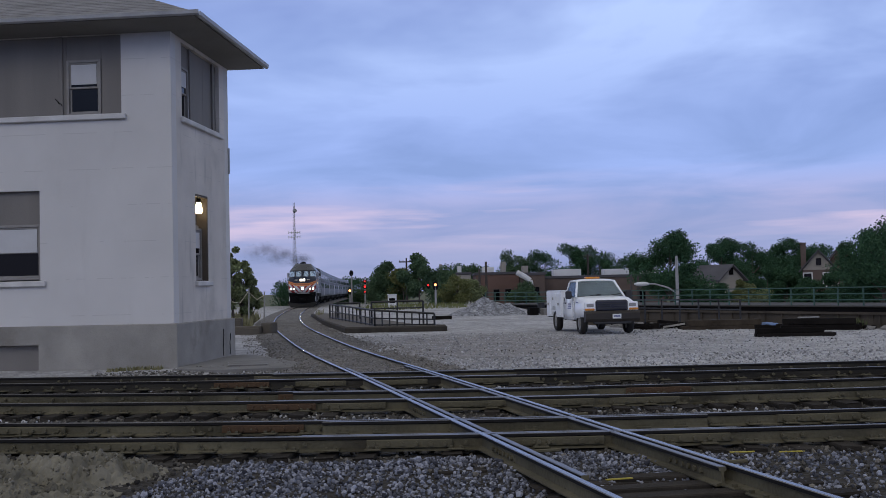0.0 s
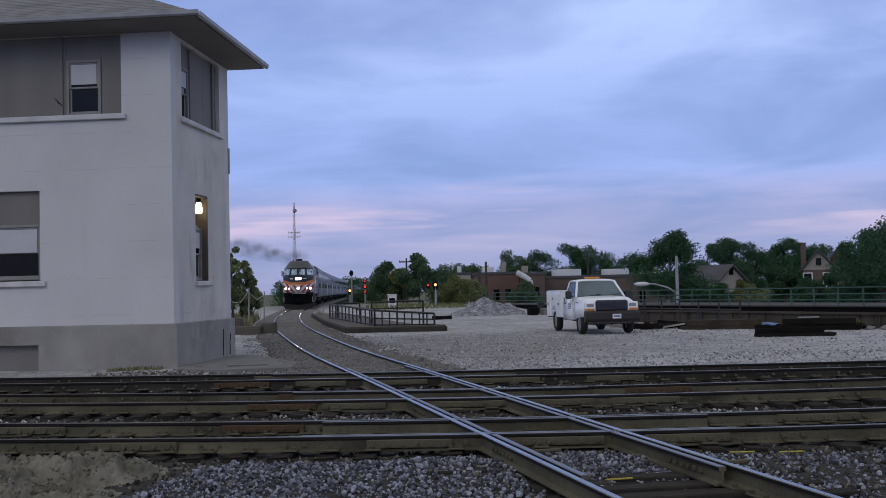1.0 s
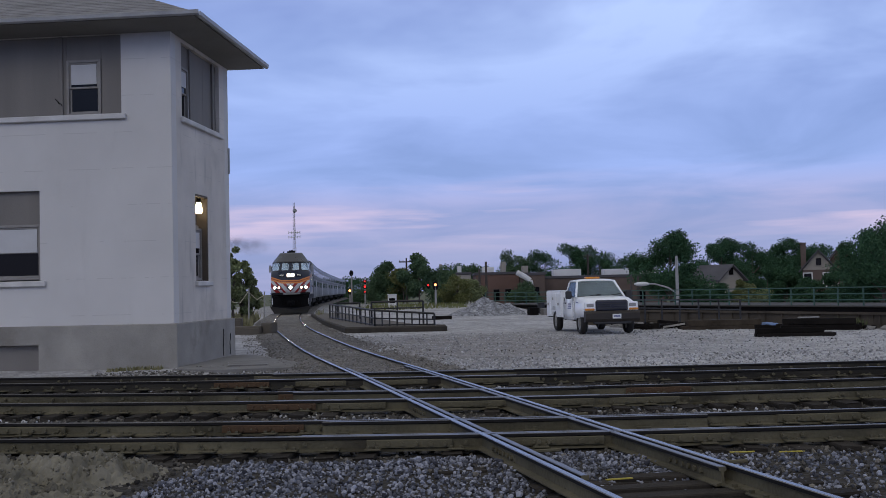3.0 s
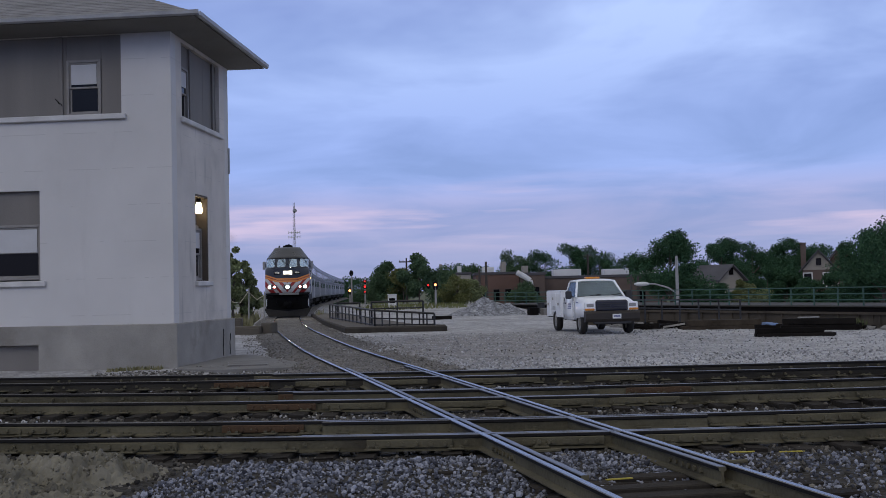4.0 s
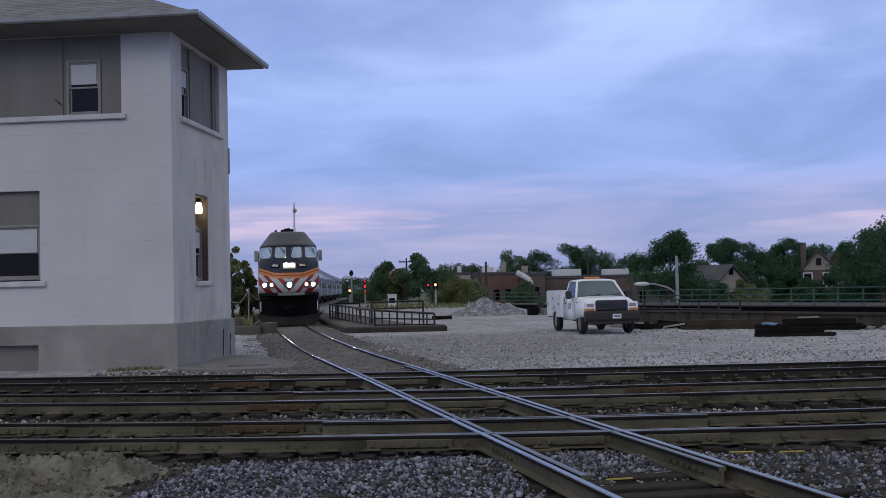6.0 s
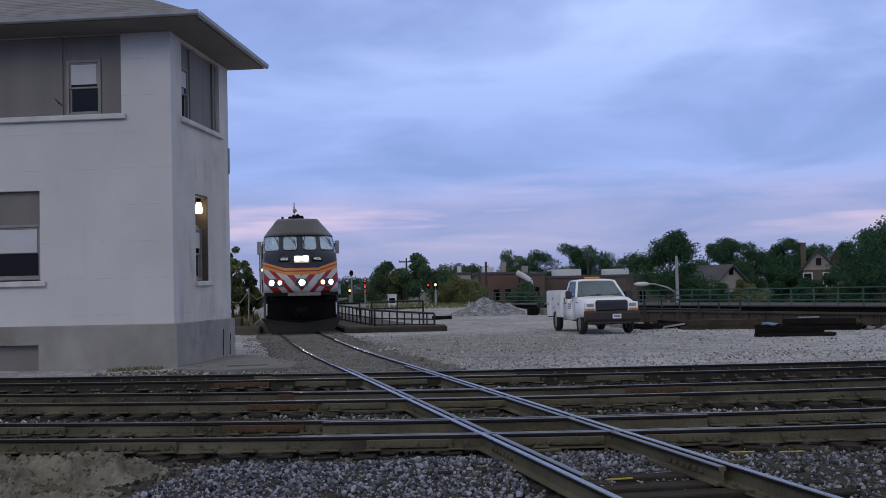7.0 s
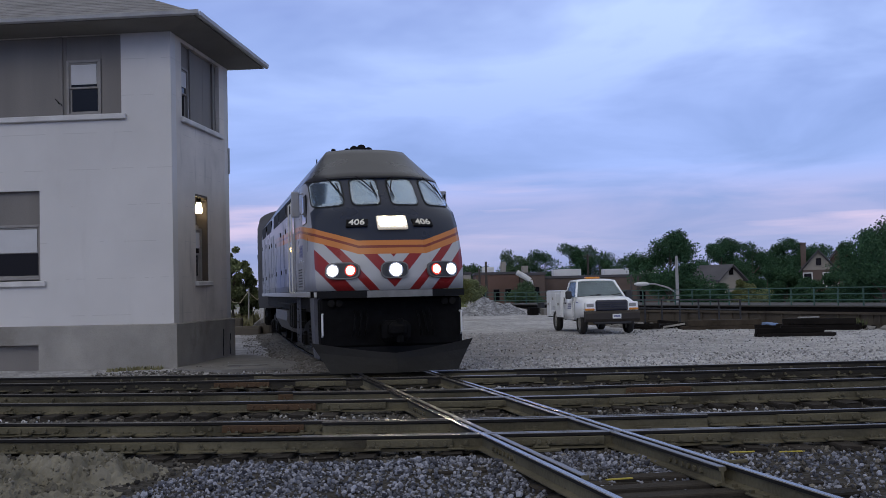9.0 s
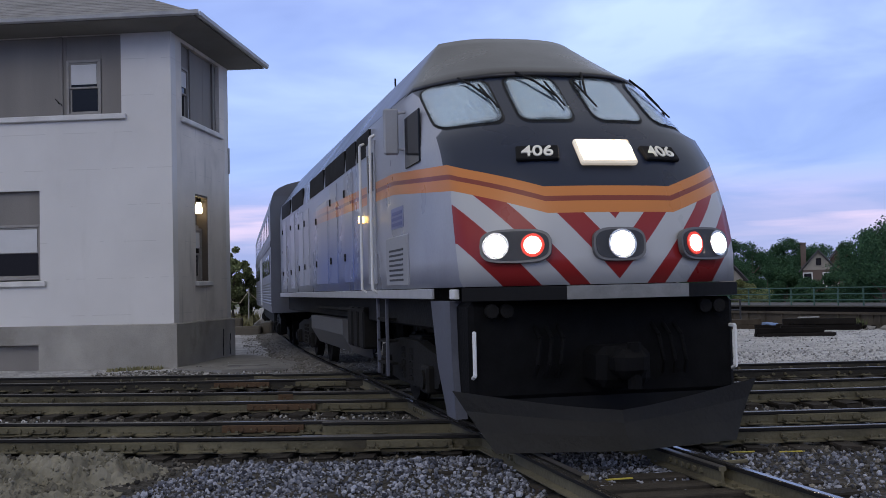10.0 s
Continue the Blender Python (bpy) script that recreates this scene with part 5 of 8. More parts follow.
    for x in (0.0, -3.6):
        for s in (-1, 1):
            if wheel is None:
                w = thing("wheel"); w.parent = t
                bm = B()
                prof = [(0.24, -0.11), (0.34, -0.125), (0.385, -0.09), (0.395, 0.0), (0.385, 0.09), (0.34, 0.125), (0.24, 0.11)]
                ring = [[bm.verts.new((r * math.cos(a), y, r * math.sin(a))) for r, y in prof] for a in [2 * math.pi * k / 28 for k in range(28)]]
                for i in range(28):
                    for j in range(len(prof)):
                        bm.faces.new((ring[i][j], ring[(i + 1) % 28][j], ring[(i + 1) % 28][(j + 1) % len(prof)], ring[i][(j + 1) % len(prof)]))
                part("tyre", bm, M["tyre"], w, "black tyre", True)
                bm = B(); cyl(bm, (0, -0.07, 0), (0, 0.09, 0), 0.245, n=24); cyl(bm, (0, 0.08, 0), (0, 0.12, 0), 0.10, n=12)
                for k in range(8):
                    a = k * math.pi / 4; cyl(bm, (0.16 * math.cos(a), 0.09, 0.16 * math.sin(a)), (0.16 * math.cos(a), 0.10, 0.16 * math.sin(a)), 0.03, n=6)
                part("rim", bm, M["rim"], w, "dusty steel rim")
                wheel = w
                w.matrix_basis = pose(x, s * 0.87, 0.395, 0, 0, 0 if s > 0 else 180)
            else:
                w = copy_thing(wheel, pose(x, s * 0.87, 0.395, 0, 0, 0 if s > 0 else 180))


build_truck()
# ---------------- yard: platform with railings, gravel pile, viaduct, timbers ----------------
M["railing_black"] = mat("black_railing_paint", (0.018, 0.018, 0.02), 0.55, 0.1, 0.3, 4, 30, 0.1)
M["railing_green"] = mat("grey_green_railing", (0.045, 0.10, 0.08), 0.6, 0.1, 0.25, 3, 30, 0.1)
# near-black for the shadow strip below the deck overhang
M["girder"] = mat("deck_shadow_black", (0.012, 0.010, 0.009), 0.8, 0.0, 0.4, 0.8, 20, 0.2, streak=True, spec=0.1)
M["underwall"] = mat("tan_concrete_wall", (0.17, 0.14, 0.105), 0.9, 0, 0.25, 0.6, 20, 0.3, stain=(0.13, 0.11, 0.085))
M["girder_tan"] = mat("rust_tan_girder", (0.075, 0.063, 0.049), 0.85, 0.0, 0.35, 0.8, 20, 0.2, streak=True, spec=0.15, stain=(0.05, 0.042, 0.034))
M["deck_edge"] = mat("deck_edge_concrete", (0.05, 0.047, 0.042), 0.9, 0, 0.2, 1.5, 30, 0.3)
M["abutment"] = mat("stained_concrete_wall", (0.10, 0.086, 0.068), 0.9, 0, 0.25, 0.6, 20, 0.3, stain=(0.10, 0.09, 0.075))
M["tarp"] = mat("blue_tarpaulin", (0.10, 0.17, 0.33), 0.5, 0, 0.2, 4, 30, 0.2)
M["sillwood"] = mat("pale_plank", (0.30, 0.29, 0.27), 0.85, 0, 0.2, 4, 30, 0.2)
M["dry_grass"] = mat("dry_grass", (0.14, 0.14, 0.06), 0.9, 0, 0.35, 2, 30, 0.2)


M["platform_edge"] = mat("platform_edge_timber", (0.055, 0.048, 0.04), 0.9, 0, 0.4, 2.0, 30, 0.4, spec=0.15)


def build_platform():
    p = thing("loading_platform", None, "low concrete platform edged with black pipe railings", "platform")
    outline = [(-4.05, 44.9), (-0.5, 44.55), (0.10, 44.9), (0.05, 45.8), (-1.4, 47.8), (-7.6, 77.0), (-9.2, 76.5), (-6.4, 58.0)]
    bm = B(); prism(bm, outline, "z", -0.3, 0.12)
    bmesh.ops.bevel(bm, geom=[e for e in bm.edges if abs(e.verts[0].co.z - 0.12) < 1e-4 and abs(e.verts[1].co.z - 0.12) < 1e-4], offset=0.03, segments=1, affect="EDGES")
    part("slab", bm, M["platform_edge"], p, "weathered grey-brown timber edging and base")
    bm = B(); prism(bm, [(-0.2 + (x + 2) * 0.97 - 1.8, 45.3 + (y - 45) * 0.97) for x, y in outline], "z", 0.121, 0.15)
    part("deck", bm, M["abutment"], p, "dusty grey deck")
    def railing(a, b, za, zb, n, rails=(1.0, 0.55), r=0.030, post=0.042, close=True):
        """Pipe railing from a to b, whose top height runs from za to zb."""
        a, b = Vector(a), Vector(b)
        for k, f in enumerate(rails):
            bm = B(); cyl(bm, (*a, 0.12 + (za - 0.12) * f), (*b, 0.12 + (zb - 0.12) * f), post if k == 0 else r, n=8); part("handrail", bm, M["railing_black"], p)
        for i in range(n + 1):
            q = a.lerp(b, i / n); z = za + (zb - za) * i / n
            bm = B(); cyl(bm, (*q, 0.05), (*q, z), post if i in (0, n) else r, n=8); part("post", bm, M["railing_black"], p)
    railing((-2.88, 45.7), (-0.42, 45.5), 0.80, 0.62, 8, (1.0, 0.52, 0.12))
    railing((-6.3, 61.0), (-2.88, 45.7), 0.92, 0.80, 12, (1.0, 0.52, 0.12))
    railing((-3.1, 47.2), (-0.9, 47.0), 1.13, 1.14, 2, (1.0, 0.72))
    railing((-5.75, 59.5), (-4.5, 59.0), 0.98, 0.98, 1, (1.0,))
    return p


build_platform()


def build_pile():
    bm = B()
    cx, cy = 3.0, 69.5
    n = 120
    def h(x, y):
        v = 0.0
        for px, py, r, hh in ((2.5, 69.5, 1.9, 1.25), (3.9, 69.0, 1.35, 0.85), (1.2, 69.5, 1.2, 0.5)):
            d = math.hypot(x - px, (y - py)) / r
            v = max(v, hh * max(0, 1 - d) ** 0.9)
        v += 0.10 * noise.noise(Vector((x * 2, y * 2, 9))) * min(1, v * 3) + (0.09 * noise.noise(Vector((x * 6, y * 6, 4))) + 0.07 * noise.noise(Vector((x * 15, y * 15, 2)))) * min(1, v * 3)
        return v
    xs, ys = np.linspace(-0.2, 5.6, n), np.linspace(67.0, 72.0, n)
    g = [[bm.verts.new((x, y, -0.16 + h(x, y))) for x in xs] for y in ys]
    for j in range(n - 1):
        for i in range(n - 1):
            bm.faces.new((g[j][i], g[j][i + 1], g[j + 1][i + 1], g[j + 1][i]))
    tagged(part("gravel_pile", bm, M["stone"], None, "", False), "heap of grey crushed stone on the yard", "gravel pile")


build_pile()


def build_viaduct():
    a, b = Vector((4.0, 101.2)), Vector((37.0, 32.8))
    d = (b - a).normalized(); length = (b - a).length
    ang = math.degrees(math.atan2(d.y, d.x))
    v = thing("viaduct", pose(a.x, a.y, 0, 0, 0, ang), "low railway viaduct with dark girders and green railings", "bridge")
    # near side is local -y
    bm = B(); box(bm, 0, length, -0.35, 6.0, 0.07, 0.16, 0.02); part("deck", bm, M["deck_edge"], v, "thin concrete deck edge")
    # set-back black box in place of the open shadow below the overhang
    bm = B(); box(bm, 0, length, -0.08, 5.9, -0.20, 0.068); part("deck_shadow", bm, M["girder"], v, "black box standing for the shadow under the deck")
    k = 0.0
    while k < length:
        e = min(k + 9.0, length)
        bm = B()
        box(bm, k, e - 0.04, -0.12, 0.0, -0.95, -0.341, 0.0)
        box(bm, k, e - 0.04, -0.30, 0.05, -0.34, -0.202, 0.006); box(bm, k, e - 0.04, -0.26, 0.05, -1.02, -0.951, 0.006)
        x = k + 0.5
        while x < e - 0.3:
            box(bm, x - 0.02, x + 0.02, -0.24, -0.12, -0.95, -0.341); x += 1.5
        part("girder", bm, M["girder_tan"], v, "rust-tan riveted plate girder")
        k += 9.0
    bm = B(); box(bm, 0, length, 0.12, 0.8, -2.3, -0.205, 0.0); part("abutment_wall", bm, M["underwall"], v, "stained concrete wall under the girders")
    k = 3.0
    while k < length:
        bm = B(); box(bm, k - 0.25, k + 0.25, 0.001, 0.118, -2.3, -1.03, 0.02); part("pier", bm, M["underwall"], v); k += 6.0
    posts = int(length / 1.85)
    for i in range(posts + 1):
        x = i * length / posts
        bm = B(); box(bm, x - 0.035, x + 0.035, -0.30, -0.23, 0.14, 1.20, 0.008); part("railing_post", bm, M["railing_green"], v)
    for z in (1.18, 0.82, 0.48):
        bm = B(); box(bm, 0, length, -0.29, -0.24, z - 0.03, z + 0.03, 0.006); part("railing_rail", bm, M["railing_green"], v)
    return v


build_viaduct()


def build_fence():
    a, b = Vector((11.0, 72.0)), Vector((15.6, 58.5))
    f = thing("steel_fence", None, "short dark steel post fence before the viaduct", "fence")
    d = b - a
    for i in range(8):
        q = a + d * (i / 7)
        bm = B(); cyl(bm, (q.x, q.y, ground_z(q.x, q.y) - 0.1), (q.x, q.y, 0.72), 0.05, n=8); part("post", bm, M["railing_black"], f)
    for z in (0.68, 0.15):
        bm = B(); cyl(bm, (a.x, a.y, z), (b.x, b.y, z), 0.035, n=8); part("rail", bm, M["railing_black"], f)


build_fence()


def timber(x, y, z, ln, w, h, ang, label="weathered dark railway timber", mt="timber", tilt=0):
    bm = B(); box(bm, -ln / 2, ln / 2, -w / 2, w / 2, 0, h, 0.015)
    rnd = random.Random(int(x * 100 + y * 10))
    for v in bm.verts:
        v.co += Vector((rnd.uniform(-0.02, 0.02), rnd.uniform(-0.008, 0.008), rnd.uniform(-0.008, 0.008)))
    ob = tagged(part("timber", bm, M[mt], None), label, "timber", "timbers piled at the yard edge")
    ob.matrix_world = pose(x, y, z, 0, tilt, ang)
    return ob


M["timber_brown"] = mat("brown_weathered_timber", (0.045, 0.036, 0.027), 0.9, 0, 0.5, 3, 30, 0.4, spec=0.1, random_piece=0.3)
# stacks of old ties along the edge of the yard
for k in range(2):
    z = -0.17 + k * 0.22
    for j in range(2):
        timber(10.05 + 0.1 * k, 40.3 + 0.27 * j, z, 2.8 - 0.2 * k, 0.25, 0.215, -6 + k * 2, "weathered brown railway timber", "timber_brown")
for k in range(2):
    timber(10.58, 33.4 + 0.3 * k, -0.14, 2.3, 0.26, 0.18, -5, "oil-black railway timber on the gravel", "timber")
timber(10.40, 33.5, 0.042, 2.0, 0.26, 0.16, -3, "oil-black railway timber on the gravel", "timber")
for k in range(3):
    timber(12.9 + 0.2 * k, 38.2 + 0.28 * k, -0.13, 2.6, 0.25, 0.21, -8 + 3 * k, "oil-black railway timber on the gravel", "timber")
timber(12.9, 38.3, 0.09, 2.4, 0.25, 0.21, -12, "oil-black railway timber on the gravel", "timber")
timber(12.6, 38.4, 0.31, 0.8, 0.12, 0.05, 16, "pale weathered plank on the timbers", "sillwood")
for x, y, ln, a in ((7.9, 43.2, 1.8, -20), (8.3, 42.4, 1.5, 12), (8.7, 43.0, 1.4, -35), (7.5, 45.0, 1.6, 5)):
    timber(x, y, -0.17, ln, 0.25, 0.24, a)
timber(8.6, 41.8, 0.0, 0.9, 0.10, 0.07, -6, "pale weathered plank on the timbers", "sillwood", -8)


def build_clutter():
    # rough slabs behind the truck
    rnd = random.Random(11)
    for k in range(9):
        x, y = rnd.uniform(6.9, 8.5), rnd.uniform(43.5, 46)
        bm = B(); bmesh.ops.create_icosphere(bm, subdivisions=2, radius=0.3)
        for v in bm.verts:
            v.co *= 0.75 + 0.5 * noise.noise(v.co * 3 + Vector((k, 0, 0)))
            v.co.z *= 0.6
        ob = tagged(part("rubble_stone", bm, M["concrete"], None), "lump of grey broken concrete on the yard", "rubble", "rubble behind the truck")
        ob.matrix_world = pose(x, y, ground_z(x, y) + 0.06, 0, 0, rnd.uniform(0, 360))
    # blue tarpaulin bundle
    bm = B(); bmesh.ops.create_icosphere(bm, subdivisions=3, radius=0.3)
    for v in bm.verts:
        v.co.z = max(-0.12, v.co.z * 0.5); v.co.x *= 1.4
        v.co += v.normal * 0.05 * noise.noise(v.co * 6)
    ob = tagged(part("tarpaulin_bundle", bm, M["tarp"], None), "crumpled blue tarpaulin bundle beside the timbers", "tarpaulin")
    ob.matrix_world = pose(11.85, 40.6, -0.02, 0, 0, 12)
    # small crates and barrels by the service truck's tail
    for x, y, w, h, mt in ((5.35, 67.0, 0.55, 0.5, "timber"), (6.2, 67.2, 0.6, 0.45, "concrete"), (6.9, 67.5, 0.5, 0.5, "timber")):
        bm = B(); box(bm, -w / 2, w / 2, -w / 2, w / 2, 0, h, 0.02)
        for z in (0.06, h / 2, h - 0.06):
            box(bm, -w / 2 - 0.015, w / 2 + 0.015, -w / 2 - 0.015, w / 2 + 0.015, z - 0.03, z + 0.03, 0.004)
        ob = tagged(part("wooden_crate", bm, M[mt], None), "weathered crate standing on the gravel yard", "crate", "crates on the yard"); ob.matrix_world = pose(x, y, -0.13, 0, 0, 15)
    # concrete blocks beside the tower
    for x, y, w, d, h, a in ((-8.35, 46.0, 1.5, 0.5, 0.42, -3), (-7.35, 46.5, 0.45, 0.9, 0.55, -8), (-8.9, 47.2, 0.6, 0.6, 0.75, 5)):
        bm = B(); box(bm, -w / 2, w / 2, -d / 2, d / 2, 0, h, 0.04)
        box(bm, -w / 2 + 0.06, w / 2 - 0.06, -d / 2 - 0.02, d / 2 + 0.02, 0.06, h - 0.08, 0.02)
        ob = tagged(part("concrete_block", bm, M["abutment"], None), "stained grey concrete block beside the tower", "block", "blocks beside the tower"); ob.matrix_world = pose(x, y, -0.16, 0, 0, a)
    # small dark drums and posts beyond the platform
    for x, y in ((6.15, 70.5),):
        bm = B(); cyl(bm, (0, 0, 0), (0, 0, 0.75), 0.22, n=14)
        for z in (0.05, 0.37, 0.7):
            cyl(bm, (0, 0, z), (0, 0, z + 0.04), 0.24, n=14)
        ob = tagged(part("steel_drum", bm, M["railing_black"], None), "black steel drum on the gravel", "drum"); ob.matrix_world = pose(x, y, -0.14)
    timber(-0.15, 62.0, -0.13, 1.1, 0.3, 0.25, -3, "oil-black railway timber on the gravel", "timber")


build_clutter()


def build_jumble():
    """Old ties and scrap thrown down along the edge of the yard."""
    rnd = random.Random(23)
    for x0, x1, y0, y1, n in ((7.4, 9.0, 41.5, 43.8, 12), (8.9, 11.6, 40.9, 41.8, 8), (11.6, 14.6, 38.6, 39.8, 9), (15.0, 17.5, 37.0, 38.5, 7)):
        for k in range(n):
            x, y = rnd.uniform(x0, x1), rnd.uniform(y0, y1)
            timber(x, y, ground_z(x, y) + rnd.uniform(-0.04, 0.10), rnd.uniform(0.5, 1.7), rnd.uniform(0.10, 0.24), rnd.uniform(0.08, 0.2), rnd.uniform(-40, 40), "splintered black timber thrown on the scrap heap", tilt=rnd.uniform(-7, 7))
    for k in range(26):
        x = rnd.uniform(7.6, 17.0); y = 42.6 - (x - 7.6) * 0.58 + rnd.uniform(-0.9, 0.5)
        bm = B(); bmesh.ops.create_icosphere(bm, subdivisions=2, radius=rnd.uniform(0.10, 0.22))
        for v in bm.verts:
            v.co *= 0.75 + 0.6 * noise.noise(v.co * 5 + Vector((k, 3, 0)))
            v.co.z *= 0.65
        pale = rnd.random() < 0.3
        ob = tagged(part("scrap_lump", bm, M["concrete"] if pale else M["timber"], None), "pale broken lump among the timbers" if pale else "sooty lump of scrap among the timbers", "rubble", "scrap along the yard edge")
        ob.matrix_world = pose(x, y, ground_z(x, y) + 0.05, 0, 0, rnd.uniform(0, 360))


build_jumble()
# ---------------- trees, houses, masts and signals in the distance ----------------


def leaf_material(name, dark, light):
    m = bpy.data.materials.new(name); m.use_nodes = True
    nt = m.node_tree; N, L = nt.nodes.new, nt.links.new
    b = nt.nodes["Principled BSDF"]
    g = N("ShaderNodeNewGeometry"); r = N("ShaderNodeMix"); r.data_type = "RGBA"
    r.inputs[6].default_value, r.inputs[7].default_value = (*dark, 1), (*light, 1)
    L(g.outputs["Random Per Island"], r.inputs[0])
    tc = N("ShaderNodeTexCoord"); n = N("ShaderNodeTexNoise"); n.inputs["Scale"].default_value = 0.7; n.inputs["Detail"].default_value = 3
    L(tc.outputs["Object"], n.inputs["Vector"])
    hs = N("ShaderNodeHueSaturation"); mr = N("ShaderNodeMapRange"); mr.inputs[3].default_value = 0.6; mr.inputs[4].default_value = 1.4
    L(n.outputs[0], mr.inputs[0]); L(mr.outputs[0], hs.inputs["Value"]); L(r.outputs[2], hs.inputs["Color"])
    L(hs.outputs[0], b.inputs["Base Color"]); b.inputs["Roughness"].default_value = 0.7
    b.inputs["Specular IOR Level"].default_value = 0.2
    return m


M["leaf"] = leaf_material("dark_foliage", (0.024, 0.066, 0.036), (0.066, 0.140, 0.068))
M["leaf_yellow"] = leaf_material("yellowing_foliage", (0.10, 0.12, 0.045), (0.20, 0.205, 0.08))
M["dry_grass_leaf"] = leaf_material("dry_grass_blades", (0.13, 0.125, 0.06), (0.27, 0.25, 0.14))
# leaf green lightened to stand for haze over the middle trees
M["leaf_hazy"] = leaf_material("haze_lightened_foliage", (0.045, 0.085, 0.048), (0.11, 0.175, 0.09))
M["weed_leaf"] = leaf_material("weed_foliage", (0.06, 0.075, 0.03), (0.13, 0.15, 0.06))
M["leaf_bush"] = leaf_material("bush_foliage", (0.11, 0.135, 0.065), (0.28, 0.32, 0.16))


def tree(height, width, seed, leaf, leaf_size, count, trunk_share=0.25, label="dark green broadleaf tree", open_crown=0.5, name="tree"):
    """Tapered trunk, limbs and a crown of leaf clumps grouped round the limb ends."""
    rg = np.random.RandomState(seed)
    t = thing(name, None, label, "tree" if name == "tree" else "bush")
    bm = B()
    h0 = height * trunk_share
    count, leaf_size = int(count * 5.6), leaf_size * 0.46
    r0 = max(0.05, height * 0.022)
    top = Vector((rg.uniform(-0.04, 0.04) * height, rg.uniform(-0.04, 0.04) * height, height * 0.8))
    base = Vector((0, 0, -0.3)); fork = Vector((top.x * 0.3, top.y * 0.3, h0))
    cyl(bm, base, fork, r0, r0 * 0.75, 8); cyl(bm, fork, top, r0 * 0.75, r0 * 0.15, 7)
    blobs = []
    nl = 9 + rg.randint(4)
    for k in range(nl):
        a = 2 * math.pi * (k + rg.rand() * 0.7) / nl
        z0 = h0 + (height * 0.75 - h0) * rg.uniform(0.0, 0.7)
        st = fork.lerp(top, (z0 - h0) / max(0.1, top.z - h0))
        spread = width / 2 * rg.uniform(0.55, 0.95) * (1.0 - 0.5 * abs((z0 - h0) / (height - h0) - 0.3))
        en = Vector((st.x + math.cos(a) * spread, st.y + math.sin(a) * spread, min(height * 0.93, z0 + height * rg.uniform(0.08, 0.28))))
        mid = st.lerp(en, 0.5) + Vector((0, 0, 0.04 * height))
        cyl(bm, st, mid, r0 * 0.4, r0 * 0.25, 6); cyl(bm, mid, en, r0 * 0.25, r0 * 0.06, 5)
        blobs.append((en, width * rg.uniform(0.17, 0.26))); blobs.append((mid.lerp(en, 0.4), width * rg.uniform(0.12, 0.18)))
    for k in range(5):
        blobs.append((Vector((rg.uniform(-0.22, 0.22) * width + top.x, rg.uniform(-0.22, 0.22) * width + top.y, height * rg.uniform(0.74, 0.93))), width * rg.uniform(0.13, 0.20)))
    part("trunk", bm, M["bark"], t, "dark trunk and limbs")
    c = np.array([list(b[0]) for b in blobs]); r = np.array([b[1] for b in blobs])
    idx = rg.randint(0, len(blobs), count)
    dirs = rg.normal(size=(count, 3)); dirs /= np.linalg.norm(dirs, axis=1, keepdims=True)
    rad = r[idx] * (rg.rand(count) ** (0.45 * open_crown + 0.15)) * rg.uniform(0.75, 1.18, count)
    p = c[idx] + dirs * rad[:, None] * np.array([1, 1, 0.8])
    p[:, 2] = np.maximum(p[:, 2], height * (0.05 if name == "tree" else 0.22))
    # each clump: two crossed leaf blades
    V = np.empty((count * 6, 3)); 
    s = leaf_size * rg.uniform(0.55, 1.3, count)[:, None]
    for k in range(2):
        u = rg.normal(size=(count, 3)); u /= np.linalg.norm(u, axis=1, keepdims=True)
        w = rg.normal(size=(count, 3)); w -= u * (u * w).sum(1, keepdims=True); w /= np.linalg.norm(w, axis=1, keepdims=True)
        V[k * 3::6] = p - u * s * 0.5 - w * s * 0.2
        V[k * 3 + 1::6] = p + u * s * 0.6
        V[k * 3 + 2::6] = p + w * s * 0.5 - u * s * 0.15
    F = np.arange(count * 6).reshape(-1, 3)
    me = bpy.data.meshes.new("crown"); me.from_pydata(V.tolist(), [], F.tolist()); me.materials.append(leaf)
    cr = new("crown", me); cr.parent = t; tagged(cr, "uneven leafy crown", kind="stuff")
    return t


def place(t, x, y, z=None, turn=0):
    t.matrix_world = pose(x, y, (ground_z(x, y) if z is None else z), 0, 0, turn)
    return t


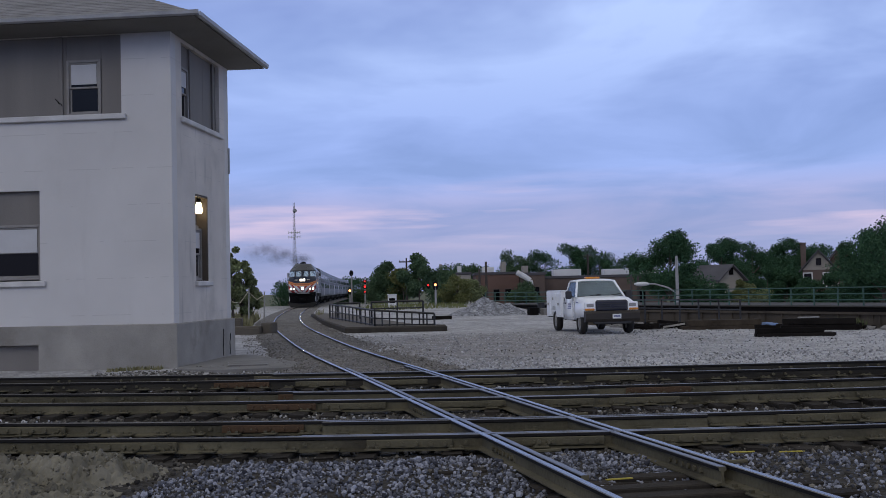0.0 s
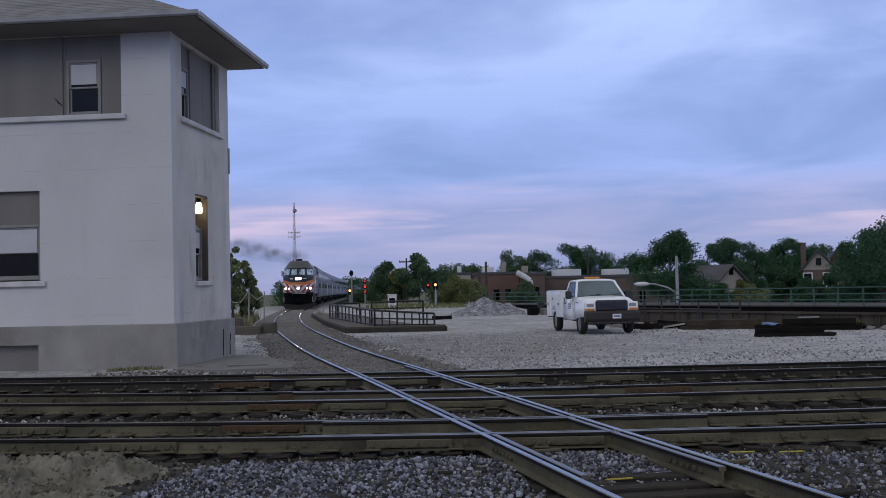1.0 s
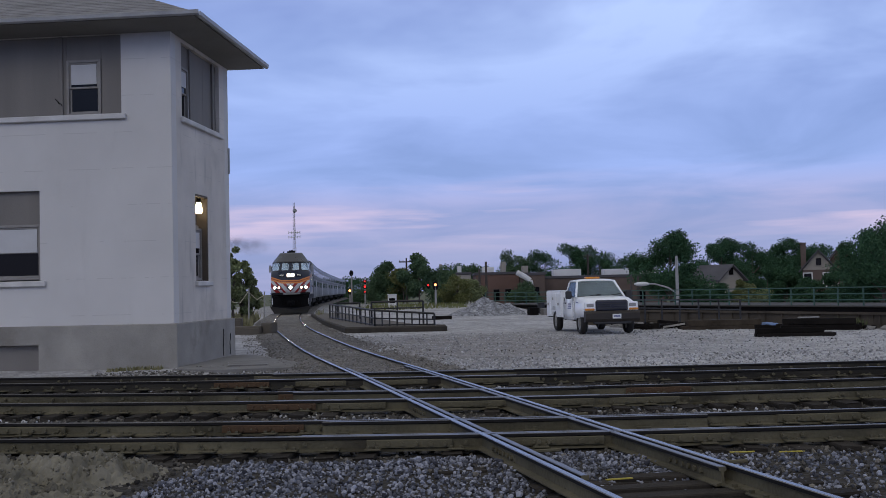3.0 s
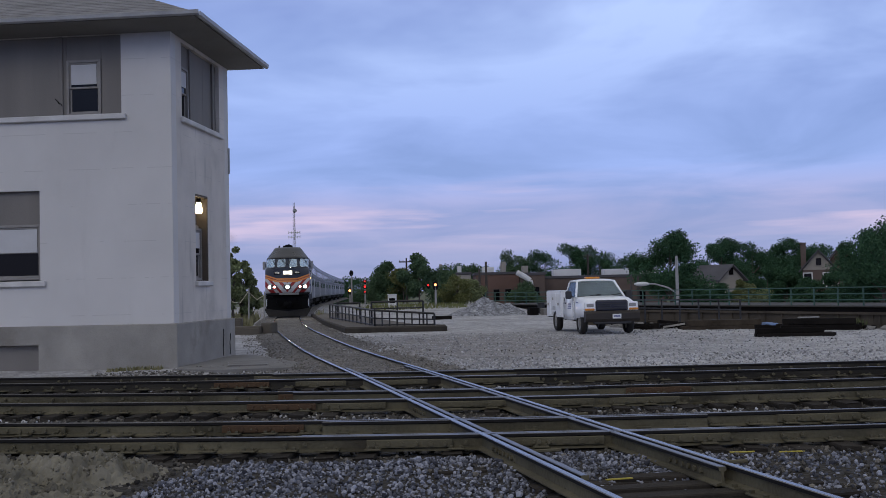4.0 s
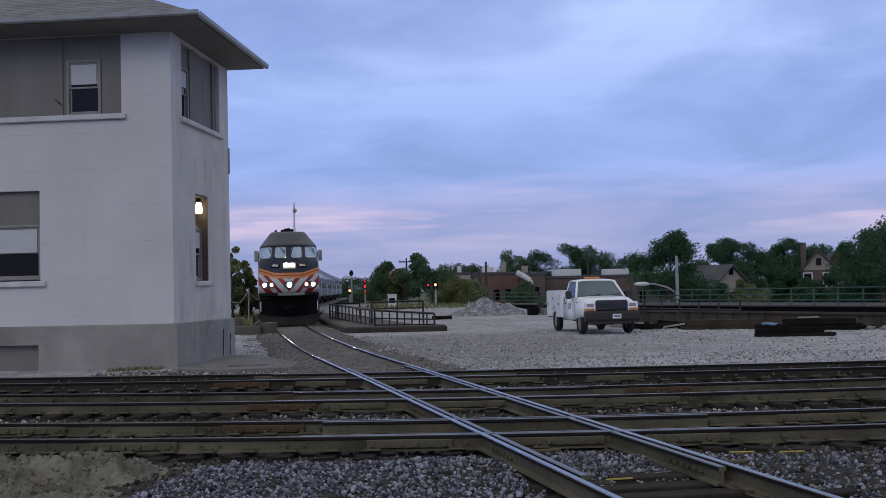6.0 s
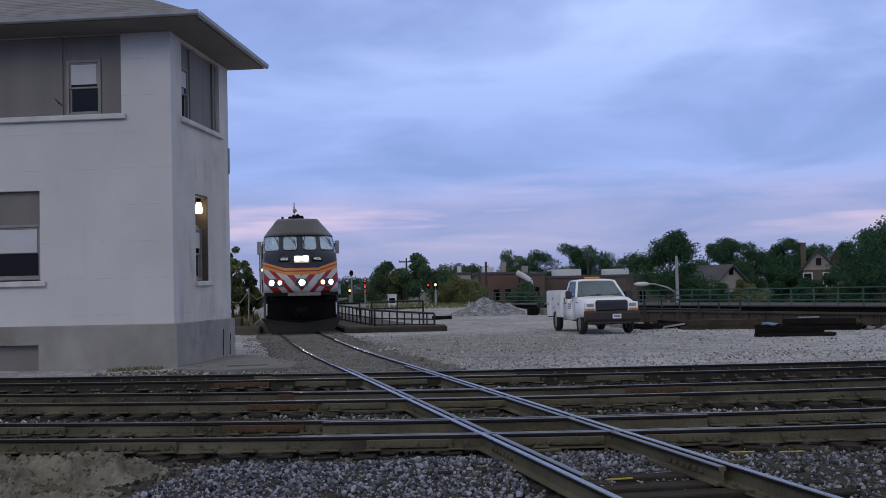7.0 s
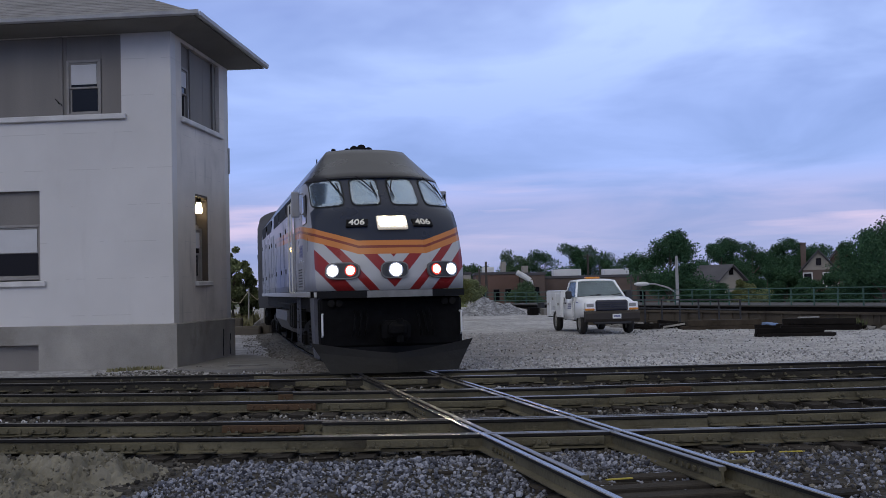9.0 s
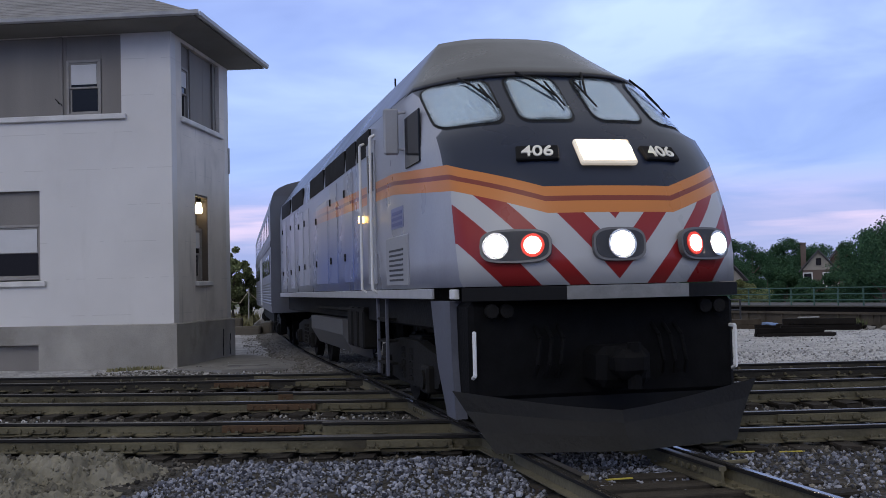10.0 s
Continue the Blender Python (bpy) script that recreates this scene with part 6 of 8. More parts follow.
def build_trees():
    G = "trees beyond the yard"
    rows = [  # bearing, distance, height above the ground, width, leaf, clump size, clumps
        (-0.049, 140, 5.4, 5.0, "leaf", 0.42, 2600), (-0.0225, 130, 6.1, 4.4, "leaf", 0.42, 2800), (-0.036, 138, 4.7, 4.0, "leaf_yellow", 0.40, 1500),
        (-0.058, 185, 5.2, 5.0, "leaf", 0.45, 1500), (0.008, 200, 7.2, 8.0, "leaf", 0.6, 1500), (0.03, 210, 7.5, 8.0, "leaf", 0.6, 1500),
        (0.205, 115, 9.4, 7.8, "leaf", 0.40, 4200), (0.249, 150, 9.6, 7.0, "leaf", 0.45, 2600), (0.279, 160, 9.8, 7.0, "leaf", 0.45, 2600),
        (0.307, 162, 10.2, 7.5, "leaf", 0.45, 2600), (0.329, 165, 10.0, 7.0, "leaf", 0.45, 2200), (0.374, 105, 8.4, 6.5, "leaf", 0.36, 4200), (0.395, 100, 9.0, 7.5, "leaf", 0.36, 4200), (0.335, 158, 9.0, 6.0, "leaf", 0.38, 2200),
        (0.063, 250, 14.5, 9.5, "leaf", 0.7, 1500), (0.090, 250, 14.0, 11.0, "leaf", 0.7, 1500), (0.116, 235, 15.0, 9.5, "leaf", 0.65, 1800), (0.142, 235, 13.5, 11.5, "leaf", 0.65, 1800), (0.166, 235, 11.5, 8.0, "leaf", 0.65, 1500), (0.180, 220, 10.5, 8.0, "leaf", 0.6, 1500),
        (0.228, 135, 6.0, 6.0, "leaf", 0.42, 1800), (0.268, 118, 3.9, 2.2, "leaf_yellow", 0.36, 1400), (0.232, 120, 3.4, 4.5, "leaf", 0.36, 1500), (0.292, 132, 5.2, 5.0, "leaf", 0.4, 1700), (0.309, 135, 5.4, 5.0, "leaf", 0.4, 1700), (0.275, 118, 3.4, 4.0, "leaf_bush", 0.34, 1200), (0.365, 140, 6.6, 6.5, "leaf", 0.4, 1700), (0.415, 112, 9.0, 8.0, "leaf", 0.4, 2500),
        (0.330, 112, 3.9, 4.0, "leaf", 0.36, 1500), (0.352, 110, 4.4, 4.0, "leaf", 0.36, 1500), (0.250, 116, 3.6, 3.0, "leaf", 0.36, 1200), (0.012, 120, 3.2, 3.6, "leaf_yellow", 0.32, 1300), (0.024, 124, 2.9, 3.2, "leaf_bush", 0.32, 1200), (-0.003, 122, 2.4, 3.4, "leaf", 0.32, 1100), (0.072, 135, 4.2, 4.0, "leaf", 0.36, 1300),
        (0.055, 242, 8.5, 12, "leaf", 0.6, 1100), (0.078, 246, 8.0, 12, "leaf", 0.6, 1100), (0.103, 245, 9.0, 12, "leaf", 0.6, 1100), (0.13, 244, 9.0, 13, "leaf", 0.6, 1100), (0.155, 246, 8.5, 13, "leaf", 0.6, 1100), (0.178, 240, 8.5, 12, "leaf", 0.6, 1100), (0.226, 172, 8.2, 8, "leaf", 0.45, 1500), (0.264, 176, 8.6, 8, "leaf", 0.45, 1500), (0.294, 178, 8.8, 8, "leaf", 0.45, 1500), (0.345, 172, 9.5, 8, "leaf", 0.45, 1500),
        (-0.135, 330, 9.0, 14.0, "leaf", 0.9, 1200), (-0.11, 340, 8.0, 14.0, "leaf", 0.9, 1200), (-0.085, 330, 8.5, 14.0, "leaf", 0.9, 1200), (-0.068, 320, 8.0, 12.0, "leaf", 0.9, 1000),
    ]
    for k, (u, d, h, w, lf, ls, n) in enumerate(rows):
        if lf == "leaf" and -0.07 < u < 0.08:  # distance haze along the line, painted as lighter leaves
            lf = "leaf_hazy"
        z = ground_z(u * d, d) - 0.2
        t = tree(h, w, 40 + k, M[lf], ls, n, 0.13 if h > 9 else 0.05, "yellowing roadside tree in early autumn leaf" if lf == "leaf_yellow" else "dark green broadleaf tree beyond the yard", 0.8 if h > 9 and d < 120 else 0.5)
        tagged(t, group=G)
        place(t, u * d, d, z, 37 * k)
    # bush between tower and track, with bare sprigs
    for k, (x, y, h, w) in enumerate(((-11.9, 58.0, 4.5, 1.3), (-11.15, 58.7, 3.9, 1.2), (-12.3, 58.5, 5.0, 2.0), (-11.5, 59.2, 4.7, 1.5), (-11.0, 60.0, 3.7, 1.3), (-10.5, 60.6, 2.6, 1.1), (-13.2, 61.0, 4.8, 3.0), (-14.2, 59.0, 4.4, 2.6))):
        t = tree(h, w, 90 + k, M["leaf_bush"], 0.36, 620, 0.12, "grey-green leafy shrub beside the curving track", 0.9, "bush")
        tagged(t, group="shrubs beside the track")
        place(t, x, y, -0.2)
    # bank of grass blades and weeds
    rg = np.random.RandomState(21)
    def grass(name, n, xr, yr, hmax, mt, label, seed):
        rg = np.random.RandomState(seed)
        V, F = [], []
        for k in range(n):
            x, y = rg.uniform(*xr), rg.uniform(*yr)
            if abs(x - diag(y)) < 1.9:
                continue
            z = ground_z(x, y) - 0.02; h = hmax * rg.uniform(0.4, 1.0); a = rg.uniform(0, math.pi); w = 0.04
            dx, dy = math.cos(a) * w, math.sin(a) * w; lx, ly = rg.uniform(-0.3, 0.3) * h, rg.uniform(-0.3, 0.3) * h
            o = len(V)
            V += [(x - dx, y - dy, z), (x + dx, y + dy, z), (x + lx, y + ly, z + h)]; F.append((o, o + 1, o + 2))
        me = bpy.data.meshes.new(name); me.from_pydata(V, [], F); me.materials.append(mt)
        tagged(new(name, me), label, "grass", kind="stuff")
    grass("grass", 9000, (-15, -8.0), (47, 74), 0.7, M["dry_grass_leaf"], "dry grass and weeds on the bank beside the track", 1)
    grass("grass", 1500, (-8.0, 2.0), (96, 125), 0.5, M["leaf_yellow"], "mown grass strip beyond the yard", 2)
    grass("weeds", 260, (13.9, 14.7), (38.5, 40), 0.45, M["weed_leaf"], "pale green weeds beside the timbers", 3)
    grass("weeds", 150, (-7.75, -6.5), (25.3, 25.6), 0.13, M["dry_grass_leaf"], "low weeds along the foot of the tower", 4)
    # leaning stakes among the shrubs with a pale cord
    for x, y, h in ((-10.9, 55.5, 2.0), (-9.9, 56.0, 2.1), (-9.2, 56.5, 1.9), (-11.6, 55.0, 1.8)):
        bm = B(); cyl(bm, (0, 0, 0), (0.05, 0, h), 0.045, 0.03, 7)
        ob = tagged(part("wooden_stake", bm, M["sillwood"], None), "grey wooden stake standing among the shrubs", "stake", "stakes among the shrubs"); ob.matrix_world = pose(x, y, -0.2)
    bm = B()
    pts = [(-11.6, 55.0, 0.6), (-11.2, 55.2, 0.7), (-10.9, 55.5, 1.6), (-10.6, 55.7, 1.2), (-10.3, 55.9, 1.15), (-9.9, 56.0, 1.7), (-9.5, 56.3, 1.3), (-9.2, 56.5, 1.5)]
    tube(bm, pts, 0.016)
    tagged(part("cord", bm, M["cord"], None), "pale yellowish cord strung between the stakes", "cord")


M["cord"] = mat("pale_cord", (0.55, 0.50, 0.36), 0.8, 0, 0.1, 5, 30, 0.1)
build_trees()

# ---------------- houses and factory ----------------
M["brick"] = mat("brown_brick", (0.13, 0.078, 0.062), 0.9, 0, 0.3, 0.4, 12, 0.3)
M["brick_dark"] = mat("sooty_brick", (0.11, 0.08, 0.068), 0.9, 0, 0.3, 0.4, 12, 0.3)
M["roof_dark"] = mat("dark_roof", (0.075, 0.072, 0.08), 0.85, 0, 0.3, 0.5, 12, 0.3)
M["beige"] = mat("beige_siding", (0.30, 0.275, 0.24), 0.8, 0, 0.1, 1, 20, 0.1)
M["pale"] = mat("pale_sheet", (0.62, 0.62, 0.62), 0.6, 0, 0.1, 1, 20, 0.1)


def windows_on(b, xs, z0, z1, w, y, trim=True):
    for x in xs:
        bm = B(); box(bm, x - w / 2 - 0.12, x + w / 2 + 0.12, y - 0.08, y, z0 - 0.12, z1 + 0.12, 0.0)
        win = part("window", bm, M["pale"] if trim else M["brick_dark"], b, "window in a pale frame")
        bm = B(); box(bm, x - w / 2, x + w / 2, y - 0.10, y - 0.081, z0, z1, 0.0); part("pane", bm, M["glass"], win)


def flat_building(x0, x1, y, depth, z0, h, wall, roofs, label, wins=(), turn=0):
    b = thing("factory_building", pose(x0, y, z0, 0, 0, turn), label, "building", "factory row")
    w = x1 - x0
    bm = B(); box(bm, 0, w, 0, depth, 0, h, 0.0); part("wall", bm, M[wall], b)
    bm = B(); box(bm, -0.15, w + 0.15, -0.15, depth + 0.15, h + 0.004, h + 0.35, 0.03); part("parapet", bm, M["roof_dark"], b)
    for (a, c, hh, mt) in roofs:
        bm = B(); box(bm, a, c, 1.0, 4.0, h + 0.352, h + 0.35 + hh, 0.04); part("roof_unit", bm, M[mt], b, "boxy roof unit")
    for xs, za, zb, ww in wins:
        windows_on(b, xs, za, zb, ww, 0.0, False)
    return b


flat_building(4.3, 10.2, 150, 14, -2.8, 6.2, "brick", [(1.0, 2.6, 0.7, "pale"), (3.6, 4.2, 1.4, "beige")], "brown brick factory with a flat roof", [((1.2, 2.8, 4.4), 2.6, 4.2, 0.8)])
WING = flat_building(10.3, 13.4, 147, 12, -2.8, 6.0, "brick_dark", [(0.3, 1.0, 0.9, "beige")], "sooty dark brick factory wing", [((0.9, 2.0), 2.4, 4.4, 0.7)])
flat_building(13.6, 30.5, 152, 18, -2.9, 5.6, "brick_dark", [(1.6, 5.4, 0.9, "pale"), (8.6, 12.0, 0.8, "pale"), (14.0, 16.2, 0.9, "pale")], "long low factory hall with pale roof units", [((1.5, 3.5, 5.5, 7.5, 9.5, 11.5, 13.5), 2.0, 3.6, 1.0)])
flat_building(2.0, 4.2, 172, 8, -3.0, 6.8, "beige", [(0.2, 0.8, 1.0, "pale")], "small beige plant building among trees", [((1.1,), 3.0, 4.4, 0.8)])
flat_building(-1.6, 3.0, 205, 10, -3.5, 8.2, "roof_dark", [(0.8, 1.4, 1.2, "beige")], "dark grey works roof far behind the trees")
# curved white duct on the factory
bm = B()
tube(bm, [(9.7, 146.7, 3.6), (10.2, 146.6, 3.3), (10.9, 146.6, 2.9), (11.4, 146.6, 2.5), (11.5, 146.6, 1.9)], 0.36, 12)
duct = part("wall_duct", bm, M["pale"], WING, "curved white duct on the factory wall")
duct.matrix_basis = Matrix.Translation((-10.3, -147, 2.8))


def gable_house(x, y, z, w, d, h, rise, wall, gable, label, turn, wins, chimney=None):
    b = thing("house", pose(x, y, z, 0, 0, turn), label, "house", "houses beyond the viaduct")
    bm = B(); box(bm, -w / 2, w / 2, 0, d, 0, h); part("wall", bm, M[wall], b)
    bm = B(); prism(bm, [(-w / 2, h + 0.002), (w / 2, h + 0.002), (0, h + rise)], "y", 0.05, d - 0.05); part("gable", bm, M[gable], b)
    for s in (-1, 1):
        bm = B(); prism(bm, [(s * (w / 2 + 0.4), h - 0.28), (s * (w / 2 + 0.4), h - 0.1), (0, h + rise + 0.22), (0, h + rise + 0.03)], "y", -0.45, d + 0.3); part("roof", bm, M["roof_dark"], b, "dark shingle roof slope")
    windows_on(b, [q[0] for q in wins], wins[0][1], wins[0][2], wins[0][3], -0.002)
    bm = B(); box(bm, -0.28, 0.28, -0.08, 0.04, h + 0.5, h + 1.3, 0.0); part("attic_window", bm, M["glass"], b)
    if chimney:
        bm = B(); box(bm, chimney - 0.3, chimney + 0.3, d * 0.4, d * 0.4 + 0.8, h, h + rise + 0.9, 0.03); box(bm, chimney - 0.36, chimney + 0.36, d * 0.4 - 0.08, d * 0.4 + 0.88, h + rise + 0.902, h + rise + 1.1, 0.03)
        part("chimney", bm, M["brick_dark"], b)
    return b


gable_house(42.0, 124, -3.4, 3.5, 8, 6.2, 2.1, "brick_dark", "beige", "brick house with a beige gable among trees", -18, [(-1.2, 4.4, 5.8, 0.8), (0.9, 4.4, 5.8, 0.8)], -1.6)
gable_house(44.6, 124, -3.4, 4.2, 8, 6.2, 2.7, "brick_dark", "brick", "dark brick house with a steep roof", -18, [(-1.0, 3.0, 4.6, 0.9), (1.2, 3.0, 4.6, 0.9)])
gable_house(33.2, 128, -3.4, 3.6, 5, 5.4, 1.5, "beige", "beige", "pale frame house half hidden by trees", 28, [(-1.5, 2.6, 3.9, 0.9), (1.4, 2.6, 3.9, 0.9)])
# ---------------- poles, mast, signals ----------------
M["pole"] = mat("grey_pole", (0.30, 0.30, 0.30), 0.6, 0.2, 0.15, 1, 20, 0.05)
M["wood_pole"] = mat("dark_wood_pole", (0.06, 0.05, 0.045), 0.9, 0, 0.2, 1, 20, 0.2)
M["red_signal"] = glow("red_signal_lens", (1.0, 0.03, 0.03), 1.1)
M["amber_signal"] = glow("amber_signal_lens", (1.0, 0.35, 0.12), 3.0)


def street_lamp(x, y, z0, top, arm, arm_z):
    t = thing("street_lamp", pose(x, y, z0), "pale grey street lamp with a long curved arm", "street lamp")
    bm = B(); cyl(bm, (0, 0, 0), (0, 0, top - z0), 0.17, 0.12, 12); part("pole", bm, M["pole"], t)
    bm = B(); tube(bm, [(0, 0, arm_z - z0 - 0.9), (arm * 0.25, 0, arm_z - z0 - 0.35), (arm * 0.6, 0, arm_z - z0 - 0.02), (arm * 0.85, 0, arm_z - z0)], 0.07); part("arm", bm, M["pole"], t)
    bm = B(); bmesh.ops.create_uvsphere(bm, u_segments=14, v_segments=8, radius=0.5); bmesh.ops.scale(bm, vec=(1.35, 0.6, 0.38), verts=bm.verts); bmesh.ops.translate(bm, vec=(arm * 0.95, 0, arm_z - z0), verts=bm.verts)
    part("lamp_head", bm, M["pale"], t, "pale unlit lamp head", True)


street_lamp(20.0, 95, -1.9, 4.0, -3.2, 1.65)


def utility_pole(x, y, top, r=0.16, cross=True, label="dark wooden utility pole with a crossarm"):
    z0 = ground_z(x, y) - 0.2
    t = thing("utility_pole", pose(x, y, z0), label, "utility pole", "utility poles")
    bm = B(); cyl(bm, (0, 0, 0), (0, 0, top - z0), r, r * 0.7, 10); part("pole", bm, M["wood_pole"], t)
    if cross:
        bm = B(); box(bm, -0.9, 0.9, -0.06, 0.06, top - z0 - 0.5, top - z0 - 0.36, 0.01); part("crossarm", bm, M["wood_pole"], t)
        for k in (-0.8, -0.4, 0.4, 0.8):
            bm = B(); cyl(bm, (k, 0, top - z0 - 0.36), (k, 0, top - z0 - 0.2), 0.05, n=6); part("insulator", bm, M["pole"], t)


utility_pole(5.3, 138, 4.9, 0.2, False, "dark wooden utility pole before the factory")
utility_pole(4.4, 136, 4.0, 0.2, False, "dark wooden utility pole before the factory")
utility_pole(-4.4, 132, 5.4, 0.14)
utility_pole(-7.9, 215, 6.0, 0.2)
utility_pole(17.6, 104, 2.4, 0.13, False, "dark wooden utility pole near the viaduct")
utility_pole(18.4, 105, 2.4, 0.13, False, "dark wooden utility pole near the viaduct")
utility_pole(30.0, 230, 8.2, 0.3)


def radio_mast():
    x, y = -40.2, 300
    t = thing("radio_mast", pose(x, y, -3.5), "tall slender steel radio mast with antennas", "radio mast")
    H0 = 29.5
    legs = [(-0.7, -0.4), (0.7, -0.4), (0, 0.8)]
    def leg(i, z):
        f = 1 - 0.75 * z / H0
        return (legs[i][0] * f, legs[i][1] * f, z)
    for i in range(3):
        bm = B(); cyl(bm, leg(i, 0), leg(i, H0), 0.07, 0.05, 6); part("leg", bm, M["pole"], t)
    bm = B()
    z = 0.0
    while z < H0 - 1:
        for i in range(3):
            cyl(bm, leg(i, z), leg((i + 1) % 3, z + 1.2), 0.028, n=4)
        z += 1.2
    part("lattice", bm, M["pole"], t, "lattice bracing")
    for zz, w in ((20.2, 1.5), (21.4, 1.5)):
        bm = B(); box(bm, -w, w, -0.1, 0.1, zz - 0.08, zz + 0.08, 0.0)
        for k in np.linspace(-w, w, 5):
            box(bm, k - 0.10, k + 0.10, -0.2, 0.2, zz - 0.35, zz + 0.35, 0.03)
        part("antenna_array", bm, M["pale"], t, "pale panel antennas")
    bm = B(); cyl(bm, (0, 0, 27.2), (0.5, -0.4, 27.4), 0.5, n=12); part("dish", bm, M["pole"], t)


radio_mast()


def signal(x, y, top, heads, label, base=-0.6):
    t = thing("railway_signal", pose(x, y, base), label, "railway signal", "railway signals")
    bm = B(); cyl(bm, (0, 0, 0), (0, 0, top - base), 0.13, 0.10, 10); part("mast", bm, M["pole"], t)
    for dx, z, lit, mt, r in heads:
        bm = B()
        out = [(0.42 * r * math.cos(a) + dx, z - base + 0.6 * r * math.sin(a)) for a in [2 * math.pi * k / 16 for k in range(16)]]
        prism(bm, out, "y", -0.10, -0.06)
        hd = part("signal_head", bm, M["black"], t, "black signal target")
        bm = B(); cyl(bm, (dx, -0.28, z - base + 0.1), (dx, -0.05, z - base + 0.1), 0.2 * r, n=12); part("hood", bm, M["black"], hd)
        if lit:
            bm = B(); cyl(bm, (dx, -0.31, z - base + 0.1), (dx, -0.285, z - base + 0.1), lit, n=14); part("lens", bm, M[mt], hd, "lit signal lens")


signal(-11.65, 140, 4.0, [(0.0, 3.9, 0, "", 0.62)], "unlit mast signal with a dark target beside the line")
signal(-12.1, 170, 3.6, [(0.0, 3.0, 0.13, "red_signal", 0.6), (0.0, 2.2, 0.17, "red_signal", 0.6), (0.0, 1.4, 0.12, "red_signal", 0.55)], "mast signal showing red lights beside the line", -0.8)
signal(-12.05, 142, 1.7, [(0.0, 1.6, 0.16, "amber_signal", 0.7)], "short signal showing an amber light beside the line")
signal(-0.85, 112, 2.2, [(0.0, 1.98, 0.13, "amber_signal", 0.75), (-0.72, 1.95, 0.10, "red_signal", 0.45)], "short signal showing orange and red lights", -0.6)


def cabinet():
    t = thing("equipment_cabinet", pose(-5.15, 110, -0.15), "white steel equipment cabinet with a dark window", "cabinet")
    bm = B(); box(bm, -0.42, 0.42, -0.4, 0.4, 0, 1.3, 0.03); part("body", bm, M["pale"], t)
    bm = B(); box(bm, -0.48, 0.48, -0.46, 0.46, 1.302, 1.38, 0.02); part("lid", bm, M["pale"], t)
    bm = B(); box(bm, -0.3, 0.3, -0.42, -0.4, 0.5, 1.0, 0.0); part("window", bm, M["glass"], t)


cabinet()
# ---------------- exhaust smoke ----------------
def smoke_material(a, c, thick):
    """Thin smoke that thins out from the middle of the puff to its rim, with ragged holes."""
    m = bpy.data.materials.new("thin_exhaust_smoke"); m.use_nodes = True
    nt = m.node_tree; N, L = nt.nodes.new, nt.links.new
    b = nt.nodes["Principled BSDF"]
    b.inputs["Base Color"].default_value = (0.10, 0.10, 0.11, 1); b.inputs["Roughness"].default_value = 1.0
    b.inputs["Specular IOR Level"].default_value = 0.0
    tc = N("ShaderNodeTexCoord")
    sc = N("ShaderNodeMapping"); sc.inputs["Scale"].default_value = (1 / a, 0.0, 1 / c)
    L(tc.outputs["Object"], sc.inputs[0])
    ln = N("ShaderNodeVectorMath"); ln.operation = "LENGTH"; L(sc.outputs[0], ln.inputs[0])
    mr = N("ShaderNodeMapRange"); mr.interpolation_type = "SMOOTHSTEP"
    mr.inputs[1].default_value, mr.inputs[2].default_value, mr.inputs[3].default_value, mr.inputs[4].default_value = 0.05, 0.92, 1.0, 0.0
    L(ln.outputs["Value"], mr.inputs[0])
    n = N("ShaderNodeTexNoise"); n.inputs["Scale"].default_value = 0.9; n.inputs["Detail"].default_value = 5
    L(tc.outputs["Object"], n.inputs["Vector"])
    nr = N("ShaderNodeMapRange"); nr.inputs[1].default_value = 0.32; nr.inputs[2].default_value = 0.68; nr.inputs[4].default_value = thick
    L(n.outputs[0], nr.inputs[0])
    mu = N("ShaderNodeMath"); mu.operation = "MULTIPLY"; L(mr.outputs[0], mu.inputs[0]); L(nr.outputs[0], mu.inputs[1])
    L(mu.outputs[0], b.inputs["Alpha"])
    return m


def puff(seed, a, d, c, thick):
    bm = B()
    bmesh.ops.create_icosphere(bm, subdivisions=4, radius=1.0)
    for v in bm.verts:
        k = 1 + 0.10 * noise.noise(v.co * 1.7 + Vector((seed, 0, 0)))
        v.co = Vector((v.co.x * a * k, v.co.y * d * k, v.co.z * c * k))
    ob = part("smoke_puff", bm, smoke_material(a, c, thick), None, "", True)
    return tagged(ob, "thin dark exhaust smoke drifting from the locomotive", "smoke", "exhaust smoke", "stuff")


# puffs and the times at which they leave the stack
SMOKE = [(puff(1, 3.4, 0.9, 1.7, 0.38), -1.5), (puff(2, 2.8, 0.8, 1.5, 0.45), -0.8), (puff(3, 2.0, 0.7, 1.2, 0.55), -0.15), (puff(4, 2.4, 0.7, 1.3, 0.42), 0.7), (puff(5, 2.2, 0.7, 1.2, 0.30), 1.6)]
# ---------------- tracks ----------------
def shared(name, mesh, parent, m, label=""):
    ob = new(name, mesh)
    ob.parent, ob.matrix_basis = parent, m
    return tagged(ob, label)


def tie_mesh(w=0.22, seed=0):
    rnd = random.Random(seed)
    bm = B()
    box(bm, -1.3, 1.3, -w / 2, w / 2, -0.12, 0.0, 0.012)
    for v in bm.verts:
        v.co += Vector((rnd.uniform(-0.02, 0.02), rnd.uniform(-0.008, 0.008), rnd.uniform(-0.01, 0.006)))
    me = bpy.data.meshes.new("tie"); bmesh.ops.recalc_face_normals(bm, faces=bm.faces); bm.to_mesh(me); bm.free()
    me.materials.append(M["tie"])
    return me


